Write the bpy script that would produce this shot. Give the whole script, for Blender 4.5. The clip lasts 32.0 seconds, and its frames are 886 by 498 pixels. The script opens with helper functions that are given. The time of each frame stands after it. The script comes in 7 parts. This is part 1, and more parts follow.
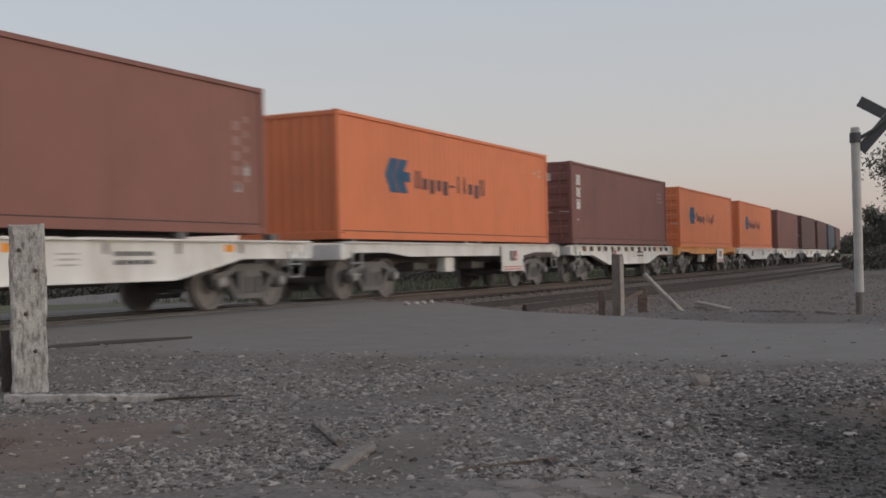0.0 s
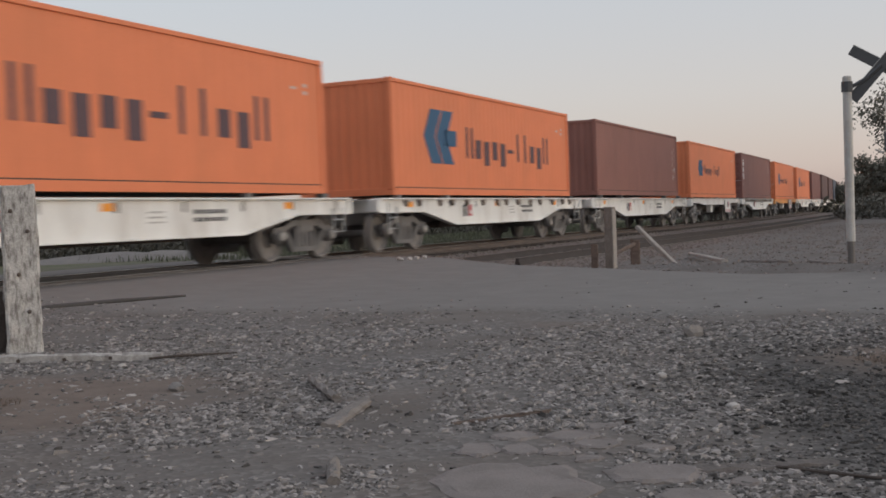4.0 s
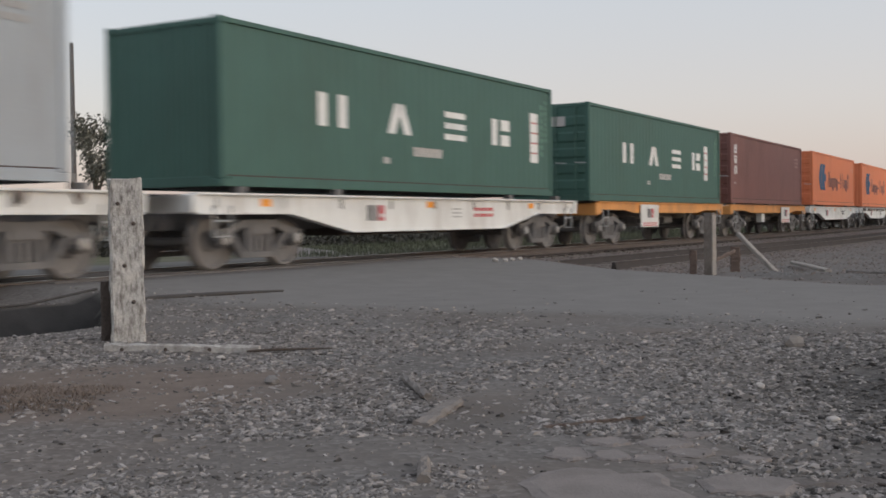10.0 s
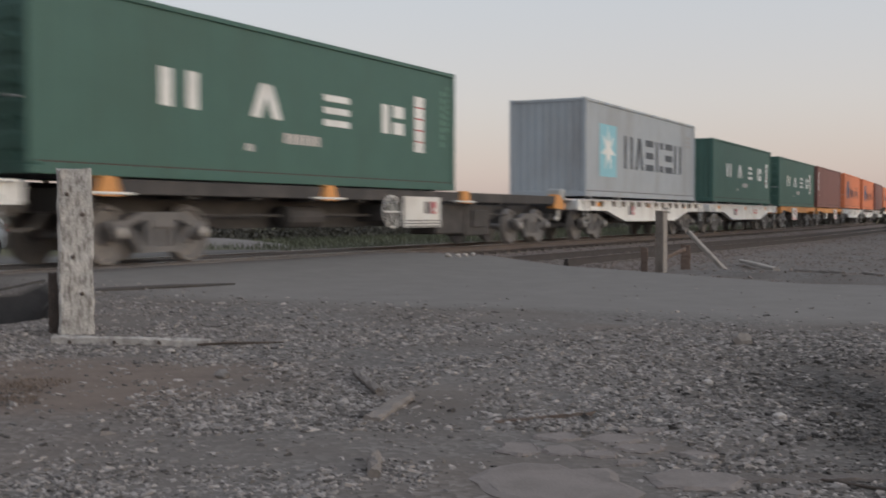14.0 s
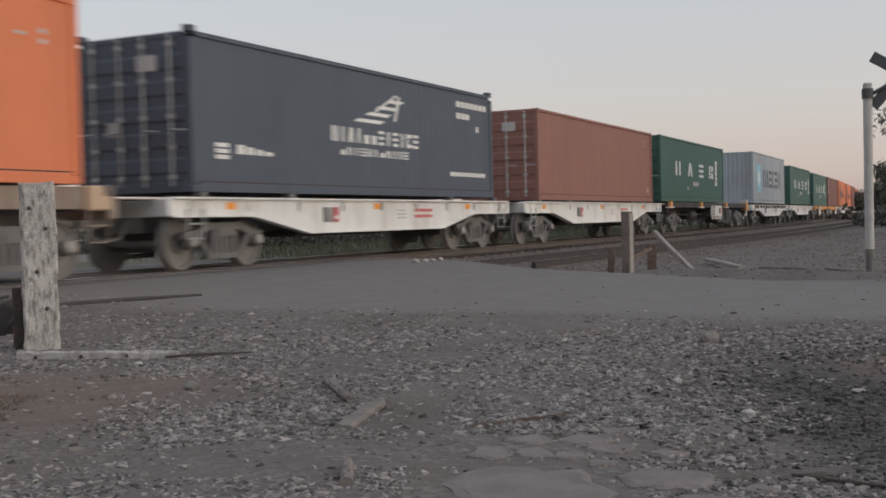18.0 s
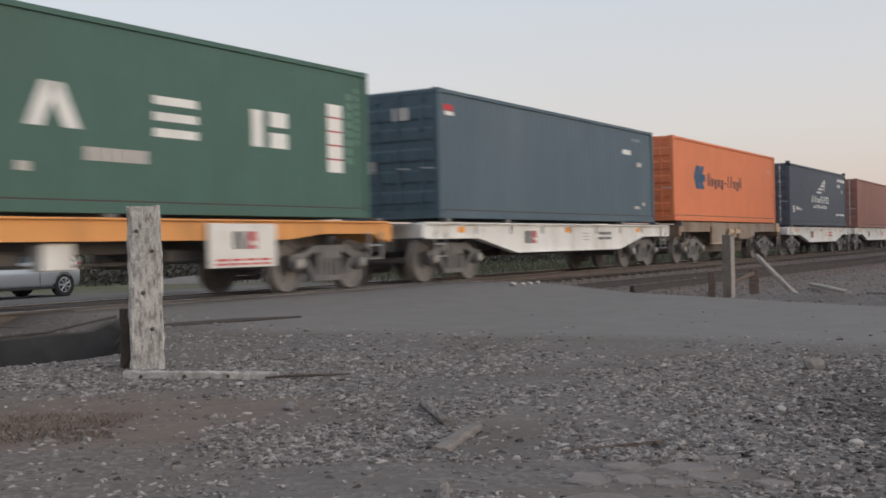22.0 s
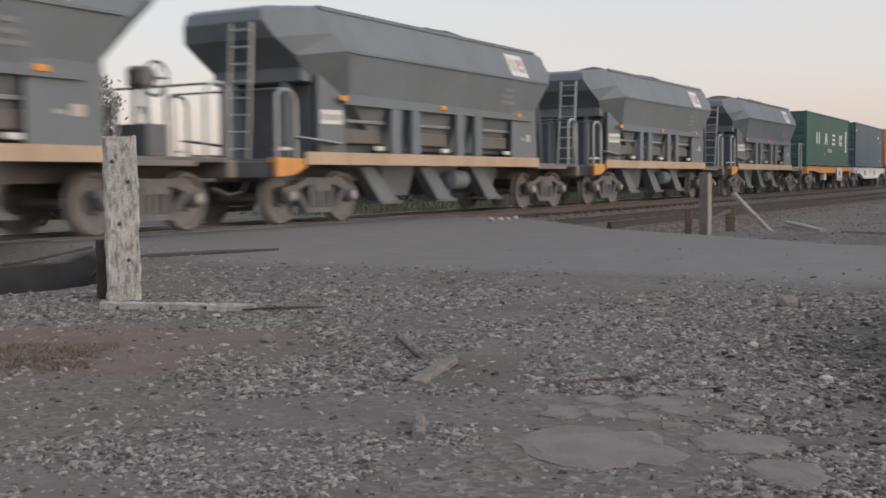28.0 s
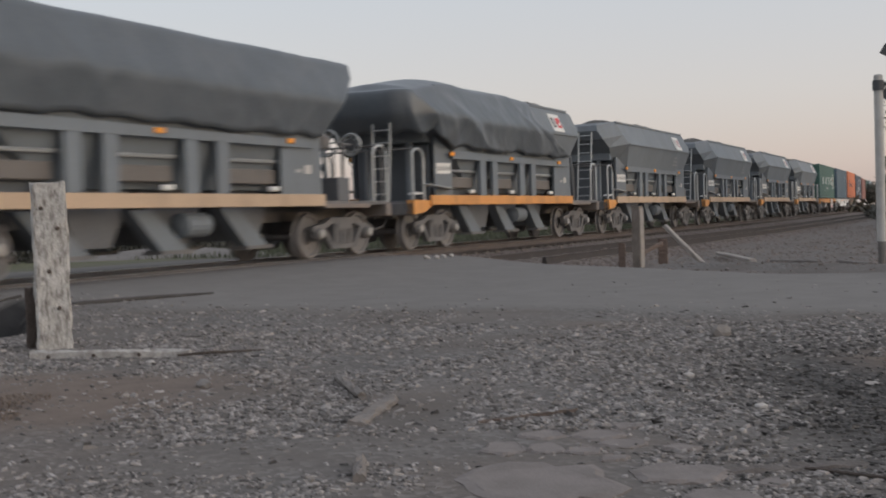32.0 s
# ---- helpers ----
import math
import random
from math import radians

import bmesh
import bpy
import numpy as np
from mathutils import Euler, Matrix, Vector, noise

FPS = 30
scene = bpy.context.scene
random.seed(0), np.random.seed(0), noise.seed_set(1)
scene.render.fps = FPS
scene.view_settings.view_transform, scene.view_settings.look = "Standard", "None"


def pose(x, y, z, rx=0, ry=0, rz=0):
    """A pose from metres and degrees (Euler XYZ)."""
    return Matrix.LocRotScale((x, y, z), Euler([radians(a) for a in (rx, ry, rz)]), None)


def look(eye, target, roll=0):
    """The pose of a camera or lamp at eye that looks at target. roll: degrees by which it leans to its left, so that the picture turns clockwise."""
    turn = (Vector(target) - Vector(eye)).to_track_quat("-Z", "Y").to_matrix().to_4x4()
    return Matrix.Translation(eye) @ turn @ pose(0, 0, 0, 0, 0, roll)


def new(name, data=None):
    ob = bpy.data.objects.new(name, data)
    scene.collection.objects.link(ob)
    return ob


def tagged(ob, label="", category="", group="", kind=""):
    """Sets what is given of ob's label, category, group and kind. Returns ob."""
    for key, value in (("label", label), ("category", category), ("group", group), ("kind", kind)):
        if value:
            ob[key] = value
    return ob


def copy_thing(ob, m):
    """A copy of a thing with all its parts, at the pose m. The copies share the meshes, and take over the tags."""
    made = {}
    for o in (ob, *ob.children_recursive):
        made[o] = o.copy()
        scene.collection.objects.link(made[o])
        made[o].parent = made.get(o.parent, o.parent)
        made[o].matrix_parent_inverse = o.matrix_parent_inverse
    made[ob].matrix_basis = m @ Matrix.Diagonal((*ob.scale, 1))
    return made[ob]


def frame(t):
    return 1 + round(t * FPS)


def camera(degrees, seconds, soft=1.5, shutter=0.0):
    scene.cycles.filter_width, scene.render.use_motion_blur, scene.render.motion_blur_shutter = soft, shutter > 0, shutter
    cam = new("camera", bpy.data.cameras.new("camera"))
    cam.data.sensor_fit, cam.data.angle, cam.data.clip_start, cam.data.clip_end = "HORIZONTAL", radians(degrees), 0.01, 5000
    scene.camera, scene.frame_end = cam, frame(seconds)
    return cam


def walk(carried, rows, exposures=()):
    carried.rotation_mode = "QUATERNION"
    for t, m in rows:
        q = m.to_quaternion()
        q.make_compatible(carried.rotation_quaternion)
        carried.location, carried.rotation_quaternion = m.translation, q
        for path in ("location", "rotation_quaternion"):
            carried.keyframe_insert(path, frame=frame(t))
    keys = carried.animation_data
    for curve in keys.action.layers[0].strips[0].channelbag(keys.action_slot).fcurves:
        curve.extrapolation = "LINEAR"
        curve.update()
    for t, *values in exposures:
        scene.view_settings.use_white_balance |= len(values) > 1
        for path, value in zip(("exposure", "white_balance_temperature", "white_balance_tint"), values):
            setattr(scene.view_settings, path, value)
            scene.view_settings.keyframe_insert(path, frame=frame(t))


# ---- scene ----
# World: metres, z = 0 at rail top, the camera at x = y = 0, looking along +y.
EYE = 0.72
cam = camera(43.0, 32.0, soft=1.7, shutter=0.8)
walk(cam, [
    (0.0, pose(0, 0, EYE, 90.71, 1.28, 0.10)),
    (0.5, pose(0, 0, EYE, 90.58, 1.13, 0.01)),
    (1.0, pose(0, 0, EYE, 90.91, 0.32, -0.15)),
    (1.5, pose(0, 0, EYE, 90.83, 0.60, 1.01)),
    (2.0, pose(0, 0, EYE, 89.70, 1.23, 0.91)),
    (2.5, pose(0, 0, EYE, 89.30, 1.28, -0.08)),
    (4.5, pose(0, 0, EYE, 88.11, 2.13, -0.24)),
    (5.0, pose(0, 0, EYE, 87.89, 1.87, -0.46)),
    (5.2, pose(0, 0, EYE, 87.84, 1.86, 1.28)),
    (5.5, pose(0, 0, EYE, 90.23, 2.03, 4.59)),
    (5.7, pose(0, 0, EYE, 90.66, 1.13, 6.70)),
    (6.0, pose(0, 0, EYE, 89.74, 0.79, 9.02)),
    (6.5, pose(0, 0, EYE, 88.89, 2.18, 9.46)),
    (7.0, pose(0, 0, EYE, 89.17, 2.57, 9.87)),
    (7.5, pose(0, 0, EYE, 90.06, 2.38, 8.62)),
    (8.0, pose(0, 0, EYE, 88.01, 1.49, 8.33)),
    (8.5, pose(0, 0, EYE, 87.90, 1.62, 7.31)),
    (9.0, pose(0, 0, EYE, 88.34, 0.94, 5.53)),
    (9.5, pose(0, 0, EYE, 88.44, 1.40, 4.03)),
    (10.0, pose(0, 0, EYE, 88.57, 0.74, 4.63)),
    (10.5, pose(0, 0, EYE, 88.75, 1.22, 3.41)),
    (11.0, pose(0, 0, EYE, 88.75, 1.17, 2.20)),
    (11.5, pose(0, 0, EYE, 88.49, 1.85, 1.54)),
    (12.0, pose(0, 0, EYE, 87.77, 0.29, -0.37)),
    (12.5, pose(0, 0, EYE, 87.46, -0.58, 0.28)),
    (13.0, pose(0, 0, EYE, 88.09, -0.40, 0.51)),
    (13.5, pose(0, 0, EYE, 88.03, -0.87, 0.47)),
    (14.0, pose(0, 0, EYE, 88.30, 0.05, 2.26)),
    (14.5, pose(0, 0, EYE, 89.10, 0.41, 2.77)),
    (16.5, pose(0, 0, EYE, 88.76, 1.09, 1.32)),
    (17.0, pose(0, 0, EYE, 88.54, 0.71, 1.39)),
    (17.5, pose(0, 0, EYE, 88.96, 1.37, 1.13)),
    (18.0, pose(0, 0, EYE, 88.55, 1.35, 0.57)),
    (18.5, pose(0, 0, EYE, 88.48, 1.67, -0.12)),
    (19.0, pose(0, 0, EYE, 89.14, 1.78, -1.17)),
    (19.5, pose(0, 0, EYE, 88.30, 1.39, -0.89)),
    (20.0, pose(0, 0, EYE, 88.26, 0.90, 0.50)),
    (20.5, pose(0, 0, EYE, 88.36, 0.63, -0.22)),
    (21.0, pose(0, 0, EYE, 87.95, 0.88, 1.12)),
    (21.5, pose(0, 0, EYE, 87.17, 0.39, 1.77)),
    (21.7, pose(0, 0, EYE, 87.46, -0.11, 3.36)),
    (22.0, pose(0, 0, EYE, 89.85, 1.25, 5.51)),
    (22.5, pose(0, 0, EYE, 87.86, 0.91, 5.06)),
    (23.0, pose(0, 0, EYE, 87.19, 0.73, 5.37)),
    (23.5, pose(0, 0, EYE, 86.23, 0.59, 5.27)),
    (24.0, pose(0, 0, EYE, 85.83, 0.76, 5.09)),
    (24.5, pose(0, 0, EYE, 86.01, 1.35, 5.49)),
    (25.0, pose(0, 0, EYE, 85.98, 1.18, 5.94)),
    (25.5, pose(0, 0, EYE, 85.79, 0.81, 5.62)),
    (27.5, pose(0, 0, EYE, 86.89, 1.01, 5.51)),
    (28.0, pose(0, 0, EYE, 86.48, 0.59, 4.40)),
    (28.5, pose(0, 0, EYE, 87.16, 1.28, 3.87)),
    (29.0, pose(0, 0, EYE, 86.26, 0.09, 3.50)),
    (29.5, pose(0, 0, EYE, 87.01, 1.06, 4.30)),
    (30.0, pose(0, 0, EYE, 87.44, 1.38, 3.71)),
    (30.5, pose(0, 0, EYE, 88.42, 2.33, 2.11)),
    (31.0, pose(0, 0, EYE, 89.02, 1.49, 0.59)),
    (31.5, pose(0, 0, EYE, 89.14, 2.53, 1.96)),
    (32.0, pose(0, 0, EYE, 88.37, 1.88, 1.09)),
], exposures=[(0, -0.17, 6440, 10), (2, -0.10, 6440, 10), (5.0, 0.06, 6440, 10), (6.0, -0.08, 6440, 10), (7, 0.16, 6440, 10), (8, 0.13, 6440, 10), (9, 0.16, 6370, 10), (11, 0.08, 6440, 10), (14, 0.05, 6440, 10), (17, 0.03, 6440, 10), (19, 0.0, 6440, 10), (20, 0.07, 6440, 10), (21, 0.09, 6440, 10), (22, 0.18, 6440, 10), (24, 0.29, 6440, 10), (25, 0.32, 6440, 10), (28, 0.3, 6440, 10), (29, 0.26, 6440, 10), (30, 0.28, 6440, 10), (31, 0.06, 6440, 10), (32, 0.07, 6440, 10)])

# ---------------------------------------------------------------- light
TO_SUN = Vector((0.93, -0.33, 0.20)).normalized()
world = bpy.data.worlds.new("dusk_sky")
scene.world = world
world.use_nodes = True
wn, wl = world.node_tree.nodes, world.node_tree.links
wn.clear()
w_out = wn.new("ShaderNodeOutputWorld")
w_add = wn.new("ShaderNodeAddShader")
w_sky = wn.new("ShaderNodeTexSky")
w_sky.sky_type = "NISHITA"
w_sky.sun_disc = False
w_sky.sun_elevation = math.asin(TO_SUN.z)
w_sky.sun_rotation = math.atan2(TO_SUN.x, TO_SUN.y)
w_sky.dust_density = 2.0
w_bg = wn.new("ShaderNodeBackground")
w_bg.inputs["Strength"].default_value = 0.05
w_coord = wn.new("ShaderNodeTexCoord")
w_sep = wn.new("ShaderNodeSeparateXYZ")
w_ramp = wn.new("ShaderNodeValToRGB")
w_bg2 = wn.new("ShaderNodeBackground")
w_bg2.inputs["Strength"].default_value = 0.86
stops = [(0.0, (0.51, 0.40, 0.375)), (0.035, (0.57, 0.465, 0.445)), (0.10, (0.58, 0.52, 0.51)), (0.24, (0.535, 0.55, 0.575)), (0.42, (0.54, 0.555, 0.585)), (1.0, (0.66, 0.68, 0.735))]
while len(w_ramp.color_ramp.elements) < len(stops):
    w_ramp.color_ramp.elements.new(0.5)
for el, (at, col) in zip(w_ramp.color_ramp.elements, stops):
    el.position, el.color = at, (*col, 1)
wl.new(w_coord.outputs["Generated"], w_sep.inputs[0])
wl.new(w_sep.outputs["Z"], w_ramp.inputs[0])
wl.new(w_ramp.outputs[0], w_bg2.inputs["Color"])
wl.new(w_sky.outputs[0], w_bg.inputs["Color"])
wl.new(w_bg.outputs[0], w_add.inputs[0])
wl.new(w_bg2.outputs[0], w_add.inputs[1])
wl.new(w_add.outputs[0], w_out.inputs["Surface"])

sun = new("sun", bpy.data.lights.new("sun", "SUN"))
sun.data.energy = 0.92
sun.data.angle = radians(75)
sun.data.color = (1.0, 0.965, 0.965)
sun.matrix_world = look(TO_SUN * 60, (0, 0, 0))

# ---------------------------------------------------------------- materials
MATS = {}


def mat(name, base, rough=0.7, metal=0.0, vary=0.12, scale=6.0, fine=60.0, bump=0.15, dirt=None, dirt_amount=0.0, dirt_scale=1.5, streak=0.0, island=0.0, objrand=0.0, spec=0.4, coat=0.0):
    """Procedural surface: base colour with broad and fine variation, dirt patches, vertical streaks, fine relief."""
    if name in MATS:
        return MATS[name]
    m = bpy.data.materials.new(name)
    m.use_nodes = True
    nt = m.node_tree
    n, l = nt.nodes, nt.links
    b = n["Principled BSDF"]
    b.inputs["Roughness"].default_value = rough
    b.inputs["Metallic"].default_value = metal
    b.inputs["Specular IOR Level"].default_value = spec
    b.inputs["Coat Weight"].default_value = coat
    co = n.new("ShaderNodeTexCoord")
    big = n.new("ShaderNodeTexNoise")
    big.inputs["Scale"].default_value = scale
    big.inputs["Detail"].default_value = 5
    sm = n.new("ShaderNodeTexNoise")
    sm.inputs["Scale"].default_value = fine
    sm.inputs["Detail"].default_value = 4
    l.new(co.outputs["Object"], big.inputs["Vector"])
    l.new(co.outputs["Object"], sm.inputs["Vector"])
    add = n.new("ShaderNodeMath")
    add.operation = "ADD"
    l.new(big.outputs["Fac"], add.inputs[0])
    l.new(sm.outputs["Fac"], add.inputs[1])
    mr = n.new("ShaderNodeMapRange")
    mr.inputs["From Min"].default_value, mr.inputs["From Max"].default_value = 0.6, 1.4
    mr.inputs["To Min"].default_value, mr.inputs["To Max"].default_value = 1 - vary, 1 + vary
    l.new(add.outputs[0], mr.inputs["Value"])
    val = mr.outputs[0]
    if island or objrand:
        src = n.new("ShaderNodeNewGeometry").outputs["Random Per Island"] if island else n.new("ShaderNodeObjectInfo").outputs["Random"]
        a = island or objrand
        mr2 = n.new("ShaderNodeMapRange")
        mr2.inputs["To Min"].default_value, mr2.inputs["To Max"].default_value = 1 - a, 1 + a
        l.new(src, mr2.inputs["Value"])
        mul = n.new("ShaderNodeMath")
        mul.operation = "MULTIPLY"
        l.new(val, mul.inputs[0])
        l.new(mr2.outputs[0], mul.inputs[1])
        val = mul.outputs[0]
    col = n.new("ShaderNodeVectorMath")
    col.operation = "SCALE"
    col.inputs[0].default_value = base
    l.new(val, col.inputs["Scale"])
    out = col.outputs[0]
    if dirt_amount:
        dn = n.new("ShaderNodeTexNoise")
        dn.inputs["Scale"].default_value = dirt_scale
        dn.inputs["Detail"].default_value = 8
        dn.inputs["Roughness"].default_value = 0.65
        if streak:
            mp = n.new("ShaderNodeMapping")
            mp.inputs["Scale"].default_value = (1, 1, 1 - streak)
            l.new(co.outputs["Object"], mp.inputs["Vector"])
            l.new(mp.outputs[0], dn.inputs["Vector"])
        else:
            l.new(co.outputs["Object"], dn.inputs["Vector"])
        dr = n.new("ShaderNodeMapRange")
        dr.inputs["From Min"].default_value, dr.inputs["From Max"].default_value = 0.46, 0.68
        dr.inputs["To Max"].default_value = dirt_amount
        l.new(dn.outputs["Fac"], dr.inputs["Value"])
        mx = n.new("ShaderNodeMix")
        mx.data_type = "RGBA"
        l.new(dr.outputs[0], mx.inputs["Factor"])
        l.new(out, mx.inputs["A"])
        mx.inputs["B"].default_value = (*(dirt or (0.1, 0.08, 0.06)), 1)
        out = mx.outputs["Result"]
    l.new(out, b.inputs["Base Color"])
    if bump:
        bp = n.new("ShaderNodeBump")
        bp.inputs["Strength"].default_value = bump
        bp.inputs["Distance"].default_value = 0.01
        l.new(sm.outputs["Fac"], bp.inputs["Height"])
        l.new(bp.outputs[0], b.inputs["Normal"])
    MATS[name] = m
    return m


STEEL = mat("black_steel", (0.15, 0.144, 0.142), 0.7, 0.0, 0.25, 3, 40, dirt=(0.195, 0.18, 0.172), dirt_amount=0.8)
SOOT = mat("sooty_steel", (0.060, 0.056, 0.055), 0.8, 0, 0.25, 3, 40, dirt=(0.10, 0.09, 0.085), dirt_amount=0.7)
WHEEL = mat("wheel_steel", (0.20, 0.188, 0.183), 0.65, 0.1, 0.2, 4, 50, dirt=(0.22, 0.195, 0.18), dirt_amount=0.6)
WHITE = mat("wagon_white", (0.735, 0.730, 0.708), 0.55, 0, 0.08, 2, 40, dirt=(0.38, 0.338, 0.298), dirt_amount=0.55, dirt_scale=1.6, streak=0.75)
CREAM = mat("wagon_cream", (0.29, 0.24, 0.20), 0.7, 0, 0.12, 2, 40, dirt=(0.16, 0.09, 0.055), dirt_amount=0.85, dirt_scale=1.6, streak=0.6)
YELLOW = mat("wagon_yellow", (0.70, 0.32, 0.10), 0.55, 0, 0.08, 2, 40, dirt=(0.28, 0.15, 0.07), dirt_amount=0.5, dirt_scale=1.2, streak=0.7)
SAND = mat("sill_faded_yellow", (0.52, 0.38, 0.265), 0.6, 0, 0.1, 2, 40, dirt=(0.3, 0.22, 0.15), dirt_amount=0.5, dirt_scale=1.2, streak=0.7)
REFLECT = mat("orange_reflector", (0.85, 0.32, 0.03), 0.35, 0, 0.05)
INK = mat("black_marking", (0.03, 0.03, 0.035), 0.6, 0, 0.1)
SLATEINK = mat("worn_dark_marking", (0.16, 0.155, 0.16), 0.6, 0, 0.15)
FADEDRED = mat("worn_red_paint", (0.50, 0.10, 0.11), 0.6, 0, 0.15)
REDMARK = mat("red_marking", (0.55, 0.05, 0.06), 0.6, 0, 0.1)
GREYMARK = mat("grey_marking", (0.36, 0.35, 0.34), 0.6, 0, 0.1)
WHITEMARK = mat("white_marking", (0.78, 0.78, 0.76), 0.6, 0, 0.08, dirt=(0.4, 0.4, 0.38), dirt_amount=0.35)
FADEDMARK = mat("faded_marking", (0.50, 0.47, 0.45), 0.6, 0, 0.1)
PANELWHITE = mat("panel_white", (0.72, 0.71, 0.68), 0.5, 0, 0.06, dirt=(0.35, 0.3, 0.26), dirt_amount=0.4)
GALV = mat("galvanised_steel", (0.42, 0.43, 0.43), 0.5, 0.5, 0.12, 5, 60)


def lerp(a, b, t):
    return a + (b - a) * t


def smooth(a, b, x):
    t = min(1.0, max(0.0, (x - a) / (b - a)))
    return t * t * (3 - 2 * t)


# ---------------------------------------------------------------- mesh helpers
def part(name, bm, material, parent, label="", m=None, smooth_faces=False):
    me = bpy.data.meshes.new(name)
    bm.to_mesh(me)
    bm.free()
    return part_of(name, me, material, parent, label, m, smooth_faces)


def part_of(name, me, material, parent, label="", m=None, smooth_faces=False):
    if material is not None and not me.materials:
        me.materials.append(material)
    if smooth_faces:
        me.shade_smooth()
    ob = new(name, me)
    if parent is not None:
        ob.parent = parent
    if m is not None:
        ob.matrix_basis = m
    if label:
        ob["label"] = label
    return ob


def thing(name, label, category, group="", kind="", m=None):
    e = new(name)
    e.empty_display_size = 0.3
    if m is not None:
        e.matrix_basis = m
    return tagged(e, label, category, group, kind)


def add_box(bm, x0, x1, y0, y1, z0, z1, m=None):
    ps = [(x0, y0, z0), (x1, y0, z0), (x1, y1, z0), (x0, y1, z0), (x0, y0, z1), (x1, y0, z1), (x1, y1, z1), (x0, y1, z1)]
    v = [bm.verts.new(m @ Vector(p) if m else p) for p in ps]
    for f in ((3, 2, 1, 0), (4, 5, 6, 7), (0, 1, 5, 4), (1, 2, 6, 5), (2, 3, 7, 6), (3, 0, 4, 7)):
        bm.faces.new([v[i] for i in f])
    return v


def box(x0, x1, y0, y1, z0, z1, bevel=0.0, m=None):
    bm = bmesh.new()
    add_box(bm, x0, x1, y0, y1, z0, z1, m)
    if bevel:
        bmesh.ops.bevel(bm, geom=bm.edges[:], offset=bevel, segments=1, affect="EDGES")
    return bm


def prism(poly, y0, y1, bm=None):
    """Extrude a polygon of (x, z) from y0 to y1."""
    bm = bm or bmesh.new()
    a = [bm.verts.new((x, y0, z)) for x, z in poly]
    b = [bm.verts.new((x, y1, z)) for x, z in poly]
    n = len(poly)
    bm.faces.new(a)
    bm.faces.new(b[::-1])
    for i in range(n):
        j = (i + 1) % n
        bm.faces.new((a[j], a[i], b[i], b[j]))
    bmesh.ops.recalc_face_normals(bm, faces=bm.faces[:])
    return bm


def add_tube(bm, pts, r, seg=6, cap=True):
    """A tube along a polyline."""
    pts = [Vector(p) for p in pts]
    rings = []
    for i, p in enumerate(pts):
        d = (pts[min(i + 1, len(pts) - 1)] - pts[max(i - 1, 0)]).normalized()
        u = d.orthogonal().normalized() if i == 0 else (rings_u - d * rings_u.dot(d)).normalized()
        rings_u = u
        w = d.cross(u)
        rr = r[i] if isinstance(r, (list, tuple)) else r
        rings.append([bm.verts.new(p + (u * math.cos(a) + w * math.sin(a)) * rr) for a in (2 * math.pi * k / seg for k in range(seg))])
    for a, b in zip(rings, rings[1:]):
        for k in range(seg):
            bm.faces.new((a[k], a[(k + 1) % seg], b[(k + 1) % seg], b[k]))
    if cap:
        bm.faces.new(rings[0][::-1])
        bm.faces.new(rings[-1])
    return bm


def tube(pts, r, seg=6):
    return add_tube(bmesh.new(), pts, r, seg)


def lathe(profile, axis="y", seg=24):
    """Spin a profile of (radius, along) about an axis."""
    bm = bmesh.new()
    rings = []
    for r, a in profile:
        ring = []
        for k in range(seg):
            c, s = math.cos(2 * math.pi * k / seg) * r, math.sin(2 * math.pi * k / seg) * r
            ring.append(bm.verts.new((c, a, s) if axis == "y" else ((c, s, a) if axis == "z" else (a, c, s))))
        rings.append(ring)
    for p, q in zip(rings, rings[1:]):
        for k in range(seg):
            bm.faces.new((p[k], p[(k + 1) % seg], q[(k + 1) % seg], q[k]))
    bm.faces.new(rings[0])
    bm.faces.new(rings[-1])
    bmesh.ops.recalc_face_normals(bm, faces=bm.faces[:])
    return bm


def hoop(radius, thick, axis="y", seg=24):
    """An open ring of round section."""
    pts = []
    for k in range(seg + 1):
        c, s = math.cos(2 * math.pi * k / seg) * radius, math.sin(2 * math.pi * k / seg) * radius
        pts.append((c, 0, s) if axis == "y" else (0, c, s))
    return add_tube(bmesh.new(), pts, thick, 6, False)


# ---------------------------------------------------------------- the railway's line
def heading(s):
    def sp(q):
        return math.log1p(math.exp(min(40, q)))
    s = min(s, 450.0)
    return radians(64.457 + 0.0388 * 15 * (sp((s - 7.82) / 15) - sp((s - 125) / 15)))


S0, DS, NS = -260.0, 0.5, 1900
LINE = []
lx, ly = 0.0, 0.0
for i in range(NS):
    LINE.append((lx, ly, heading(S0 + i * DS)))
    h = heading(S0 + (i + 0.5) * DS)
    lx, ly = lx + math.cos(h) * DS, ly + math.sin(h) * DS
k0 = round(-S0 / DS)
LINE = [(x - LINE[k0][0], y - LINE[k0][1] + 29.793, h) for x, y, h in LINE]


def track(s, d=0.0, z=0.0):
    """The place at s along the line, d to its near side."""
    q = (s - S0) / DS
    i = max(0, min(NS - 2, int(math.floor(q))))
    f = q - i
    a, b = LINE[i], LINE[i + 1]
    h = lerp(a[2], b[2], f)
    return Vector((lerp(a[0], b[0], f) + d * math.sin(h), lerp(a[1], b[1], f) - d * math.cos(h), z))


def track_pose(s, d=0.0, z=0.0, turn=0.0):
    p = track(s, d, z)
    return pose(p.x, p.y, p.z, 0, 0, math.degrees(heading(s)) + turn)


def ditch_end(d):
    """Where the ditch beside the line stops, short of the road."""
    return -17.5 - 0.92 * min(3.0, max(0.0, d - 2.7))


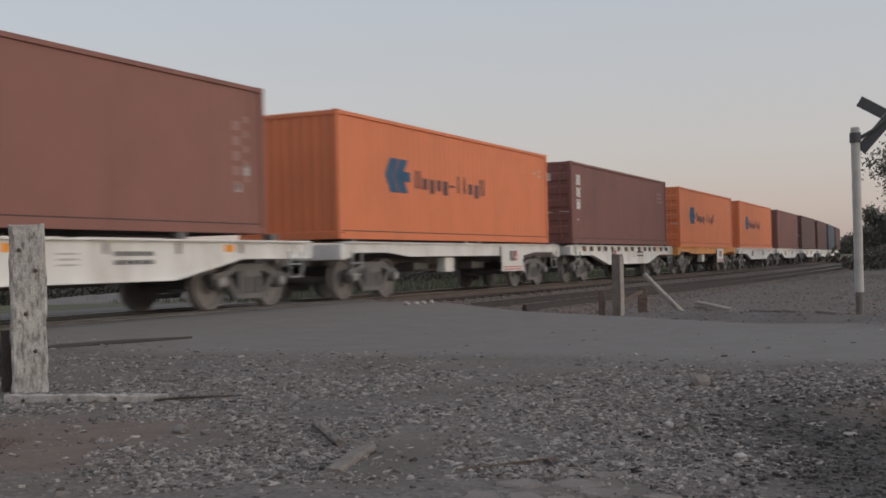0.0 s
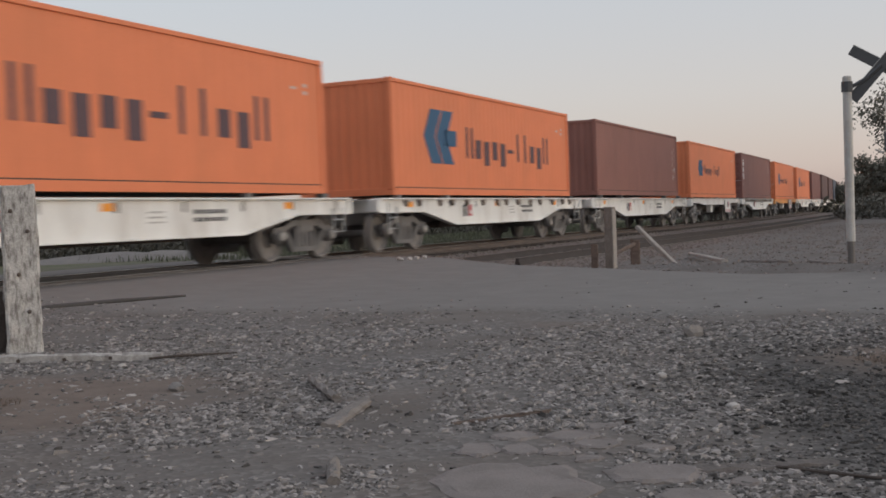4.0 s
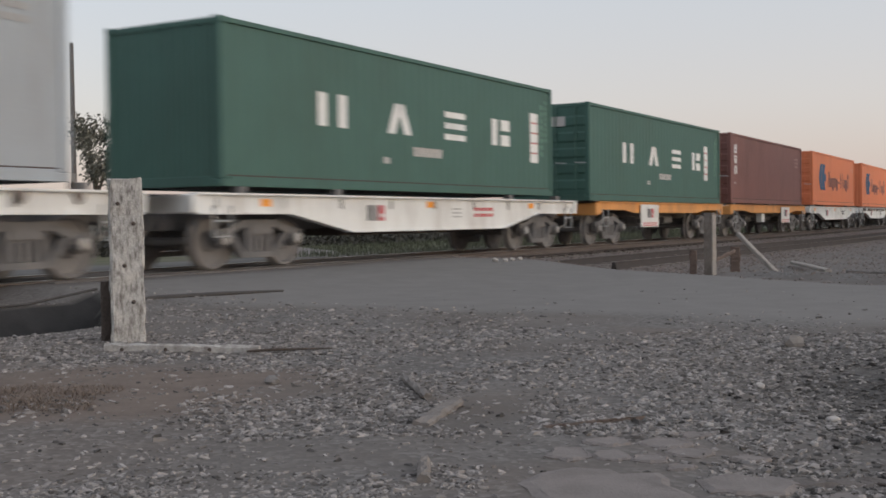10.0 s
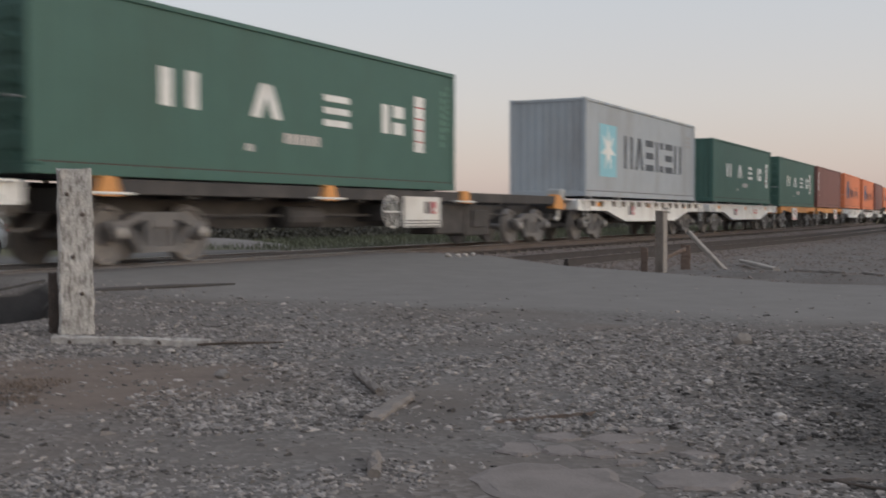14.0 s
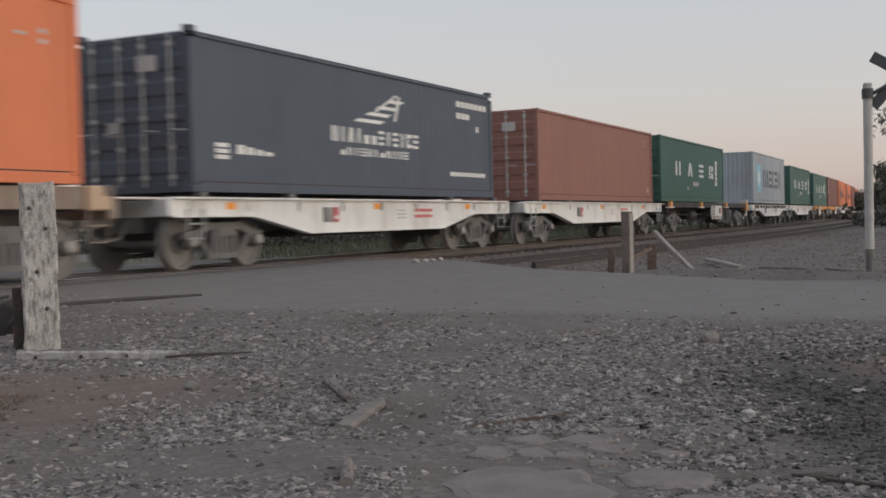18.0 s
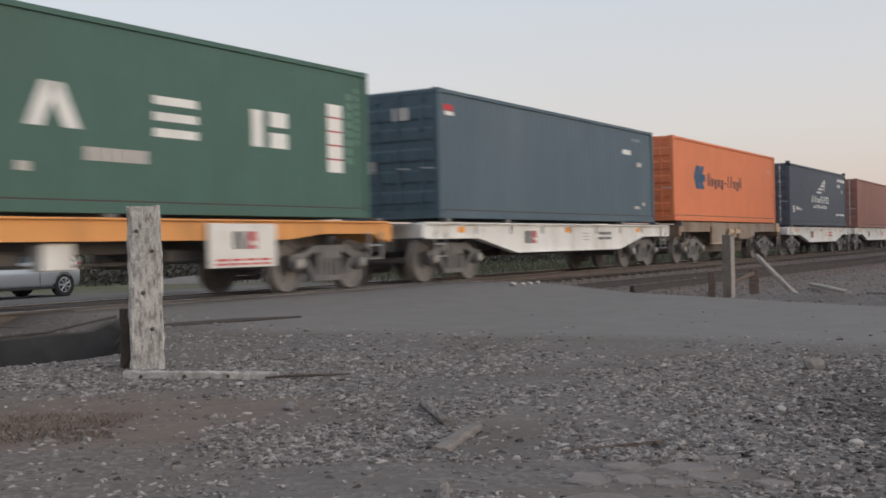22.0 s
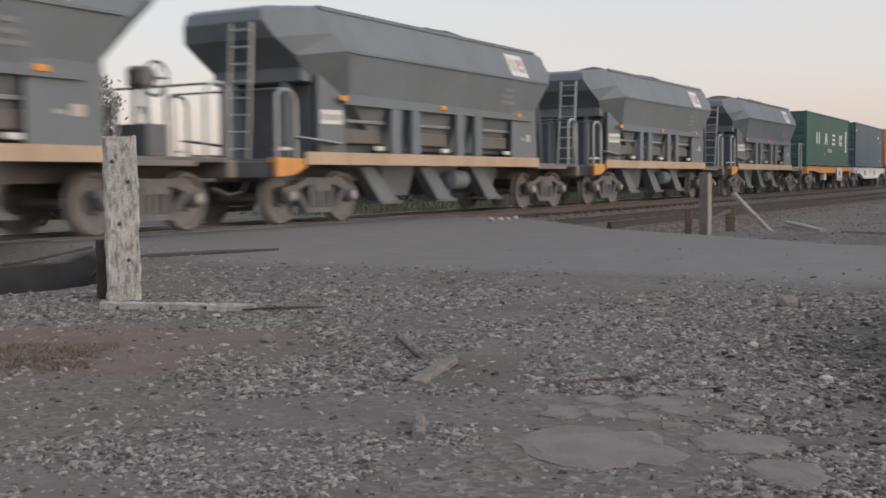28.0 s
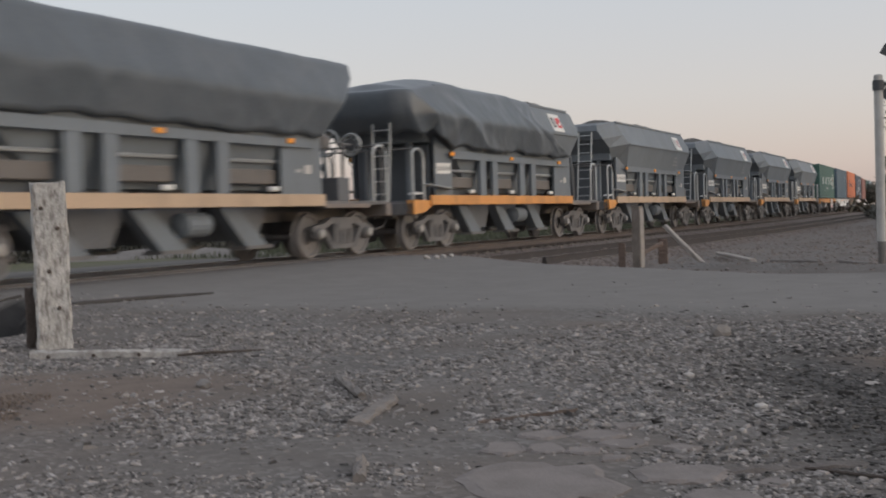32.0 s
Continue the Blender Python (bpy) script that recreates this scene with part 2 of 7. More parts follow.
def verge(d):
    """Where the road's other edge runs; it slants away from the line."""
    return -5.9 - 0.8 * max(0.0, d - 3.3)


def height(s, d):
    """The ground's height beside the line."""
    edge = ditch_end(d)
    far_edge = verge(min(d, 20.0))
    road = smooth(edge - 0.35, edge + 0.25, s) * (1 - smooth(far_edge - 1.2, far_edge + 0.8, s))
    a = abs(d)
    near = lerp(-0.03, -0.15, smooth(2.0, 6.0, a)) if d > 0 else lerp(-0.03, -0.42, smooth(2.5, 10.0, a))
    far = -0.15 if d > 0 else -0.42
    if d > 0 and s > -12:
        off = lerp(lerp(-0.20, -0.27, smooth(1.55, 2.3, a)), far, smooth(7.0, 15.0, a))
    elif d > 0:
        off = lerp(lerp(-0.18, -0.62, smooth(2.55, 2.95, a)), far, smooth(4.5, 5.4, a))
    else:
        off = lerp(-0.20, far, smooth(1.55, 2.5, a))
    z = lerp(off, near, road)
    wob = noise.noise(Vector((s * 0.35, d * 0.35, 0))) * 0.035 + noise.noise(Vector((s * 1.6, d * 1.6, 3))) * 0.014
    # low ridge of spoil along the road's edge
    ridge = 0.10 * math.exp(-((s - far_edge - 1.5 + 0.5 * noise.noise(Vector((d * 0.7, 2, 5)))) / 0.45) ** 2) * smooth(6.5, 8.5, d) * (1 - smooth(17, 21, d)) if d > 6 else 0.0
    return z + ridge + wob * (1 - 0.7 * road) * smooth(1.2, 2.6, a)


def ground_z(x, y):
    dx, dy = x, y - 29.793
    h = heading(0)
    return height(dx * math.cos(h) + dy * math.sin(h), dx * math.sin(h) - dy * math.cos(h))


# ---------------------------------------------------------------- ground, road, track
def ground_material():
    m = bpy.data.materials.new("gravel_ground")
    m.use_nodes = True
    nt = m.node_tree
    n, l = nt.nodes, nt.links
    b = n["Principled BSDF"]
    b.inputs["Roughness"].default_value = 0.95
    b.inputs["Specular IOR Level"].default_value = 0.05
    geo = n.new("ShaderNodeNewGeometry")

    def noise_node(scale, detail=5, rough=0.6):
        t = n.new("ShaderNodeTexNoise")
        t.inputs["Scale"].default_value, t.inputs["Detail"].default_value, t.inputs["Roughness"].default_value = scale, detail, rough
        l.new(geo.outputs["Position"], t.inputs["Vector"])
        return t.outputs["Fac"]

    def ramp(fac, stops):
        r = n.new("ShaderNodeValToRGB")
        while len(r.color_ramp.elements) < len(stops):
            r.color_ramp.elements.new(0.5)
        for e, (p, c) in zip(r.color_ramp.elements, stops):
            e.position, e.color = p, (c[0] * 0.965, c[1], c[2] * 1.005, 1)
        l.new(fac, r.inputs[0])
        return r.outputs[0]

    def mix(f, a, c):
        x = n.new("ShaderNodeMix")
        x.data_type = "RGBA"
        l.new(f, x.inputs["Factor"])
        l.new(a, x.inputs["A"])
        l.new(c, x.inputs["B"])
        return x.outputs["Result"]

    earth = ramp(noise_node(1.1, 8), [(0.35, (0.140, 0.121, 0.111)), (0.65, (0.196, 0.170, 0.156))])
    vor = n.new("ShaderNodeTexVoronoi")
    vor.inputs["Scale"].default_value = 38
    l.new(geo.outputs["Position"], vor.inputs["Vector"])
    sep = n.new("ShaderNodeSeparateColor")
    l.new(vor.outputs["Color"], sep.inputs[0])
    stones = ramp(sep.outputs[0], [(0.0, (0.115, 0.103, 0.09752)), (0.7, (0.1702, 0.1527, 0.1444)), (1.0, (0.2484, 0.2254, 0.2134))])
    gravel = mix(ramp(noise_node(0.55, 6), [(0.40, (0, 0, 0)), (0.58, (1, 1, 1))]), earth, stones)
    rust = ramp(noise_node(3.0), [(0.3, (0.1564, 0.115, 0.092)), (0.7, (0.1932, 0.1426, 0.115))])
    gravel = mix(ramp(noise_node(0.33, 7), [(0.56, (0, 0, 0)), (0.72, (0.644, 0.644, 0.644))]), gravel, rust)
    road = ramp(noise_node(2.2, 9, 0.7), [(0.3, (0.184, 0.1665, 0.1573)), (0.7, (0.2208, 0.2015, 0.1904))])
    at = n.new("ShaderNodeAttribute")
    at.attribute_name = "cover"
    sp = n.new("ShaderNodeSeparateColor")
    l.new(at.outputs["Color"], sp.inputs[0])
    c = mix(sp.outputs[0], gravel, road)
    dry = ramp(noise_node(1.5, 8), [(0.35, (0.092, 0.0966, 0.0552)), (0.65, (0.1564, 0.1426, 0.0874))])
    c = mix(sp.outputs[1], c, dry)
    # The ditch's shade and wet bottom are put into this dark colour.
    ditch_dark = ramp(noise_node(2.5, 8), [(0.3, (0.029, 0.0275, 0.027)), (0.7, (0.050, 0.046, 0.045))])
    c = mix(sp.outputs[2], c, ditch_dark)
    at2 = n.new("ShaderNodeAttribute")
    at2.attribute_name = "soil"
    sp2 = n.new("ShaderNodeSeparateColor")
    l.new(at2.outputs["Color"], sp2.inputs[0])
    red = ramp(noise_node(5.0, 9, 0.7), [(0.3, (0.1472, 0.1141, 0.09752)), (0.7, (0.207, 0.1619, 0.138))])
    grey = ramp(sep.outputs[0], [(0.0, (0.048, 0.044, 0.042)), (0.7, (0.077, 0.071, 0.068)), (1.0, (0.125, 0.115, 0.111))])
    c = mix(sp2.outputs[1], c, grey)
    c = mix(sp2.outputs[0], c, red)
    brown = ramp(noise_node(4.0, 8), [(0.3, (0.138, 0.1141, 0.104)), (0.7, (0.2024, 0.1711, 0.1564))])
    c = mix(at.outputs["Alpha"], brown, c)
    l.new(c, b.inputs["Base Color"])
    bp = n.new("ShaderNodeBump")
    bp.inputs["Strength"].default_value, bp.inputs["Distance"].default_value = 0.16, 0.02
    l.new(vor.outputs["Distance"], bp.inputs["Height"])
    l.new(bp.outputs[0], b.inputs["Normal"])
    return m


def steps(*spans):
    out = []
    for a, b, st in spans:
        k = max(1, round((b - a) / st))
        out += [a + (b - a) * i / k for i in range(k)]
    return out + [spans[-1][1]]


def build_ground():
    ss = steps((-3000, -245, 250), (-245, -60, 12), (-60, -30, 1.5), (-30, -4, 0.2), (-4, 30, 0.7), (30, 130, 4), (130, 690, 30), (690, 3500, 280))
    ds = steps((-4000, -900, 310), (-900, -60, 60), (-60, -14, 3), (-14, -6, 0.7), (-6, 14, 0.2), (14, 40, 2.0), (40, 300, 20), (300, 3000, 300))
    verts, cols = [], []
    for s in ss:
        for d in ds:
            p = track(s, d, height(s, d))
            verts.append(p[:])
            e = noise.noise(Vector((s * 0.5, d * 0.5, 8))) * 1.0
            rd = smooth(-17.9 + e * 0.6, -16.9 + e * 0.6, s) * (1 - smooth(verge(d) - 0.6 + 0.4 * e, verge(d) + 0.5 + 0.4 * e, s)) * smooth(1.4, 1.9, abs(d))
            rd *= 1 - smooth(13.0, 17.0, d) * 0.3
            rd = max(rd, smooth(-4.0, -6.0, d) * smooth(-30 + e, -26 + e, s) * (1 - smooth(-6 + e, -3 + e, s)) * smooth(-19, -15, d) * 0.7)
            gr = smooth(-7, -15, d) * 0.9 * (1 - rd) + 0.35 * smooth(30, 60, d)
            # where the ditch is coloured dark, its end slope included
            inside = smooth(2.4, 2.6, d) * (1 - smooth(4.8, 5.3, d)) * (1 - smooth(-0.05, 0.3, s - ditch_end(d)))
            bed = smooth(7.5, 5.6, d) * smooth(-7.0, -5.0, d) * smooth(-8.0, -5.4, s)
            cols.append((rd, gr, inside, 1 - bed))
    soil = []
    for x, y, z in verts:
        e = 0.9 * noise.noise(Vector((x * 1.3, y * 1.3, 5))) + 0.5 * noise.noise(Vector((x * 4, y * 4, 6)))
        k = max(smooth(1.35, 0.5, math.hypot((x + 2.3) * 0.75, (y - 5.75) * 0.85) + e * 0.45), 0.35 * smooth(1.2, 0.5, math.hypot((x + 2.0) * 1.3, (y - 4.3) * 1.1) + e * 0.5), 0.3 * smooth(0.6, 0.2, math.hypot(x + 0.1, (y - 3.6) * 0.8) + e * 0.3), smooth(0.95, 0.3, math.hypot(x - 2.75, (y - 6.1) * 0.8) + e * 0.3))
        g = smooth(0.3, 1.3, x - 0.12 * y + 0.4 * e) * smooth(9.5, 5.5, y) * smooth(0.5, 2, y)
        soil.append((min(1, k * 0.95), g * 0.9))
    nd = len(ds)
    faces = [(i * nd + j, i * nd + j + 1, (i + 1) * nd + j + 1, (i + 1) * nd + j) for i in range(len(ss) - 1) for j in range(nd - 1)]
    me = bpy.data.meshes.new("ground")
    me.from_pydata(verts, [], faces)
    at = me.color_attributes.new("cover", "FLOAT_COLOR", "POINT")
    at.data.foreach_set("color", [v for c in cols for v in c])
    at = me.color_attributes.new("soil", "FLOAT_COLOR", "POINT")
    at.data.foreach_set("color", [v for k, g in soil for v in (k, g, 0, 1)])
    me.materials.append(ground_material())
    me.shade_smooth()
    ob = new("ground", me)
    if me.polygons[0].normal.z < 0:
        me.flip_normals()
    tagged(ob, "grey gravel and dry earth beside a railway crossing", "ground", kind="structure")


build_ground()


def build_track():
    t = thing("railway_track", "single railway track with rusty rails on timber sleepers", "railway track", kind="structure")
    rail_m = mat("rusty_rail", (0.11, 0.088, 0.078), 0.7, 0.1, 0.25, 3, 40)
    head_m = mat("worn_railhead", (0.40, 0.38, 0.36), 0.3, 0.9, 0.1, 3, 40)
    ss = steps((-70, 120, 2.0), (120, 420, 6.0))
    prof = [(-0.07, -0.16), (0.07, -0.16), (0.07, -0.145), (0.012, -0.12), (0.012, -0.045), (0.035, -0.03), (0.035, -0.006), (-0.035, -0.006), (-0.035, -0.03), (-0.012, -0.045), (-0.012, -0.12), (-0.07, -0.145)]
    cap = [(-0.033, -0.006), (0.033, -0.006), (0.028, 0.0), (-0.028, 0.0)]
    for side in (-0.7535, 0.7535):
        for nm, pr, mm, par in (("rail", prof, rail_m, t), ("railhead", cap, head_m, None)):
            bm = bmesh.new()
            rings = [[bm.verts.new(track(s, side + a, z)) for a, z in pr] for s in ss]
            for p, q in zip(rings, rings[1:]):
                for k in range(len(pr)):
                    bm.faces.new((p[k], q[k], q[(k + 1) % len(pr)], p[(k + 1) % len(pr)]))
            bmesh.ops.recalc_face_normals(bm, faces=bm.faces[:])
            ob = part(nm, bm, mm, par or rail)
            if nm == "rail":
                rail = ob
    sl = box(-0.115, 0.115, -1.3, 1.3, -0.14, 0, 0.008)
    me = bpy.data.meshes.new("sleeper")
    sl.to_mesh(me)
    sl.free()
    wood = mat("sleeper_timber", (0.10, 0.08, 0.068), 0.95, 0, 0.3, 3, 30, 0.5, objrand=0.3)
    s = -40.0
    while s < 110:
        if not -17.6 < s < -6.4:
            part_of("sleeper", me, wood, t, m=track_pose(s, random.uniform(-0.03, 0.03), -0.165, random.uniform(-1.5, 1.5)))
        s += 0.62
    # timber planking between the rails where the road crosses
    plank_m = mat("crossing_plank", (0.13, 0.115, 0.105), 0.95, 0, 0.2, 2, 30, 0.4, objrand=0.2)
    for d in (-0.5, -0.25, 0.0, 0.25, 0.5, 0.96, -0.96):
        for k in range(4):
            L = 2.7
            s = -16.8 + L * (k + 0.5)
            part("plank", box(-L / 2 + 0.01, L / 2 - 0.01, -0.115, 0.115, -0.12, random.uniform(-0.022, -0.012), 0.006), plank_m, t, m=track_pose(s, d, 0))


build_track()

# ---------------------------------------------------------------- rolling stock
WHEEL_R = 0.44
AXLE = 0.91


def mesh_of(name, bm, material=None):
    me = bpy.data.meshes.new(name)
    bm.to_mesh(me)
    bm.free()
    if material:
        me.materials.append(material)
    return me


def wheel_mesh():
    bm = bmesh.new()
    for sgn in (-1, 1):
        c = 0.72 * sgn
        pr = [(0.07, c - 0.03 * sgn), (0.13, c - 0.05 * sgn), (0.16, c - 0.015 * sgn), (0.33, c + 0.005 * sgn), (0.385, c - 0.02 * sgn), (0.47, c - 0.035 * sgn), (0.47, c - 0.01 * sgn), (0.44, c + 0.005 * sgn), (0.435, c + 0.10 * sgn), (0.385, c + 0.10 * sgn), (0.36, c + 0.05 * sgn), (0.17, c + 0.035 * sgn), (0.14, c + 0.085 * sgn), (0.06, c + 0.085 * sgn)]
        sub = lathe(pr, "y", 28)
        tmp = mesh_of("tmp", sub)
        bm.from_mesh(tmp)
        bpy.data.meshes.remove(tmp)
    sub = lathe([(0.075, -0.72), (0.075, 0.72)], "y", 12)
    tmp = mesh_of("tmp", sub)
    bm.from_mesh(tmp)
    bpy.data.meshes.remove(tmp)
    # bolts round the hub, which show the turning
    for sgn in (-1, 1):
        for k in range(4):
            a = math.pi / 2 * k
            cx, cz = math.cos(a) * 0.25, math.sin(a) * 0.25
            add_box(bm, cx - 0.035, cx + 0.035, 0.755 * sgn - 0.012, 0.755 * sgn + 0.012, cz - 0.035, cz + 0.035)
    return mesh_of("wheelset", bm, WHEEL)


WHEELSET_ME = wheel_mesh()


def side_frame_mesh(sgn):
    """One cast side frame of a three-piece bogie, with a window for the springs."""
    y0, y1 = (0.90 * sgn, 1.02 * sgn)
    bm = bmesh.new()
    top = [(-1.08, 0.52), (-1.08, 0.62), (-0.72, 0.66), (-0.45, 0.78), (0.45, 0.78), (0.72, 0.66), (1.08, 0.62), (1.08, 0.52), (0.70, 0.55), (0.42, 0.66), (-0.42, 0.66), (-0.70, 0.55)]
    prism(top, y0, y1, bm)
    bot = [(-0.74, 0.56), (-0.62, 0.56), (-0.38, 0.26), (0.38, 0.26), (0.62, 0.56), (0.74, 0.56), (0.46, 0.17), (-0.46, 0.17)]
    prism(bot, y0, y1, bm)
    for sx in (-0.34, 0.24):
        add_box(bm, sx, sx + 0.10, min(y0, y1), max(y0, y1), 0.24, 0.68)
    for k in range(3):
        cx = -0.14 + 0.14 * k
        add_tube(bm, [(cx, (y0 + y1) / 2, 0.27), (cx, (y0 + y1) / 2, 0.56)], 0.058, 8)
    add_box(bm, -0.25, 0.25, min(y0, y1) - 0.02, max(y0, y1) + 0.02, 0.55, 0.66)
    return mesh_of("side_frame", bm, STEEL)


SIDE_ME = {s: side_frame_mesh(s) for s in (-1, 1)}
BOX_ME = mesh_of("axle_box", lathe([(0.05, -0.10), (0.135, -0.09), (0.135, 0.05), (0.10, 0.08), (0.09, 0.10), (0.03, 0.105)], "y", 12), STEEL)
CAP_ME = mesh_of("axle_cap", lathe([(0.085, 0.0), (0.085, 0.025), (0.05, 0.035)], "y", 12), mat("axle_cap_paint", (0.42, 0.40, 0.38), 0.5, 0.4, 0.15))
BOLSTER_ME = mesh_of("bolster", box(-0.2, 0.2, -1.0, 1.0, 0.5, 0.74, 0.02), STEEL)
BRAKE_ME = mesh_of("brake_beam", box(-0.05, 0.05, -0.75, 0.75, 0.36, 0.46, 0.01), STEEL)
WHEELS_FRONT, WHEELS_REAR = [], []
# Colour of boxes added under frames to stand in for the shade there.
UNDERDARK = mat("underframe_dark", (0.10, 0.082, 0.074), 0.85, 0, 0.25, 3, 40, dirt=(0.15, 0.125, 0.11), dirt_amount=0.7)


def bogie(parent, x):
    b = part_of("bogie", BOLSTER_ME, STEEL, parent, m=pose(x, 0, 0))
    for s in (-1, 1):
        part_of("side_frame", SIDE_ME[s], STEEL, b)
        for ax in (-AXLE, AXLE):
            part_of("axle_box", BOX_ME, STEEL, b, m=pose(ax, 0.98 * s, WHEEL_R + 0.03, 0, 0, 0 if s > 0 else 180))
            part_of("axle_cap", CAP_ME, None, b, m=pose(ax, 1.085 * s, WHEEL_R + 0.03, 0, 0, 0 if s > 0 else 180))
    for ax, lst in ((AXLE, WHEELS_FRONT), (-AXLE, WHEELS_REAR)):
        w = part_of("wheelset", WHEELSET_ME, WHEEL, b, m=pose(ax, 0, WHEEL_R))
        lst.append(w)
        part_of("brake_beam", BRAKE_ME, STEEL, b, m=pose(ax * 0.45, 0, 0))
    return b


def coupler(parent, x, sgn):
    bm = box(-0.12, 0.62, -0.09, 0.09, 0.76, 0.96, 0.02)
    add_box(bm, 0.58, 0.86, -0.19, 0.10, 0.72, 1.0)
    add_box(bm, 0.72, 0.92, 0.06, 0.19, 0.74, 0.98)
    part("coupler", bm, STEEL, parent, m=pose(x, 0, 0, 0, 0, 0 if sgn > 0 else 180))
    part("brake_hose", tube([(x, 0.4 * sgn, 0.85), (x + 0.25 * sgn, 0.38 * sgn, 0.55), (x + 0.5 * sgn, 0.3 * sgn, 0.50), (x + 0.75 * sgn, 0.2 * sgn, 0.62)], 0.028), STEEL, parent)


def step_iron(parent, x, side, material):
    y = 1.27 * side
    bm = tube([(x - 0.2, y, 1.0), (x - 0.2, y, 0.52), (x + 0.2, y, 0.52), (x + 0.2, y, 1.0)], 0.018)
    add_tube(bm, [(x - 0.2, y, 0.76), (x + 0.2, y, 0.76)], 0.016)
    part("step", bm, material, parent)


def mark(parent, name, x, z, w, h, y, material, label="", slant=0.0):
    """A flat painted mark on the wagon's near side (y negative faces the crossing)."""
    bm = bmesh.new()
    q = 0.003
    vs = [(x - w / 2, z), (x + w / 2, z), (x + w / 2 + slant, z + h), (x - w / 2 + slant, z + h)]
    a = [bm.verts.new((px, y, pz)) for px, pz in vs]
    b = [bm.verts.new((px, y - q, pz)) for px, pz in vs]
    bm.faces.new(b)
    for i in range(4):
        j = (i + 1) % 4
        bm.faces.new((a[i], a[j], b[j], b[i]))
    bmesh.ops.recalc_face_normals(bm, faces=bm.faces[:])
    return part(name, bm, material, parent, label)


def operator_logo(parent, x, z, h, y):
    mark(parent, "emblem_dark", x - h * 0.92, z, h * 0.30, h, y, INK)
    mark(parent, "emblem_dark", x - h * 0.50, z, h * 0.30, h, y, SLATEINK, slant=-h * 0.12)
    mark(parent, "emblem_grey", x - h * 0.08, z, h * 0.34, h, y, SLATEINK)
    mark(parent, "emblem_red", x + h * 0.52, z, h * 0.70, h, y, FADEDRED)
    mark(parent, "emblem_bar", x + h * 0.55, z + h * 0.22, h * 0.34, h * 0.24, y - 0.004, WHITEMARK)


def code_bars(parent, x, z, w, y, material, rows=2, h=0.07, gap=0.06):
    for r in range(rows):
        n = 5 if r % 2 else 4
        for k in range(n):
            ww = w / n * 0.72
            mark(parent, "marking_bar", x - w / 2 + w / n * (k + 0.5), z - r * (h + gap), ww, h, y, material)


def fish_wagon(length, cc, colour, label, style=0, seat=1.255):
    """Flat container wagon with deep fish-bellied side sills. Origin: midway between couplings, at the rails."""
    w = thing("container_wagon", label, "freight wagon", "wagons of the train")
    hl = length / 2 - 0.62
    body = part("underframe", box(-hl + 0.3, hl - 0.3, -0.22, 0.22, 0.62, 1.12, 0.01), STEEL, w)
    for k in range(9):
        x = lerp(-hl + 0.5, hl - 0.5, k / 8)
        part("cross_bearer", box(x - 0.06, x + 0.06, -1.2, 1.2, 0.95, 1.14, 0.01), STEEL, w)
    a, bfl = cc / 2 - 2.35, cc / 2 - 0.55
    poly = [(-hl, 0.89), (-bfl, 0.89), (-a, 0.56), (a, 0.56), (bfl, 0.89), (hl, 0.89), (hl, 1.19), (-hl, 1.19)]
    for sd in (-1, 1):
        s = part("side_sill", prism(poly, 1.14 * sd, 1.20 * sd), colour, w)
        lip = [(-hl, 0.89), (-bfl, 0.89), (-a, 0.56), (a, 0.56), (bfl, 0.89), (hl, 0.89)]
        bm = bmesh.new()
        for (x0, z0), (x1, z1) in zip(lip, lip[1:]):
            v = [bm.verts.new(p) for p in ((x0, 1.10 * sd, z0 + 0.002), (x1, 1.10 * sd, z1 + 0.002), (x1, 1.27 * sd, z1 + 0.002), (x0, 1.27 * sd, z0 + 0.002), (x0, 1.10 * sd, z0 - 0.025), (x1, 1.10 * sd, z1 - 0.025), (x1, 1.27 * sd, z1 - 0.025), (x0, 1.27 * sd, z0 - 0.025))]
            for f in ((3, 2, 1, 0), (4, 5, 6, 7), (0, 1, 5, 4), (2, 3, 7, 6)):
                bm.faces.new([v[i] for i in f])
        bmesh.ops.recalc_face_normals(bm, faces=bm.faces[:])
        part("bottom_flange", bm, colour, s)
        part("top_flange", box(-hl, hl, min(1.08 * sd, 1.27 * sd), max(1.08 * sd, 1.27 * sd), 1.16, 1.195, 0.004), colour, s)
        if style == 1:
            for k in range(14):
                x = lerp(-hl + 1.2, hl - 1.0, k / 13) + random.uniform(-0.15, 0.15)
                part("stake_pocket", prism([(x - 0.10, 1.155), (x + 0.08, 1.155), (x + 0.05, 1.06), (x - 0.01, 1.0), (x - 0.04, 1.06)], 1.2 * sd, 1.28 * sd), RUSTPLATE, s)
        for x in (-6.0, -3.4, 3.4, 6.0):
            if abs(x) < hl:
                part("twistlock", box(x - 0.1, x + 0.1, min(1.05 * sd, 1.24 * sd), max(1.05 * sd, 1.24 * sd), 1.18, seat, 0.01), STEEL, w)
        for x in (-hl + 0.55, hl - 0.55):
            step_iron(w, x, sd, GALV)
    for sg in (-1, 1):
        part("headstock", box(sg * hl - 0.08, sg * hl + 0.08, -1.25, 1.25, 0.88, 1.17, 0.02), colour, w)
        coupler(w, sg * hl, sg)
        part("deck_plate", box(sg * hl - 0.45 - 0.35, sg * hl - 0.45 + 0.35, -1.05, 1.05, 1.145, 1.165), STEEL, w)
        bogie(w, sg * cc / 2)
    part("air_tank", lathe([(0.05, -0.5), (0.2, -0.45), (0.2, 0.45), (0.05, 0.5)], "x", 12), STEEL, w, m=pose(1.2, 0.5, 0.72))
    part("brake_cylinder", lathe([(0.03, -0.5), (0.14, -0.42), (0.14, 0.2), (0.03, 0.25)], "x", 10), STEEL, w, m=pose(-1.3, -0.4, 0.66))
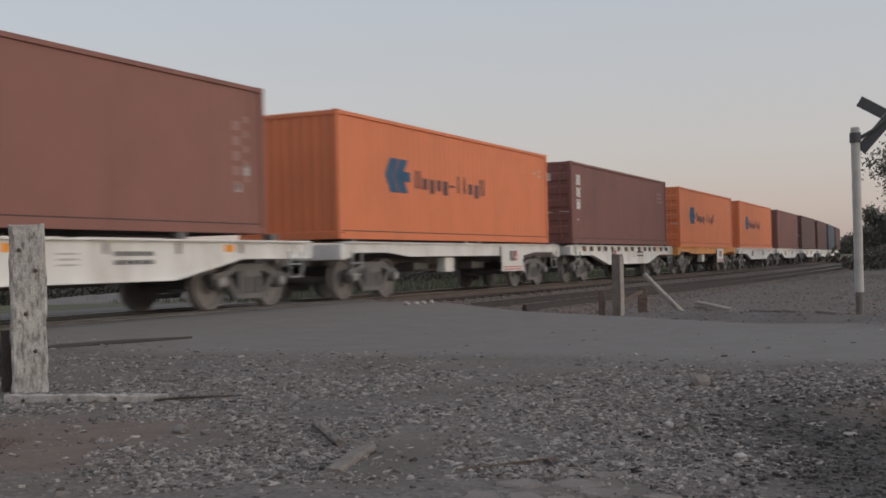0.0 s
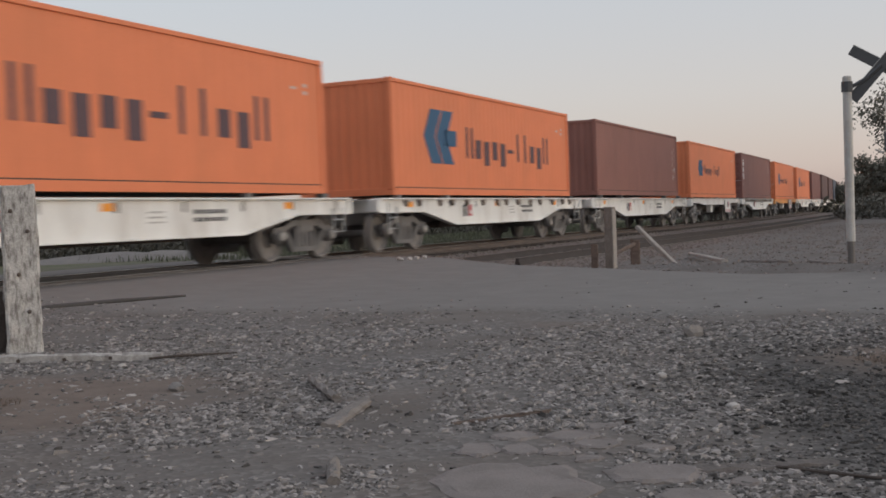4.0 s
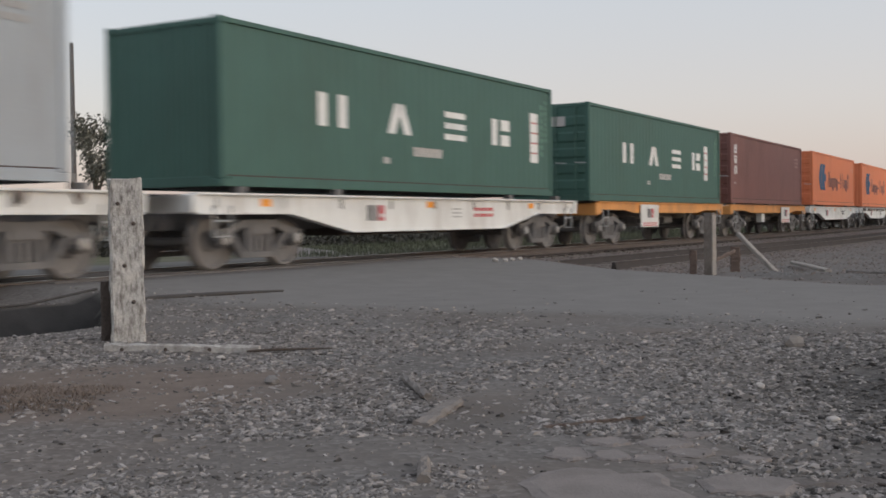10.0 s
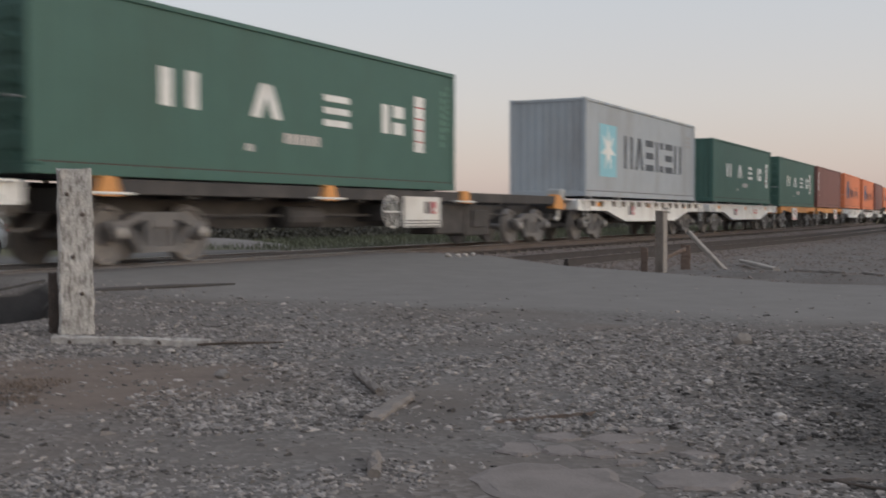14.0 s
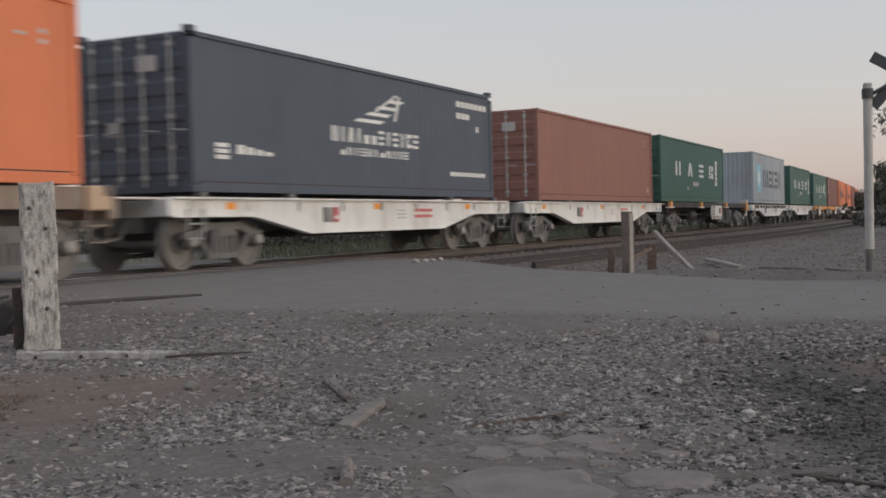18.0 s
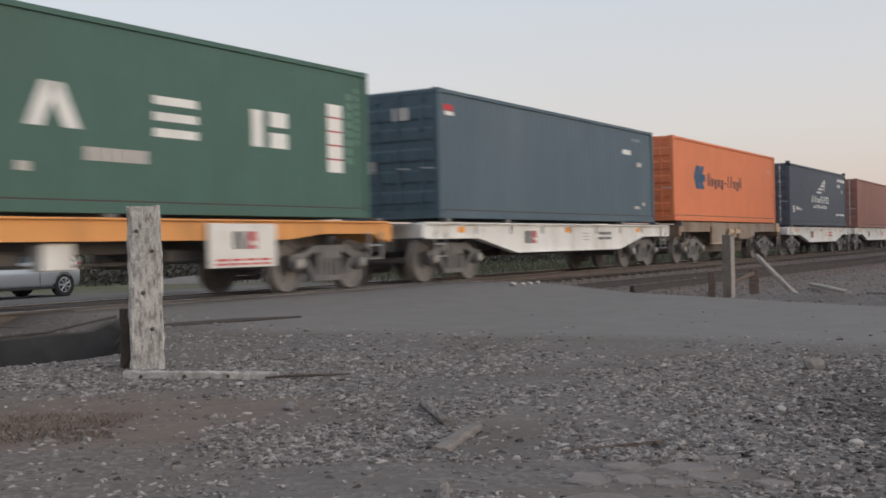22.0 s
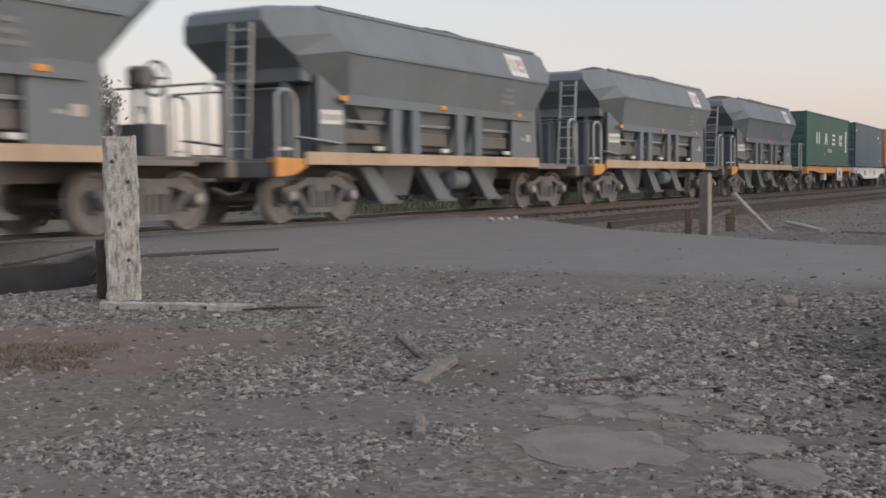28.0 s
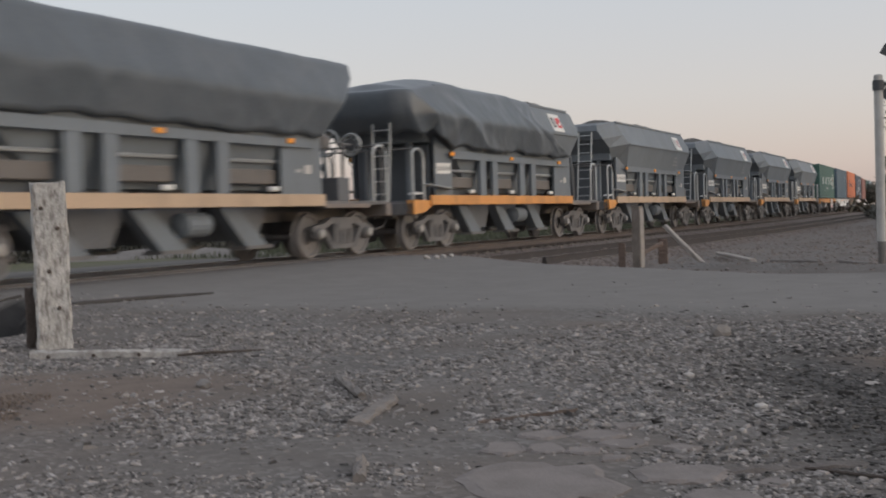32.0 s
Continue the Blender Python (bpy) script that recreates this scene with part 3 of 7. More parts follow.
    part("brake_rod", tube([(-cc / 2 + 1, 0.1, 0.62), (cc / 2 - 1, 0.1, 0.62)], 0.025), STEEL, w)
    # added box, no real fitting: darkens the space between the bogies
    part("brake_rigging", box(-a * 0.75, a * 0.8, -0.45, 0.45, 0.47, 0.64, 0.03), UNDERDARK, w, "plain dark box added to fill the shaded space under the frame")
    y = -1.202
    operator_logo(w, -a + 0.85, 0.74, 0.29, y)
    code_bars(w, a - 0.9, 0.93, 0.9, y, REDMARK if style == 2 else INK, 2)
    for x in (-a - 2.4, -0.2, a + 1.5):
        mark(w, "reflector", x, 0.99, 0.26, 0.12, y - 0.002, REFLECT)
    code_bars(w, 0.9, 0.95, 0.4, y, GREYMARK, 3, 0.03, 0.05)
    return w


def thin_wagon(length, cc, colour, label, seat=1.255, panel=2.25, tank=-1.2):
    """Container wagon with shallow side sills, a hanging name panel and a white box below."""
    w = thing("container_wagon", label, "freight wagon", "wagons of the train")
    hl = length / 2 - 0.62
    part("underframe", box(-hl + 0.3, hl - 0.3, -0.25, 0.25, 0.70, 1.10, 0.01), STEEL, w)
    for k in range(7):
        x = lerp(-hl + 0.6, hl - 0.6, k / 6)
        part("cross_bearer", box(x - 0.08, x + 0.08, -1.18, 1.18, 0.96, 1.12, 0.01), STEEL, w)
    poly = [(-hl, 0.86), (-hl + 0.28, 0.86), (-hl + 0.5, 0.97), (-hl + 2.0, 0.97), (-hl + 2.9, 0.88), (hl - 2.9, 0.88), (hl - 2.0, 0.97), (hl - 0.5, 0.97), (hl - 0.28, 0.86), (hl, 0.86), (hl, 1.17), (-hl, 1.17)]
    for sd in (-1, 1):
        s = part("side_sill", prism(poly, 1.16 * sd, 1.23 * sd), colour, w)
        part("top_flange", box(-hl, hl, min(1.06 * sd, 1.28 * sd), max(1.06 * sd, 1.28 * sd), 1.165, 1.195, 0.004), colour, s)
        for x in (-6.0, 6.0, -0.4, 0.4):
            part("twistlock", box(x - 0.1, x + 0.1, min(1.05 * sd, 1.25 * sd), max(1.05 * sd, 1.25 * sd), 1.18, seat, 0.01), STEEL, w)
        step_iron(w, -hl + 0.5, sd, GALV)
        step_iron(w, hl - 0.5, sd, GALV)
        if sd < 0:
            x = panel
            pn = part("name_panel", box(x - 0.78, x + 0.78, -1.30, -1.27, 0.46, 1.13, 0.006), PANELWHITE, w, "white panel with red and dark emblem")
            operator_logo(pn, x + 0.06, 0.74, 0.27, -1.302)
            code_bars(pn, x, 0.56, 1.3, -1.302, REDMARK, 2, 0.035, 0.03)
            for q in (-0.6, 0.6):
                part("panel_bracket", box(x + q - 0.03, x + q + 0.03, -1.27, -1.2, 0.9, 1.12), STEEL, w)
            tx = tank
            if tank is not None:
                part("equipment_box", box(tx - 0.26, tx + 0.26, -1.16, -0.92, 0.50, 0.86, 0.02), PANELWHITE, w, "white equipment box")
    for sg in (-1, 1):
        part("headstock", box(sg * hl - 0.09, sg * hl + 0.09, -1.25, 1.25, 0.82, 1.15, 0.02), colour, w)
        coupler(w, sg * hl, sg)
        bogie(w, sg * cc / 2)
    for x in (-1.8, 1.6):
        part("brake_gear", box(x - 0.4, x + 0.4, -0.7, 0.3, 0.56, 0.76, 0.03), STEEL, w)
    part("air_tank", lathe([(0.05, -0.6), (0.2, -0.55), (0.2, 0.55), (0.05, 0.6)], "x", 12), STEEL, w, m=pose(1.6, 0.6, 0.66))
    part("brake_rod", tube([(-cc / 2 + 1, -0.1, 0.55), (cc / 2 - 1, -0.1, 0.55)], 0.025), STEEL, w)
    return w


def skeleton_wagon(length, cc, label, seat=1.255):
    """Long open spine wagon, dark, with orange container seats and a white name panel."""
    w = thing("skeletal_wagon", label, "freight wagon", "wagons of the train")
    hl = length / 2 - 0.62
    poly = [(-hl, 0.75), (-cc / 2 + 0.9, 0.75), (-cc / 2 + 2.0, 0.50), (cc / 2 - 2.0, 0.50), (cc / 2 - 0.9, 0.75), (hl, 0.75), (hl, 1.12), (-hl, 1.12)]
    for y in (-0.45, 0.45):
        part("spine_beam", prism(poly, y - 0.05, y + 0.05), SOOT, w)
    for k in range(11):
        x = lerp(-hl + 0.6, hl - 0.6, k / 10)
        part("cross_bearer", box(x - 0.1, x + 0.1, -1.15, 1.15, 0.98, 1.13, 0.01), SOOT, w)
    for sd in (-1, 1):
        part("side_rail", box(-hl, hl, min(1.1 * sd, 1.2 * sd), max(1.1 * sd, 1.2 * sd), 1.03, seat - 0.03, 0.01), SOOT, w)
        for x in (-hl + 0.3, -2.9, 2.72):
            st = part("container_seat", prism([(x - 0.24, 1.0), (x + 0.24, 1.0), (x + 0.14, seat), (x - 0.14, seat)], 1.12 * sd, 1.29 * sd), YELLOW, w, "orange container seat")
            part("seat_plate", box(x - 0.5, x + 0.5, min(1.14 * sd, 1.3 * sd), max(1.14 * sd, 1.3 * sd), 1.02, 1.06, 0.01), PANELWHITE, st)
    pn = part("name_panel", box(-0.15, 1.45, -1.29, -1.26, 0.47, 1.12, 0.006), PANELWHITE, w, "white panel with red and dark emblem")
    operator_logo(pn, 1.0, 0.76, 0.26, -1.292)
    code_bars(pn, 0.65, 0.60, 1.5, -1.292, INK, 3, 0.03, 0.03)
    hw = part("hand_wheel", hoop(0.32, 0.022), PANELWHITE, w, "white brake hand wheel", m=pose(-0.62, -1.27, 0.80))
    bm = bmesh.new()
    for k in range(3):
        a = math.pi / 3 * k
        add_tube(bm, [(-0.31 * math.cos(a), 0, -0.31 * math.sin(a)), (0.31 * math.cos(a), 0, 0.31 * math.sin(a))], 0.022)
    part("spoke", bm, PANELWHITE, hw)
    part("brake_stand", box(-0.7, -0.54, -1.25, -0.45, 0.6, 0.95, 0.02), SOOT, w)
    # added dark blocks that close the open space under the spine
    part("equipment_crate", box(1.7, 3.1, -1.05, -0.4, 0.30, 1.0, 0.03), SOOT, w)
    part("equipment_crate", box(3.25, 4.6, -1.0, -0.45, 0.24, 0.98, 0.03), SOOT, w)
    part("crate_lid", box(3.55, 4.3, -1.06, -1.0, 0.45, 0.85, 0.01), SOOT, w)
    part("seat_block", box(hl + 0.05, hl + 0.42, -1.15, -0.75, 1.16, 1.46, 0.03), GALV, w, "pale raised container stop")
    part("end_bracket", prism([(hl - 0.55, 0.92), (hl + 0.12, 0.88), (hl + 0.2, 1.0), (hl - 0.1, 1.28), (hl - 0.45, 1.30)], -1.22, -1.0), YELLOW, w, "orange bracket at the wagon end")
    part("end_hook", tube([(hl - 0.1, -1.12, 0.92), (hl - 0.1, -1.12, 0.66), (hl - 0.2, -1.12, 0.60), (hl - 0.26, -1.12, 0.66)], 0.05, 8), PANELWHITE, w)
    for sg in (-1, 1):
        part("headstock", box(sg * hl - 0.09, sg * hl + 0.09, -1.2, 1.2, 0.78, 1.12, 0.02), SOOT, w)
        coupler(w, sg * hl, sg)
        bogie(w, sg * cc / 2)
    for y in (-0.8, 0.8):
        part("pipe", tube([(-cc / 2 + 1.2, y, 0.72), (cc / 2 - 1.2, y, 0.74)], 0.03), SOOT, w)
    part("air_tank", lathe([(0.05, -0.6), (0.2, -0.55), (0.2, 0.55), (0.05, 0.6)], "x", 12), SOOT, w, m=pose(-3.2, -0.8, 0.7))
    return w


def cream_wagon(length, cc, label, seat=1.255):
    """Old rusty cream wagon: stepped side girder in short panels with brake gear between."""
    w = thing("container_wagon", label, "freight wagon", "wagons of the train")
    hl = length / 2 - 0.62
    part("underframe", box(-hl + 0.2, hl - 0.2, -0.25, 0.25, 0.6, 1.12, 0.01), STEEL, w)
    for sd in (-1, 1):
        part("solebar", box(-hl, hl, min(1.05 * sd, 1.15 * sd), max(1.05 * sd, 1.15 * sd), 1.0, seat - 0.03, 0.006), CREAM, w)
        part("corner_bracket", box(hl - 0.55, hl - 0.08, min(1.02 * sd, 1.24 * sd), max(1.02 * sd, 1.24 * sd), 0.98, seat - 0.012, 0.02), SAND, w, "pale bracket at the wagon corner")
        pn = part("side_panel", prism([(-2.9, 0.62), (-1.3, 0.60), (-1.3, 1.18), (-2.9, 1.18)], 1.13 * sd, 1.2 * sd), CREAM, w, "rust-streaked cream side panel")
        part("panel_edge", box(-2.95, -1.25, min(1.12 * sd, 1.25 * sd), max(1.12 * sd, 1.25 * sd), 0.59, 0.63, 0.004), SAND, pn)
        part("side_panel", prism([(0.4, 0.75), (1.7, 0.75), (2.6, 0.90), (2.6, 1.18), (0.4, 1.18)], 1.10 * sd, 1.16 * sd), CREAM, w, "rust-streaked cream side panel")
        for x in (-0.8, -0.1):
            part("brake_box", box(x - 0.25, x + 0.28, min(0.95 * sd, 1.18 * sd), max(0.95 * sd, 1.18 * sd), 0.78, 1.02, 0.03), CREAM, w)
        for x in (-6.0, 6.0):
            if abs(x) < hl + 0.3:
                part("twistlock", box(x - 0.12, x + 0.12, min(1.0 * sd, 1.24 * sd), max(1.0 * sd, 1.24 * sd), 1.18, seat, 0.01), STEEL, w)
        step_iron(w, -hl + 0.4, sd, CREAM)
        step_iron(w, hl - 0.4, sd, CREAM)
        part("lever", tube([(-0.9, 1.18 * sd, 1.08), (0.7, 1.22 * sd, 1.02)], 0.03), CREAM, w)
    # added dark box for the shade below the side panels
    part("brake_rigging", box(-3.2, 2.2, -0.75, 0.75, 0.30, 0.66, 0.03), UNDERDARK, w, "plain dark box added to fill the shaded space under the frame")
    for x in (-0.75, 0.05):
        part("gear_lever", prism([(x - 0.3, 0.92), (x + 0.34, 0.98), (x + 0.30, 1.06), (x - 0.3, 1.12)], -1.26, -1.18), SAND, w)
    for k in range(6):
        x = lerp(-hl + 0.6, hl - 0.6, k / 5)
        part("cross_bearer", box(x - 0.08, x + 0.08, -1.05, 1.05, 0.98, 1.14, 0.01), STEEL, w)
    for sg in (-1, 1):
        part("headstock", box(sg * hl - 0.1, sg * hl + 0.1, -1.2, 1.2, 0.85, 1.18, 0.02), CREAM, w)
        coupler(w, sg * hl, sg)
        bogie(w, sg * cc / 2)
    part("air_tank", lathe([(0.05, -0.6), (0.2, -0.55), (0.2, 0.55), (0.05, 0.6)], "x", 12), STEEL, w, m=pose(1.4, -0.6, 0.7))
    return w


# ---------------------------------------------------------------- containers
CL, CW, CH = 12.19, 2.438, 2.62


def corrugated(length, h, pitch, depth, face):
    """A corrugated wall in the x-z plane, from x=0, z=0; ridges towards -y. face: thickness."""
    n = round(length / pitch)
    p = length / n
    xs = []
    for k in range(n):
        x = k * p
        xs += [(x, 0), (x + p * 0.26, 0), (x + p * 0.5, depth), (x + p * 0.76, depth)]
    xs.append((length, 0))
    bm = bmesh.new()
    lo = [bm.verts.new((x, y, 0)) for x, y in xs]
    hi = [bm.verts.new((x, y, h)) for x, y in xs]
    for i in range(len(xs) - 1):
        bm.faces.new((lo[i], lo[i + 1], hi[i + 1], hi[i]))
    lo2 = [bm.verts.new((x, depth + face, 0)) for x in (0, length)]
    hi2 = [bm.verts.new((x, depth + face, h)) for x in (0, length)]
    bm.faces.new((lo2[1], lo2[0], hi2[0], hi2[1]))
    bm.faces.new((hi[0], *hi[1:], hi2[1], hi2[0]))
    return bm


# Thin dark strip along the foot of each container side panel.
SEAM = mat("seam_dark", (0.075, 0.055, 0.048), 0.9, 0, 0.3, 4, 40)


def container_meshes(colour, h):
    rail = 0.11
    post = 0.13
    g = {}
    g["side"] = mesh_of("side_panel", corrugated(CL - 2 * post, h - 0.16 - 0.09, 0.278, 0.007, 0.02), colour)
    g["end"] = mesh_of("end_panel", corrugated(CW - 2 * post, h - 0.16 - 0.09, 0.25, 0.03, 0.01), colour)
    g["post"] = mesh_of("corner_post", box(-post / 2, post / 2, -post / 2, post / 2, 0.118, h - 0.118, 0.012), colour)
    g["cast"] = mesh_of("corner_casting", box(-0.089, 0.089, -0.081, 0.081, 0, 0.118, 0.012), colour)
    g["brail"] = mesh_of("bottom_rail", box(-CL / 2 + 0.178, CL / 2 - 0.178, -0.04, 0.04, 0.0, 0.16, 0.008), colour)
    g["trail"] = mesh_of("top_rail", box(-CL / 2 + 0.178, CL / 2 - 0.178, -0.03, 0.03, h - 0.095, h - 0.012, 0.008), colour)
    g["ebot"] = mesh_of("end_sill", box(-0.04, 0.04, -CW / 2 + 0.16, CW / 2 - 0.16, 0.0, 0.16, 0.008), colour)
    g["etop"] = mesh_of("end_header", box(-0.03, 0.03, -CW / 2 + 0.16, CW / 2 - 0.16, h - 0.11, h - 0.012, 0.008), colour)
    pr = [(-CL / 2 + 0.05, h - 0.06)]
    for k in range(36):
        x = -CL / 2 + 0.2 + (CL - 0.4) * k / 36
        pr += [(x, h - 0.035), (x + 0.05, h - 0.014), (x + 0.22, h - 0.014), (x + 0.27, h - 0.035)]
    pr.append((CL / 2 - 0.05, h - 0.06))
    bm = prism(pr, -CW / 2 + 0.05, CW / 2 - 0.05)
    g["roof"] = mesh_of("roof_panel", bm, colour)
    g["floor"] = mesh_of("floor_frame", box(-CL / 2 + 0.1, CL / 2 - 0.1, -CW / 2 + 0.06, CW / 2 - 0.06, 0.03, 0.12), STEEL)
    dw = (CW - 2 * post) / 2 - 0.01
    pr = [(0.02, 0.16), (0.02, h - 0.115), (-0.02, h - 0.115)]
    for k in range(5):
        z = h - 0.35 - k * (h - 0.5) / 5
        pr += [(-0.02, z), (-0.045, z - 0.05), (-0.045, z - 0.24), (-0.02, z - 0.29)]
    pr.append((-0.02, 0.16))
    g["door"] = mesh_of("door", prism(pr, 0.005, dw), colour)
    bm = bmesh.new()
    add_tube(bm, [(-0.075, 0, 0.1), (-0.075, 0, h - 0.06)], 0.02, 6)
    for z in (0.22, 0.7, 1.2, 1.8, 2.38):
        add_box(bm, -0.10, -0.04, -0.05, 0.05, z, z + 0.07)
    metal = GALV if colour.name in ("container_navy", "container_brick_red") else colour
    g["rod"] = mesh_of("locking_bar", bm, metal)
    g["handle"] = mesh_of("door_handle", tube([(-0.10, 0, 1.02), (-0.12, 0.32, 1.0)], 0.016), GALV)
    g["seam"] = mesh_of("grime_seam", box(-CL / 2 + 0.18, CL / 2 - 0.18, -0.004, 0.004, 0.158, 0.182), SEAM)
    g["plate"] = mesh_of("door_plate", box(-0.052, -0.046, 0.12, 0.52, h - 0.62, h - 0.36), FADEDMARK)
    g["small_plate"] = mesh_of("door_plate", box(-0.052, -0.046, 0.30, 0.55, 0.95, 1.2), GREYMARK)
    return g


CMESH = {}


def container(colour, key, label, doors=True, h=CH):
    """A forty-foot container, long side along x, near side at y negative; the rear end (x negative) faces the crossing's viewer."""
    if key not in CMESH:
        CMESH[key] = container_meshes(colour, h)
    g = CMESH[key]
    c = thing("shipping_container", label, "container", "containers on the train")
    hx, hy = CL / 2, CW / 2
    near = part_of("side_panel", g["side"], None, c, m=pose(-hx + 0.13, -hy + 0.03, 0.16))
    part_of("side_panel", g["side"], None, c, m=pose(hx - 0.13, hy - 0.03, 0.16, 0, 0, 180))
    part_of("end_panel", g["end"], None, c, m=pose(hx - 0.03, -hy + 0.13, 0.16, 0, 0, 90))
    part_of("roof_panel", g["roof"], None, c)
    part_of("floor_frame", g["floor"], None, c)
    for sx in (-1, 1):
        part_of("end_sill", g["ebot"], None, c, m=pose(sx * (hx - 0.05), 0, 0))
        part_of("end_header", g["etop"], None, c, m=pose(sx * (hx - 0.05), 0, 0))
        for sy in (-1, 1):
            part_of("corner_post", g["post"], None, c, m=pose(sx * (hx - 0.066), sy * (hy - 0.066), 0))
            for z in (0, h - 0.118):
                part_of("corner_casting", g["cast"], None, c, m=pose(sx * (hx - 0.089), sy * (hy - 0.081), z))
    for sy in (-1, 1):
        part_of("bottom_rail", g["brail"], None, c, m=pose(0, sy * (hy - 0.04), 0))
        part_of("top_rail", g["trail"], None, c, m=pose(0, sy * (hy - 0.03), 0))
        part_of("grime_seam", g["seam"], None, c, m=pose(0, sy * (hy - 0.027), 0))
    if doors:
        for sy in (-1, 1):
            d = part_of("door", g["door"], None, c, m=pose(-hx + 0.05, 0, 0) if sy > 0 else pose(-hx + 0.05, 0, 0) @ Matrix.Diagonal((1, -1, 1, 1)))
            for y in (0.25, 0.82):
                part_of("locking_bar", g["rod"], None, d, m=pose(0, y, 0))
                part_of("door_handle", g["handle"], None, d, m=pose(0, y, 0))
            part_of("door_plate", g["plate" if sy < 0 else "small_plate"], None, d)
    else:
        part_of("end_panel", g["end"], None, c, m=pose(-hx + 0.03, hy - 0.13, 0.16, 0, 0, -90))
    return c


SIDE_Y = -CW / 2 + 0.03


def block(c, name, x, z, w, h, material, label="", slant=0.0, back=0.0):
    """A plain painted shape on the near side of a container; x from its rear end."""
    return mark(c, name, x - CL / 2, z, w, h, SIDE_Y - 0.003 - back, material, label, slant)


def star_shape(c, x, z, r, material, back):
    bm = bmesh.new()
    y = SIDE_Y - 0.003 - back
    vs = []
    for k in range(14):
        a = math.pi / 2 + math.pi * k / 7
        rr = r if k % 2 == 0 else r * 0.36
        vs.append(bm.verts.new((x - CL / 2 + math.cos(a) * rr, y, z + math.sin(a) * rr)))
    f = bm.faces.new(vs)
    r2 = bmesh.ops.extrude_face_region(bm, geom=[f])
    bmesh.ops.translate(bm, verts=[v for v in r2["geom"] if isinstance(v, bmesh.types.BMVert)], vec=(0, -0.003, 0))
    bmesh.ops.recalc_face_normals(bm, faces=bm.faces[:])
    part("emblem_star", bm, material, c, "white seven-pointed star")


def small_codes(c, material, x=11.35, z=2.25, rows=3):
    for r in range(rows):
        for k in range(4):
            block(c, "marking_bar", x - 0.3 + 0.17 * k, z - 0.16 * r, 0.13, 0.09, material)


BLUEMARK = mat("blue_emblem", (0.035, 0.10, 0.19), 0.6, 0, 0.1)
SKYMARK = mat("light_blue_emblem", (0.27, 0.53, 0.61), 0.6, 0, 0.08)
SLATEMARK = mat("slate_lettering", (0.085, 0.095, 0.11), 0.6, 0, 0.1)
MAROONFADE = mat("worn_red_marking", (0.34, 0.20, 0.18), 0.6, 0, 0.1)
GREENFADE = mat("worn_green_marking", (0.13, 0.25, 0.19), 0.6, 0, 0.1)
BLUEFADE = mat("worn_blue_marking", (0.20, 0.25, 0.29), 0.6, 0, 0.1)
DARKMARK = mat("dark_lettering", (0.10, 0.06, 0.07), 0.6, 0, 0.1)

PAINT = {
    "orange": mat("container_orange", (0.70, 0.215, 0.098), 0.6, 0, 0.07, 1.5, 30, 0.08, dirt=(0.50, 0.17, 0.075), dirt_amount=0.4, dirt_scale=0.7, streak=0.7),
    "maroon": mat("container_maroon", (0.215, 0.098, 0.085), 0.62, 0, 0.09, 1.5, 30, 0.08, dirt=(0.13, 0.06, 0.05), dirt_amount=0.5, dirt_scale=0.7, streak=0.7),
    "russet": mat("container_russet", (0.262, 0.118, 0.096), 0.62, 0, 0.09, 1.5, 30, 0.08, dirt=(0.17, 0.08, 0.066), dirt_amount=0.5, dirt_scale=0.7, streak=0.7),
    "brick": mat("container_brick_red", (0.285, 0.135, 0.108), 0.62, 0, 0.08, 1.5, 30, 0.08, dirt=(0.2, 0.10, 0.08), dirt_amount=0.45, dirt_scale=0.7, streak=0.7),
    "green": mat("container_green", (0.058, 0.128, 0.106), 0.58, 0, 0.09, 1.5, 30, 0.08, dirt=(0.05, 0.095, 0.075), dirt_amount=0.5, dirt_scale=0.7, streak=0.7),
    "grey": mat("container_grey", (0.37, 0.405, 0.438), 0.6, 0, 0.07, 1.5, 30, 0.08, dirt=(0.25, 0.235, 0.222), dirt_amount=0.5, dirt_scale=0.8, streak=0.75),
    "navy": mat("container_navy", (0.080, 0.096, 0.124), 0.6, 0, 0.1, 1.5, 30, 0.08, dirt=(0.06, 0.072, 0.092), dirt_amount=0.5, dirt_scale=0.7, streak=0.7),
    "steelblue": mat("container_slate_blue", (0.074, 0.115, 0.148), 0.55, 0, 0.12, 0.9, 30, 0.08, dirt=(0.125, 0.168, 0.196), dirt_amount=0.5, dirt_scale=0.5, streak=0.7),
    "dark": mat("container_dark_brown", (0.12, 0.065, 0.06), 0.62, 0, 0.1, 1.5, 30, 0.08, dirt=(0.07, 0.045, 0.04), dirt_amount=0.5, dirt_scale=0.7, streak=0.7),
}


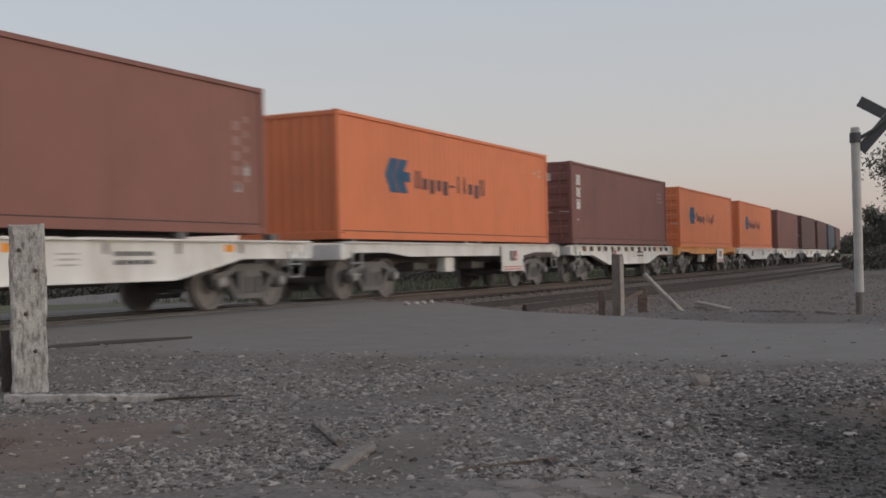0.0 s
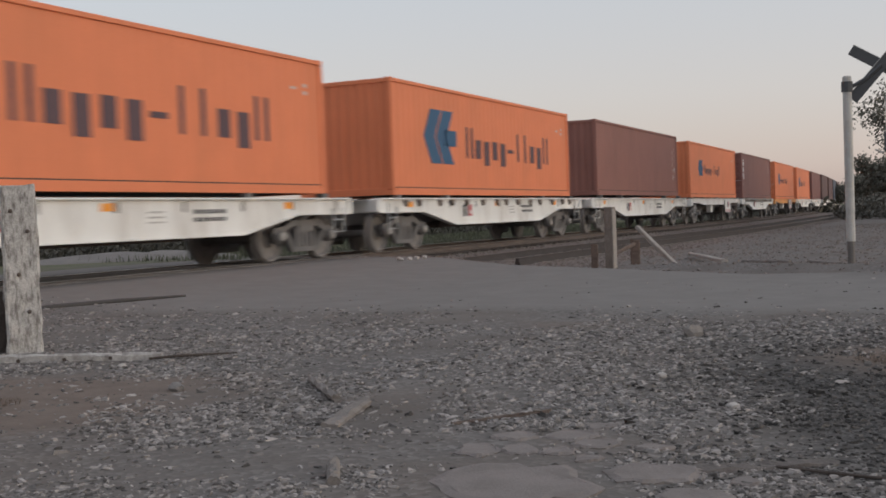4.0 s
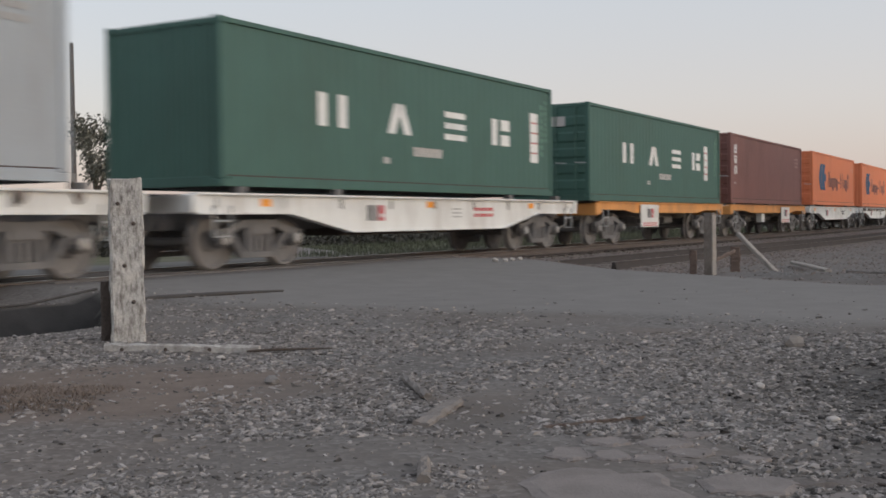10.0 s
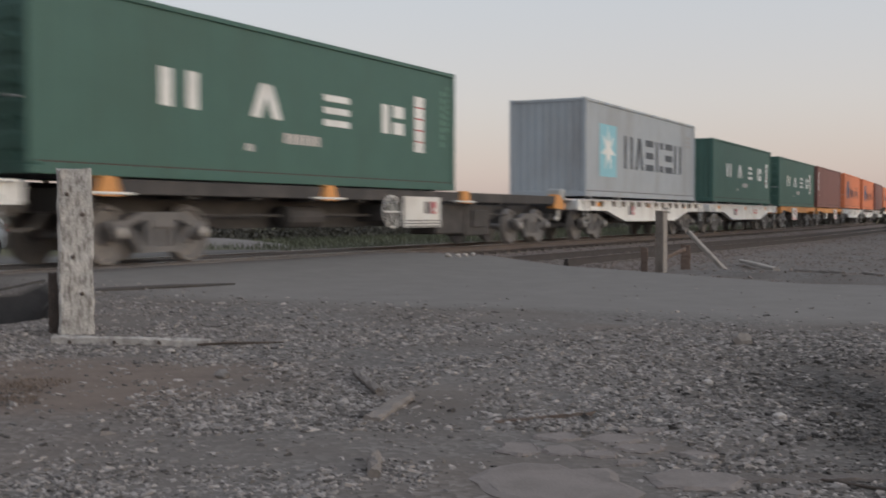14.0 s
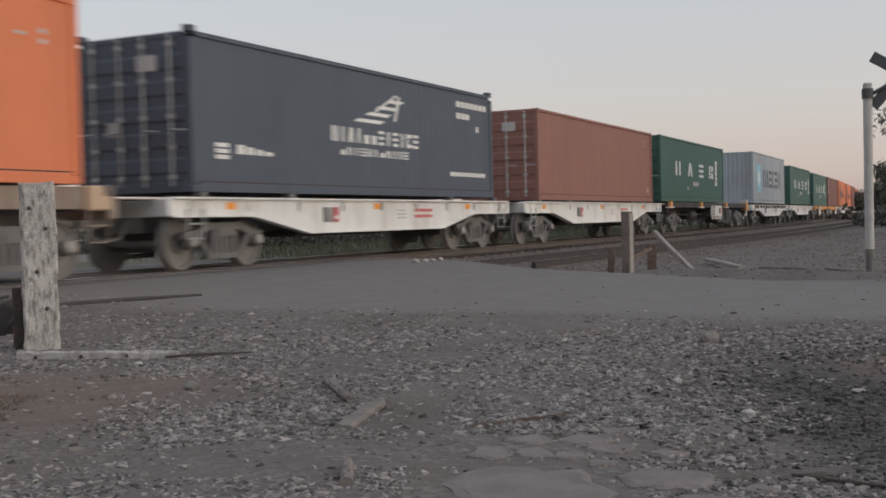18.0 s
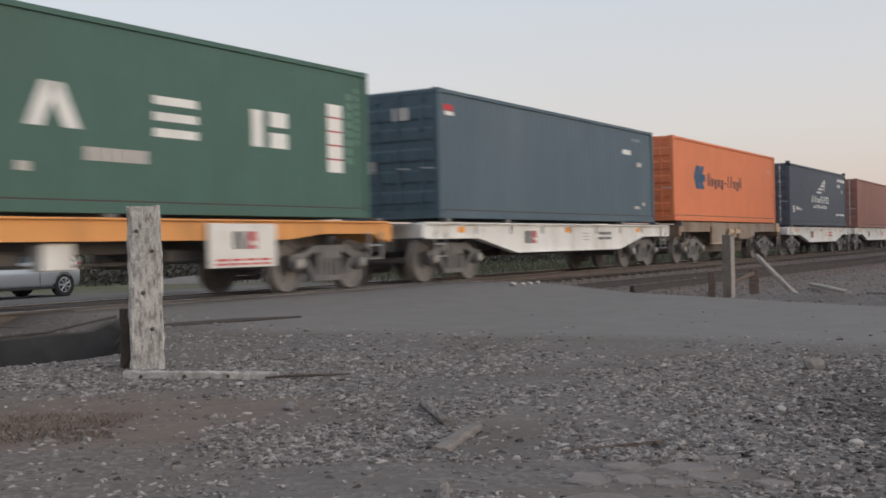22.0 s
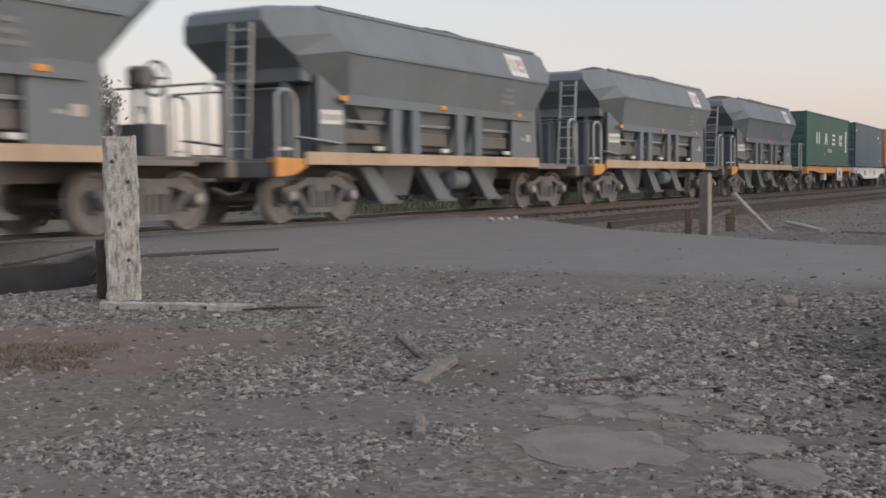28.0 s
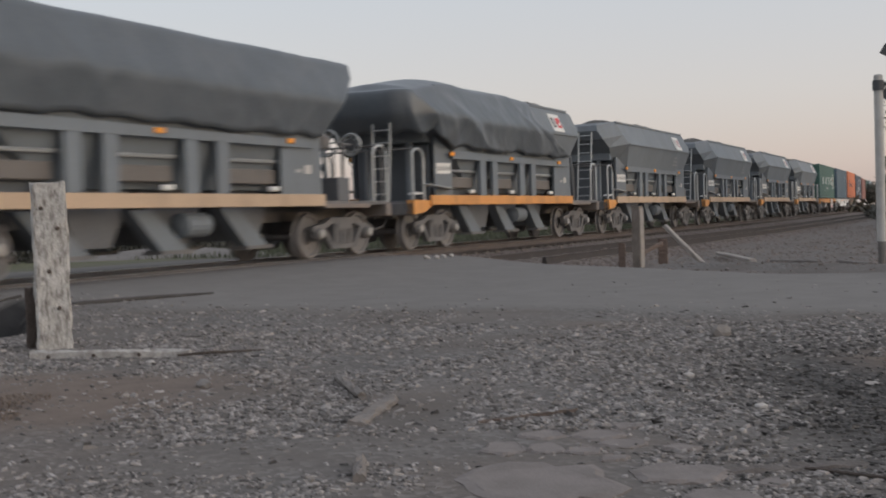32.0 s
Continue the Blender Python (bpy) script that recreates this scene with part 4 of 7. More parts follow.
def shapes(c, x0, x1, z0, z1, kinds, material, stroke):
    """A row of plain shapes of the size and colour of a painted name."""
    n = len(kinds)
    pitch = (x1 - x0) / n
    w, h = pitch * 0.78, z1 - z0
    for k, kind in enumerate(kinds):
        x = x0 + pitch * k + w / 2
        s = min(stroke, w * 0.45)
        if kind == "pair":
            for q in (-1, 1):
                block(c, "plain_bar", x + q * (w - s) / 2, z0, s, h, material)
        elif kind == "lean":
            for q in (-1, 1):
                block(c, "plain_bar", x + q * (w - s) / 2, z0, s, h, material, slant=-q * (w / 2 - s * 0.62))
        elif kind == "stack":
            t = h * 0.21
            for q in range(3):
                block(c, "plain_bar", x, z0 + q * (h - t) / 2, w, t, material)
        elif kind == "edge":
            block(c, "plain_bar", x - w / 2 + s / 2, z0, s, h, material)
            for q in (0, 1):
                block(c, "plain_bar", x + w / 2 - s * 0.8, z0 + q * (h - s * 0.9), s * 1.6, s * 0.9, material)
        elif kind == "low":
            block(c, "plain_bar", x, z0, w * 0.8, h * 0.62, material)
        elif kind == "drop":
            block(c, "plain_bar", x, z0 - h * 0.2, w * 0.8, h * 0.8, material)
        elif kind == "thin":
            block(c, "plain_bar", x, z0, s, h, material)
        elif kind == "dash":
            block(c, "plain_bar", x, z0 + h * 0.28, w, h * 0.13, material)


def decorate(c, kind):
    """Marks on the near side: x from the rear end, heights from the container's base."""
    if kind in ("orange", "orange_big"):
        big = kind == "orange_big"
        x0, x1, z0, z1 = (1.65, 3.35, 0.76, 2.06) if big else (2.02, 3.12, 1.05, 1.80)
        zm = (z0 + z1) / 2
        w = (x1 - x0) * 0.36
        d = (x1 - x0) * 0.24
        for q in (0, 1):
            x = x0 + d + w / 2 + q * w * 1.12
            block(c, "emblem", x - d, zm, w, (z1 - z0) / 2, BLUEMARK, slant=d)
            block(c, "emblem", x, z0, w, (z1 - z0) / 2, BLUEMARK, slant=-d)
        block(c, "emblem", x1 - w * 0.3, zm - 0.16 * (z1 - z0), w * 1.2, 0.3 * (z1 - z0), BLUEMARK)
        t0, t1, b0, b1 = (4.12, 10.4, 0.95, 1.74) if big else (3.48, 7.55, 1.18, 1.60)
        shapes(c, t0, t1, b0, b1, ["pair", "low", "drop", "low", "drop", "dash", "thin", "thin", "low", "drop", "pair"], DARKMARK, 0.13 if big else 0.09)
        block(c, "marking_bar", 11.15, 1.98, 0.16, 0.05, FADEDMARK)
        for q in range(2):
            block(c, "marking_bar", 11.55, 1.9 + 0.14 * q, 0.12, 0.07, FADEDMARK)
    elif kind in ("green", "green_wide"):
        bar = 11.2 if kind == "green_wide" else 10.56
        for x, k in ((2.99, "pair"), (5.2, "lean"), (7.39, "stack"), (9.48, "edge")):
            shapes(c, x - 0.46, x + 0.66, 1.10, 1.68, [k], WHITEMARK, 0.27)
        for k in range(5):
            block(c, "scale_bar", bar, 0.78 + 0.24 * k, 0.42, 0.215, WHITEMARK)
            if k:
                block(c, "scale_tick", bar, 0.752 + 0.24 * k, 0.34, 0.022, REDMARK, back=0.002)
        for k in range(6):
            block(c, "marking_bar", 5.76 + 0.19 * k, 0.70, 0.15, 0.18, FADEDMARK)
        block(c, "marking_bar", 4.7, 0.52, 0.2, 0.12, FADEDMARK)
        for k in range(8):
            block(c, "marking_bar", 11.62, 0.95 + 0.16 * k, 0.13, 0.11, GREENFADE)
            block(c, "marking_bar", 11.86, 1.3 + 0.13 * k, 0.09, 0.09, GREENFADE)
    elif kind == "grey":
        block(c, "emblem_square", 2.04, 0.62, 1.6, 1.6, SKYMARK, "light blue square")
        star_shape(c, 2.04, 1.46, 0.70, WHITEMARK, 0.005)
        shapes(c, 3.6, 10.55, 0.94, 1.98, ["pair", "lean", "stack", "edge", "stack", "pair"], SLATEMARK, 0.25)
        small_codes(c, GREYMARK, 11.3, 2.3, 3)
    elif kind == "navy":
        # white wing emblem over two rows of plain bars
        for k in range(4):
            block(c, "emblem", 5.75 + 0.38 * k, 1.50 + 0.16 * k, 1.1 - 0.16 * k, 0.075, WHITEMARK, slant=0.22)
        block(c, "emblem", 6.1, 1.75, 0.12, 0.42, WHITEMARK, slant=0.95)
        block(c, "emblem", 6.95, 1.6, 0.10, 0.55, WHITEMARK, slant=0.22)
        shapes(c, 4.33, 8.1, 1.06, 1.36, ["pair", "thin", "lean", "thin", "low", "low", "stack", "thin", "stack", "thin", "edge", "stack"], WHITEMARK, 0.09)
        shapes(c, 4.65, 7.6, 0.80, 0.96, ["low", "pair", "thin", "stack", "pair", "thin", "low", "pair", "thin", "pair", "stack"], WHITEMARK, 0.07)
        for r, n in ((0, 7), (1, 3)):
            for k in range(n):
                block(c, "marking_bar", 10.2 + 0.26 * k, 2.18 - 0.28 * r, 0.2, 0.14, WHITEMARK)
        block(c, "marking_bar", 11.3, 1.62, 0.12, 0.14, WHITEMARK)
        for k in range(9):
            block(c, "marking_bar", 9.8 + 0.23 * k, 0.5, 0.18, 0.1, WHITEMARK)
        for k in range(4):
            block(c, "marking_bar", 1.35 + 0.28 * k, 0.66, 0.22, 0.16 - 0.03 * k, WHITEMARK)
        for k in range(3):
            block(c, "marking_bar", 0.82, 0.56 + 0.1 * k, 0.36, 0.07, WHITEMARK)
    elif kind == "maroon":
        for k in range(5):
            block(c, "marking_bar", 11.35, 0.75 + 0.26 * k, 0.2, 0.16, MAROONFADE)
            block(c, "marking_bar", 11.65, 0.9 + 0.26 * k, 0.12, 0.12, MAROONFADE)
        block(c, "marking_bar", 11.65, 1.02, 0.14, 0.2, FADEDMARK)
        block(c, "marking_bar", 11.4, 0.72, 0.16, 0.14, FADEDMARK)
    elif kind == "lettered":
        # one column of plain pale bars near the rear end
        for z, h in ((1.88, 0.34), (1.50, 0.30), (1.10, 0.32)):
            for k in range(2):
                block(c, "plain_bar", 0.63 + 0.21 * k, z, 0.13, h, WHITEMARK)
        block(c, "plain_bar", 0.66, 0.74, 0.2, 0.05, FADEDMARK)
        small_codes(c, MAROONFADE, 11.2, 2.0, 3)
    elif kind == "steelblue":
        block(c, "marking_bar", 0.45, 2.19, 0.36, 0.12, REDMARK)
        block(c, "marking_bar", 0.48, 2.09, 0.34, 0.08, WHITEMARK)
        block(c, "marking_bar", 10.17, 1.86, 0.58, 0.13, WHITEMARK)
        block(c, "marking_bar", 11.1, 1.56, 0.36, 0.12, FADEDMARK)
        small_codes(c, BLUEFADE, 10.9, 2.25, 1)
        block(c, "marking_bar", 10.9, 0.36, 0.4, 0.08, FADEDMARK)
        block(c, "marking_bar", 11.4, 0.46, 0.2, 0.1, FADEDMARK)
    elif kind == "brick":
        small_codes(c, MAROONFADE, 11.3, 2.2, 2)
        block(c, "marking_bar", 11.6, 0.35, 0.14, 0.14, FADEDMARK)


# ---------------------------------------------------------------- hopper wagons
HGREY = mat("hopper_grey", (0.182, 0.203, 0.224), 0.6, 0, 0.1, 1.5, 30, 0.08, dirt=(0.142, 0.15, 0.158), dirt_amount=0.5, dirt_scale=0.9, streak=0.7)
HDARK = mat("hopper_dark_chute", (0.14, 0.143, 0.15), 0.7, 0, 0.15, 2, 30)
# Recess shade put into this colour for the end bays; also colours the guards.
BAYDARK = mat("hopper_dark_navy", (0.105, 0.113, 0.124), 0.7, 0, 0.15, 2, 30)
RUSTCHUTE = mat("rust_stained_chute", (0.175, 0.160, 0.148), 0.85, 0, 0.25, 3, 40, dirt=(0.13, 0.115, 0.105), dirt_amount=0.6)
RUSTPLATE = mat("rust_stained_plate", (0.24, 0.20, 0.175), 0.8, 0, 0.2, 3, 40, dirt=(0.15, 0.13, 0.12), dirt_amount=0.6)
COAL = mat("load_rubble", (0.10, 0.095, 0.09), 0.95, 0, 0.3, 6, 40, 0.6)
TARP = mat("tarpaulin", (0.095, 0.108, 0.122), 0.34, 0, 0.15, 1.2, 20, 0.2, dirt=(0.145, 0.152, 0.16), dirt_amount=0.5, dirt_scale=1.0)


PINKMARK = mat("bleached_red_marking", (0.50, 0.34, 0.34), 0.6, 0, 0.1)
FADEDHOPPER = mat("faint_grey_marking", (0.245, 0.255, 0.265), 0.6, 0, 0.1)


def hopper_wagon(label, load=True, sill=SAND, brake=True, emblem="worn"):
    """Bottom-discharge hopper wagon. Origin: midway between couplings. Its rear end (x negative) shows the ladder and platform."""
    w = thing("hopper_wagon", label, "hopper wagon", "wagons of the train")
    cc, hl = 9.55, 6.25
    part("underframe", box(-hl, hl, -0.25, 0.25, 0.72, 1.05, 0.01), STEEL, w)
    # tub: hopper below, sides leaning out to a knee and in to the rim, ends sloping
    # each level: side corners, end faces, half widths there, heights at the sides and at the two ends
    levels = [(-2.8, 2.4, -3.0, 2.6, 0.90, 0.6, 1.30, 1.30, 1.30), (-4.15, 3.45, -4.55, 3.7, 1.23, 0.85, 2.20, 2.20, 2.20), (-4.45, 4.0, -5.50, 4.45, 1.43, 1.05, 3.00, 2.86, 3.00), (-4.70, 4.38, -5.98, 4.92, 1.29, 0.99, 3.30, 3.12, 3.36), (-4.90, 4.62, -6.14, 5.10, 1.12, 0.86, 3.68, 3.40, 3.62), (-4.90, 4.62, -6.10, 5.09, 1.08, 0.82, 3.74, 3.58, 3.74), (-4.86, 4.58, -5.96, 5.02, 1.05, 0.77, 3.765, 3.66, 3.79), (-4.80, 4.5, -5.5, 4.85, 1.0, 0.68, 3.45, 3.4, 3.5)]
    bm = bmesh.new()
    vs = []
    for x0, x1, e0, e1, y, ye, z, z0, z1 in levels:
        # the rim falls away in a round at the front corners
        q, q1 = (0.17, 0.05) if z > 3.6 else (0.03, 0.0)
        f = 0.03 if z > 3.6 else 0.0
        near = [(x0, -y, z), (x1 - 0.75, -y, z), (x1 - 0.28, -y + f, z - q1), (x1, -y + 3 * f, z - q), (e1, -ye, z1 - 1.2 * q)]
        vs.append([bm.verts.new(p) for p in near + [(px, -py, pz) for px, py, pz in near[::-1]] + [(e0, ye, z0), (e0, -ye, z0)]])
    for a, b in zip(vs, vs[1:]):
        for k in range(12):
            bm.faces.new((a[k], a[(k + 1) % 12], b[(k + 1) % 12], b[k]))
    bm.faces.new(vs[0][::-1])
    bm.faces.new(vs[-1])
    body = part("tub", bm, HGREY, w)
    for sd in (-1, 1):
        part("tub_rib", box(-4.42, 3.9, min(1.425 * sd, 1.46 * sd), max(1.425 * sd, 1.46 * sd), 2.97, 3.02), HGREY, body)
        part("rim", box(-4.92, 3.85, min(1.07 * sd, 1.13 * sd), max(1.07 * sd, 1.13 * sd), 3.70, 3.765), HGREY, body)
    if load:
        xa = 0.9 if load == "front" else -4.85
        n, mrow = 40, 9
        verts, faces = [], []
        for i in range(n + 1):
            for j in range(mrow + 1):
                u, v = i / n, j / mrow
                e = min(1, min(u, 1 - u) * 7) * math.sin(math.pi * v) ** 0.6
                hgt = lerp(3.32, 3.5, min(1, u * 6)) + e * (0.42 + 0.13 * math.sin(u * 11 + 1) + 0.08 * noise.noise(Vector((u * 30, v * 8, len(label)))))
                verts.append((lerp(xa, 4.4, u), lerp(-1.02, 1.02, v), hgt))
        for i in range(n):
            for j in range(mrow):
                a = i * (mrow + 1) + j
                faces.append((a, a + mrow + 1, a + mrow + 2, a + 1))
        me = bpy.data.meshes.new("load")
        me.from_pydata(verts, [], faces)
        part_of("load", me, COAL, w, "heaped dark rubble load")
    for sd in (-1, 1):
        yy = (min(1.28 * sd, 1.34 * sd), max(1.28 * sd, 1.34 * sd))
        part("side_sill", box(-5.6, 3.66, *yy, 1.0, 1.22, 0.006), sill, w, "yellow side sill")
        # side frame with openings: end plates, paired posts and top rail
        part("top_rail", prism([(-4.45, 2.07), (3.3, 2.07), (3.3, 2.20), (-4.45, 2.26)], 1.27 * sd, 1.33 * sd), HGREY, w)
        slant = Matrix.Translation((-4.38, 1.26 * sd, 0)) @ Matrix.Rotation(radians(16 * sd), 4, "Z") @ Matrix.Translation((4.38, -1.26 * sd, 0))
        rear_plate = part("end_plate", prism([(-4.97, 1.22), (-4.38, 1.22), (-4.38, 2.22), (-4.9, 2.56), (-4.97, 2.56)], 1.20 * sd, 1.26 * sd), HGREY, w, m=slant)
        if sd < 0:
            mark(rear_plate, "code_plate", -4.67, 1.72, 0.50, 0.25, -1.262, PANELWHITE)
            for k in range(4):
                mark(rear_plate, "marking_bar", -4.84 + 0.115 * k, 1.79, 0.08, 0.10, -1.266, GREYMARK)
        part("end_plate", prism([(2.35, 1.22), (3.66, 1.22), (3.65, 2.2), (3.63, 2.62), (2.35, 2.22)], 1.20 * sd, 1.26 * sd), HGREY, w)
        for x in (-2.72, -1.98, -0.18, 0.62):
            part("side_post", box(x - 0.16, x + 0.16, min(1.23 * sd, 1.32 * sd), max(1.23 * sd, 1.32 * sd), 1.22, 2.08, 0.008), HGREY, w)
        part("end_cap", lathe([(0.02, 0.06), (0.14, 0.04), (0.16, 0.0), (0.02, 0.0)], "z", 12), PANELWHITE, w, m=pose(-5.95, 1.1 * sd, 1.24))
        for x in (-4.5, -0.95, 2.55):
            part("marker_lamp", box(x - 0.11, x + 0.11, min(1.33 * sd, 1.36 * sd), max(1.33 * sd, 1.36 * sd), 2.13, 2.22, 0.01), REFLECT, w)
        for x in (-3.6, -1.1, 1.75):
            part("chute_gear", box(x - 0.7, x + 0.7, min(1.0 * sd, 1.1 * sd), max(1.0 * sd, 1.1 * sd), 1.40, 1.66, 0.02), RUSTCHUTE, w)
            part("chute_rail", tube([(x - 0.75, 1.13 * sd, 1.8), (x + 0.75, 1.13 * sd, 1.8)], 0.035), GALV, w)
            part("valve", box(x - 0.12 + 0.45, x + 0.16 + 0.45, min(1.12 * sd, 1.22 * sd), max(1.12 * sd, 1.22 * sd), 1.27, 1.36, 0.02), PANELWHITE, w)
        for x in (-3.1, -0.9, 1.3):
            part("discharge_chute", prism([(x - 0.35, 0.98), (x + 0.15, 0.98), (x + 1.0, 0.32), (x + 0.35, 0.32)], 0.70 * sd, 0.95 * sd), HGREY, w)
            part("chute_lip", box(x + 0.3, x + 1.08, min(0.6 * sd, 1.0 * sd), max(0.6 * sd, 1.0 * sd), 0.27, 0.33), STEEL, w)
        part("end_step", prism([(-6.35, 0.80), (-5.85, 0.84), (-5.4, 1.02), (-5.4, 1.10), (-6.35, 1.12)], 1.1 * sd, 1.28 * sd), YELLOW, w, "yellow end step")
        part("step_tread", box(-5.85, -4.6, min(1.15 * sd, 1.36 * sd), max(1.15 * sd, 1.36 * sd), 1.04, 1.07, 0.008, Matrix.Rotation(radians(4), 4, "Y")), GALV, w)
        part("step_tread", box(3.7, 5.4, min(1.1 * sd, 1.3 * sd), max(1.1 * sd, 1.3 * sd), 0.96, 1.04, 0.008), RUSTPLATE, w)
    part("equipment_tank", lathe([(0.05, -0.35), (0.2, -0.3), (0.2, 0.3), (0.05, 0.35)], "x", 16), HGREY, w, m=pose(0.2, -0.95, 0.72))
    for x in (-1.8, 0.0, 1.9):
        part("hopper_outlet", prism([(x - 0.85, 1.35), (x + 0.85, 1.35), (x + 0.35, 0.42), (x - 0.35, 0.42)], -0.75, 0.75), HDARK, w)
    for sg in (-1, 1):
        # dark end bay between the end plates, recess shade in its colour, platform, posts
        e = 5.1 if sg < 0 else 3.2
        part("end_bay", box(min(sg * 3.0, sg * (e - 0.15)), max(sg * 3.0, sg * (e - 0.15)), -0.95, 0.95, 1.1, 2.40, 0.01), BAYDARK, w, "dark box standing in for the shaded recess under the sloping end")
        part("end_beam", box(min(sg * (e - 0.1), sg * (e + 0.15)), max(sg * (e - 0.1), sg * (e + 0.15)), -0.98, 0.98, 2.45, 2.80, 0.01), HGREY, w)
        part("end_platform", box(min(sg * e, sg * hl), max(sg * e, sg * hl), -1.22, 1.22, 1.02, 1.10, 0.01), STEEL, w)
        part("headstock", box(sg * hl - 0.1, sg * hl + 0.1, -1.25, 1.25, 0.78, 1.06, 0.02), STEEL if sg < 0 else RUSTPLATE, w)
        for y in (-0.55, 0.55):
            part("end_post", box(min(sg * (e - 0.08), sg * (e + 0.12)), max(sg * (e - 0.08), sg * (e + 0.12)), y - 0.05, y + 0.05, 1.1, 2.5), HGREY, w)
        # handrails
        bm = bmesh.new()
        x = sg * (hl - 0.12)
        add_tube(bm, [(x, -1.15, 1.1), (x, -1.15, 2.25), (x, 1.15, 2.25), (x, 1.15, 1.1)], 0.022)
        add_tube(bm, [(x, 0.0, 1.1), (x, 0.0, 2.25)], 0.02)
        part("handrail", bm, STEEL, w)
        for sd in (-1, 1):
            part("side_handrail", tube([(sg * 5.72, 1.2 * sd, 1.08), (sg * 5.72, 1.2 * sd, 2.05), (sg * 5.78, 1.2 * sd, 2.18), (sg * 5.92, 1.2 * sd, 2.24), (sg * 6.1, 1.2 * sd, 2.24), (sg * 6.24, 1.2 * sd, 2.14), (sg * 6.24, 1.2 * sd, 1.08)], 0.032, 8), GALV, w, "galvanised bent handrail")
        coupler(w, sg * (hl - 0.32), sg)
        bogie(w, sg * cc / 2)
    # ladder at the rear end, near side
    lad = part("ladder", tube([(-6.22, -0.58, 1.1), (-6.19, -0.68, 3.36)], 0.03), GALV, w)
    part("ladder_rail", tube([(-6.22, -0.14, 1.1), (-6.19, -0.24, 3.36)], 0.03), GALV, lad)
    for k in range(8):
        t = (k + 0.6) / 8
        x, y, z = lerp(-6.22, -6.19, t), lerp(-0.58, -0.68, t), lerp(1.1, 3.36, t)
        part("rung", tube([(x, y, z), (x, y + 0.44, z)], 0.018), GALV, lad)
    # brake stand with hand wheel on the front platform
    if brake:
        for y in (-0.16, 0.16):
            part("brake_stand", tube([(5.62, y, 1.1), (5.58, y * 0.6, 2.3)], 0.045), HGREY, w)
        part("stand_brace", tube([(6.1, 0.0, 1.1), (5.62, 0.0, 1.9)], 0.03), HGREY, w)
        bw = part("brake_wheel", hoop(0.27, 0.026, "x"), GALV, w, m=pose(5.95, 0.02, 2.36))
        for k in range(3):
            a = math.pi / 3 * k
            part("wheel_spoke", tube([(0, 0.26 * math.cos(a), 0.26 * math.sin(a)), (0, -0.26 * math.cos(a), -0.26 * math.sin(a))], 0.018), GALV, bw)
        if brake == "double":
            second = part("brake_wheel", hoop(0.22, 0.03, "x"), GALV, w, m=pose(6.0, -0.52, 2.30))
            part("wheel_hub", lathe([(0.02, -0.02), (0.13, -0.015), (0.13, 0.015), (0.02, 0.02)], "x", 14), HDARK, second)
            for k in range(4):
                a = math.pi / 4 * k
                part("wheel_spoke", tube([(0, 0.21 * math.cos(a), 0.21 * math.sin(a)), (0, -0.21 * math.cos(a), -0.21 * math.sin(a))], 0.016), GALV, second)
            part("wheel_shaft", tube([(5.6, -0.52, 2.30), (6.0, -0.52, 2.30)], 0.03), STEEL, w)
            part("shaft_post", tube([(5.66, -0.5, 1.1), (5.64, -0.52, 2.30)], 0.035), STEEL, w)
        part("brake_gearbox", box(5.46, 5.80, -0.16, 0.20, 2.18, 2.52, 0.06), STEEL, w)
        part("gearbox_shaft", tube([(5.75, 0.02, 2.36), (5.98, 0.02, 2.36)], 0.04), STEEL, w)
        part("control_cabinet", box(4.75, 5.2, -0.95, -0.35, 1.1, 1.58, 0.02), HDARK, w)
    else:
        for sd in (-1, 1):
            part("end_guard", tube([(3.55, 1.22 * sd, 2.68), (3.72, 1.22 * sd, 2.42), (3.84, 1.22 * sd, 2.05), (3.92, 1.22 * sd, 1.6), (4.06, 1.2 * sd, 1.1)], [0.03, 0.075, 0.085, 0.06, 0.04], 8), BAYDARK, w, "dark curved guard at the tub end")
    # panel with emblem near the front end of the tub, code plates
    y = -1.36
    lean = pose(2.52, -1.412, 3.06, -25)
    pn = part("name_panel", box(-0.42, 0.42, -0.012, 0.012, 0.0, 0.56, 0.003), PANELWHITE, w, "white panel with red and dark emblem", m=lean)
    worn = emblem == "worn"
    part("emblem_dark", box(-0.34, -0.24, -0.018, -0.012, 0.12, 0.44), FADEDMARK if worn else INK, pn)
    part("emblem_dark", box(-0.18, -0.08, -0.018, -0.012, 0.12, 0.44), FADEDMARK if worn else SLATEINK, pn)
    part("emblem_red", box(0.02, 0.34, -0.018, -0.012, 0.12, 0.44), PINKMARK if worn else REDMARK, pn)
    part("emblem_bar", box(0.12, 0.26, -0.022, -0.018, 0.20, 0.28), PANELWHITE, pn)
    for r in range(3):
        part("marking_bar", box(-0.35 + 0.05 * r, 0.35 - 0.1 * r, -0.004, 0.0, 0.14 * r, 0.14 * r + 0.07), FADEDHOPPER, w, m=pose(2.05, -1.296, 2.42, 14))
    mark(w, "marking_bar", 3.2, 1.60, 0.22, 0.16, -1.262, FADEDMARK)
    mark(w, "marking_bar", 2.9, 1.62, 0.2, 0.06, -1.262, GREYMARK)
    return w


def crease(x, y, z):
    """Sharp-ridged folds, between 0 and 1."""
    return max(0.0, 1 - 2.2 * abs(noise.noise(Vector((x, y, z)))))


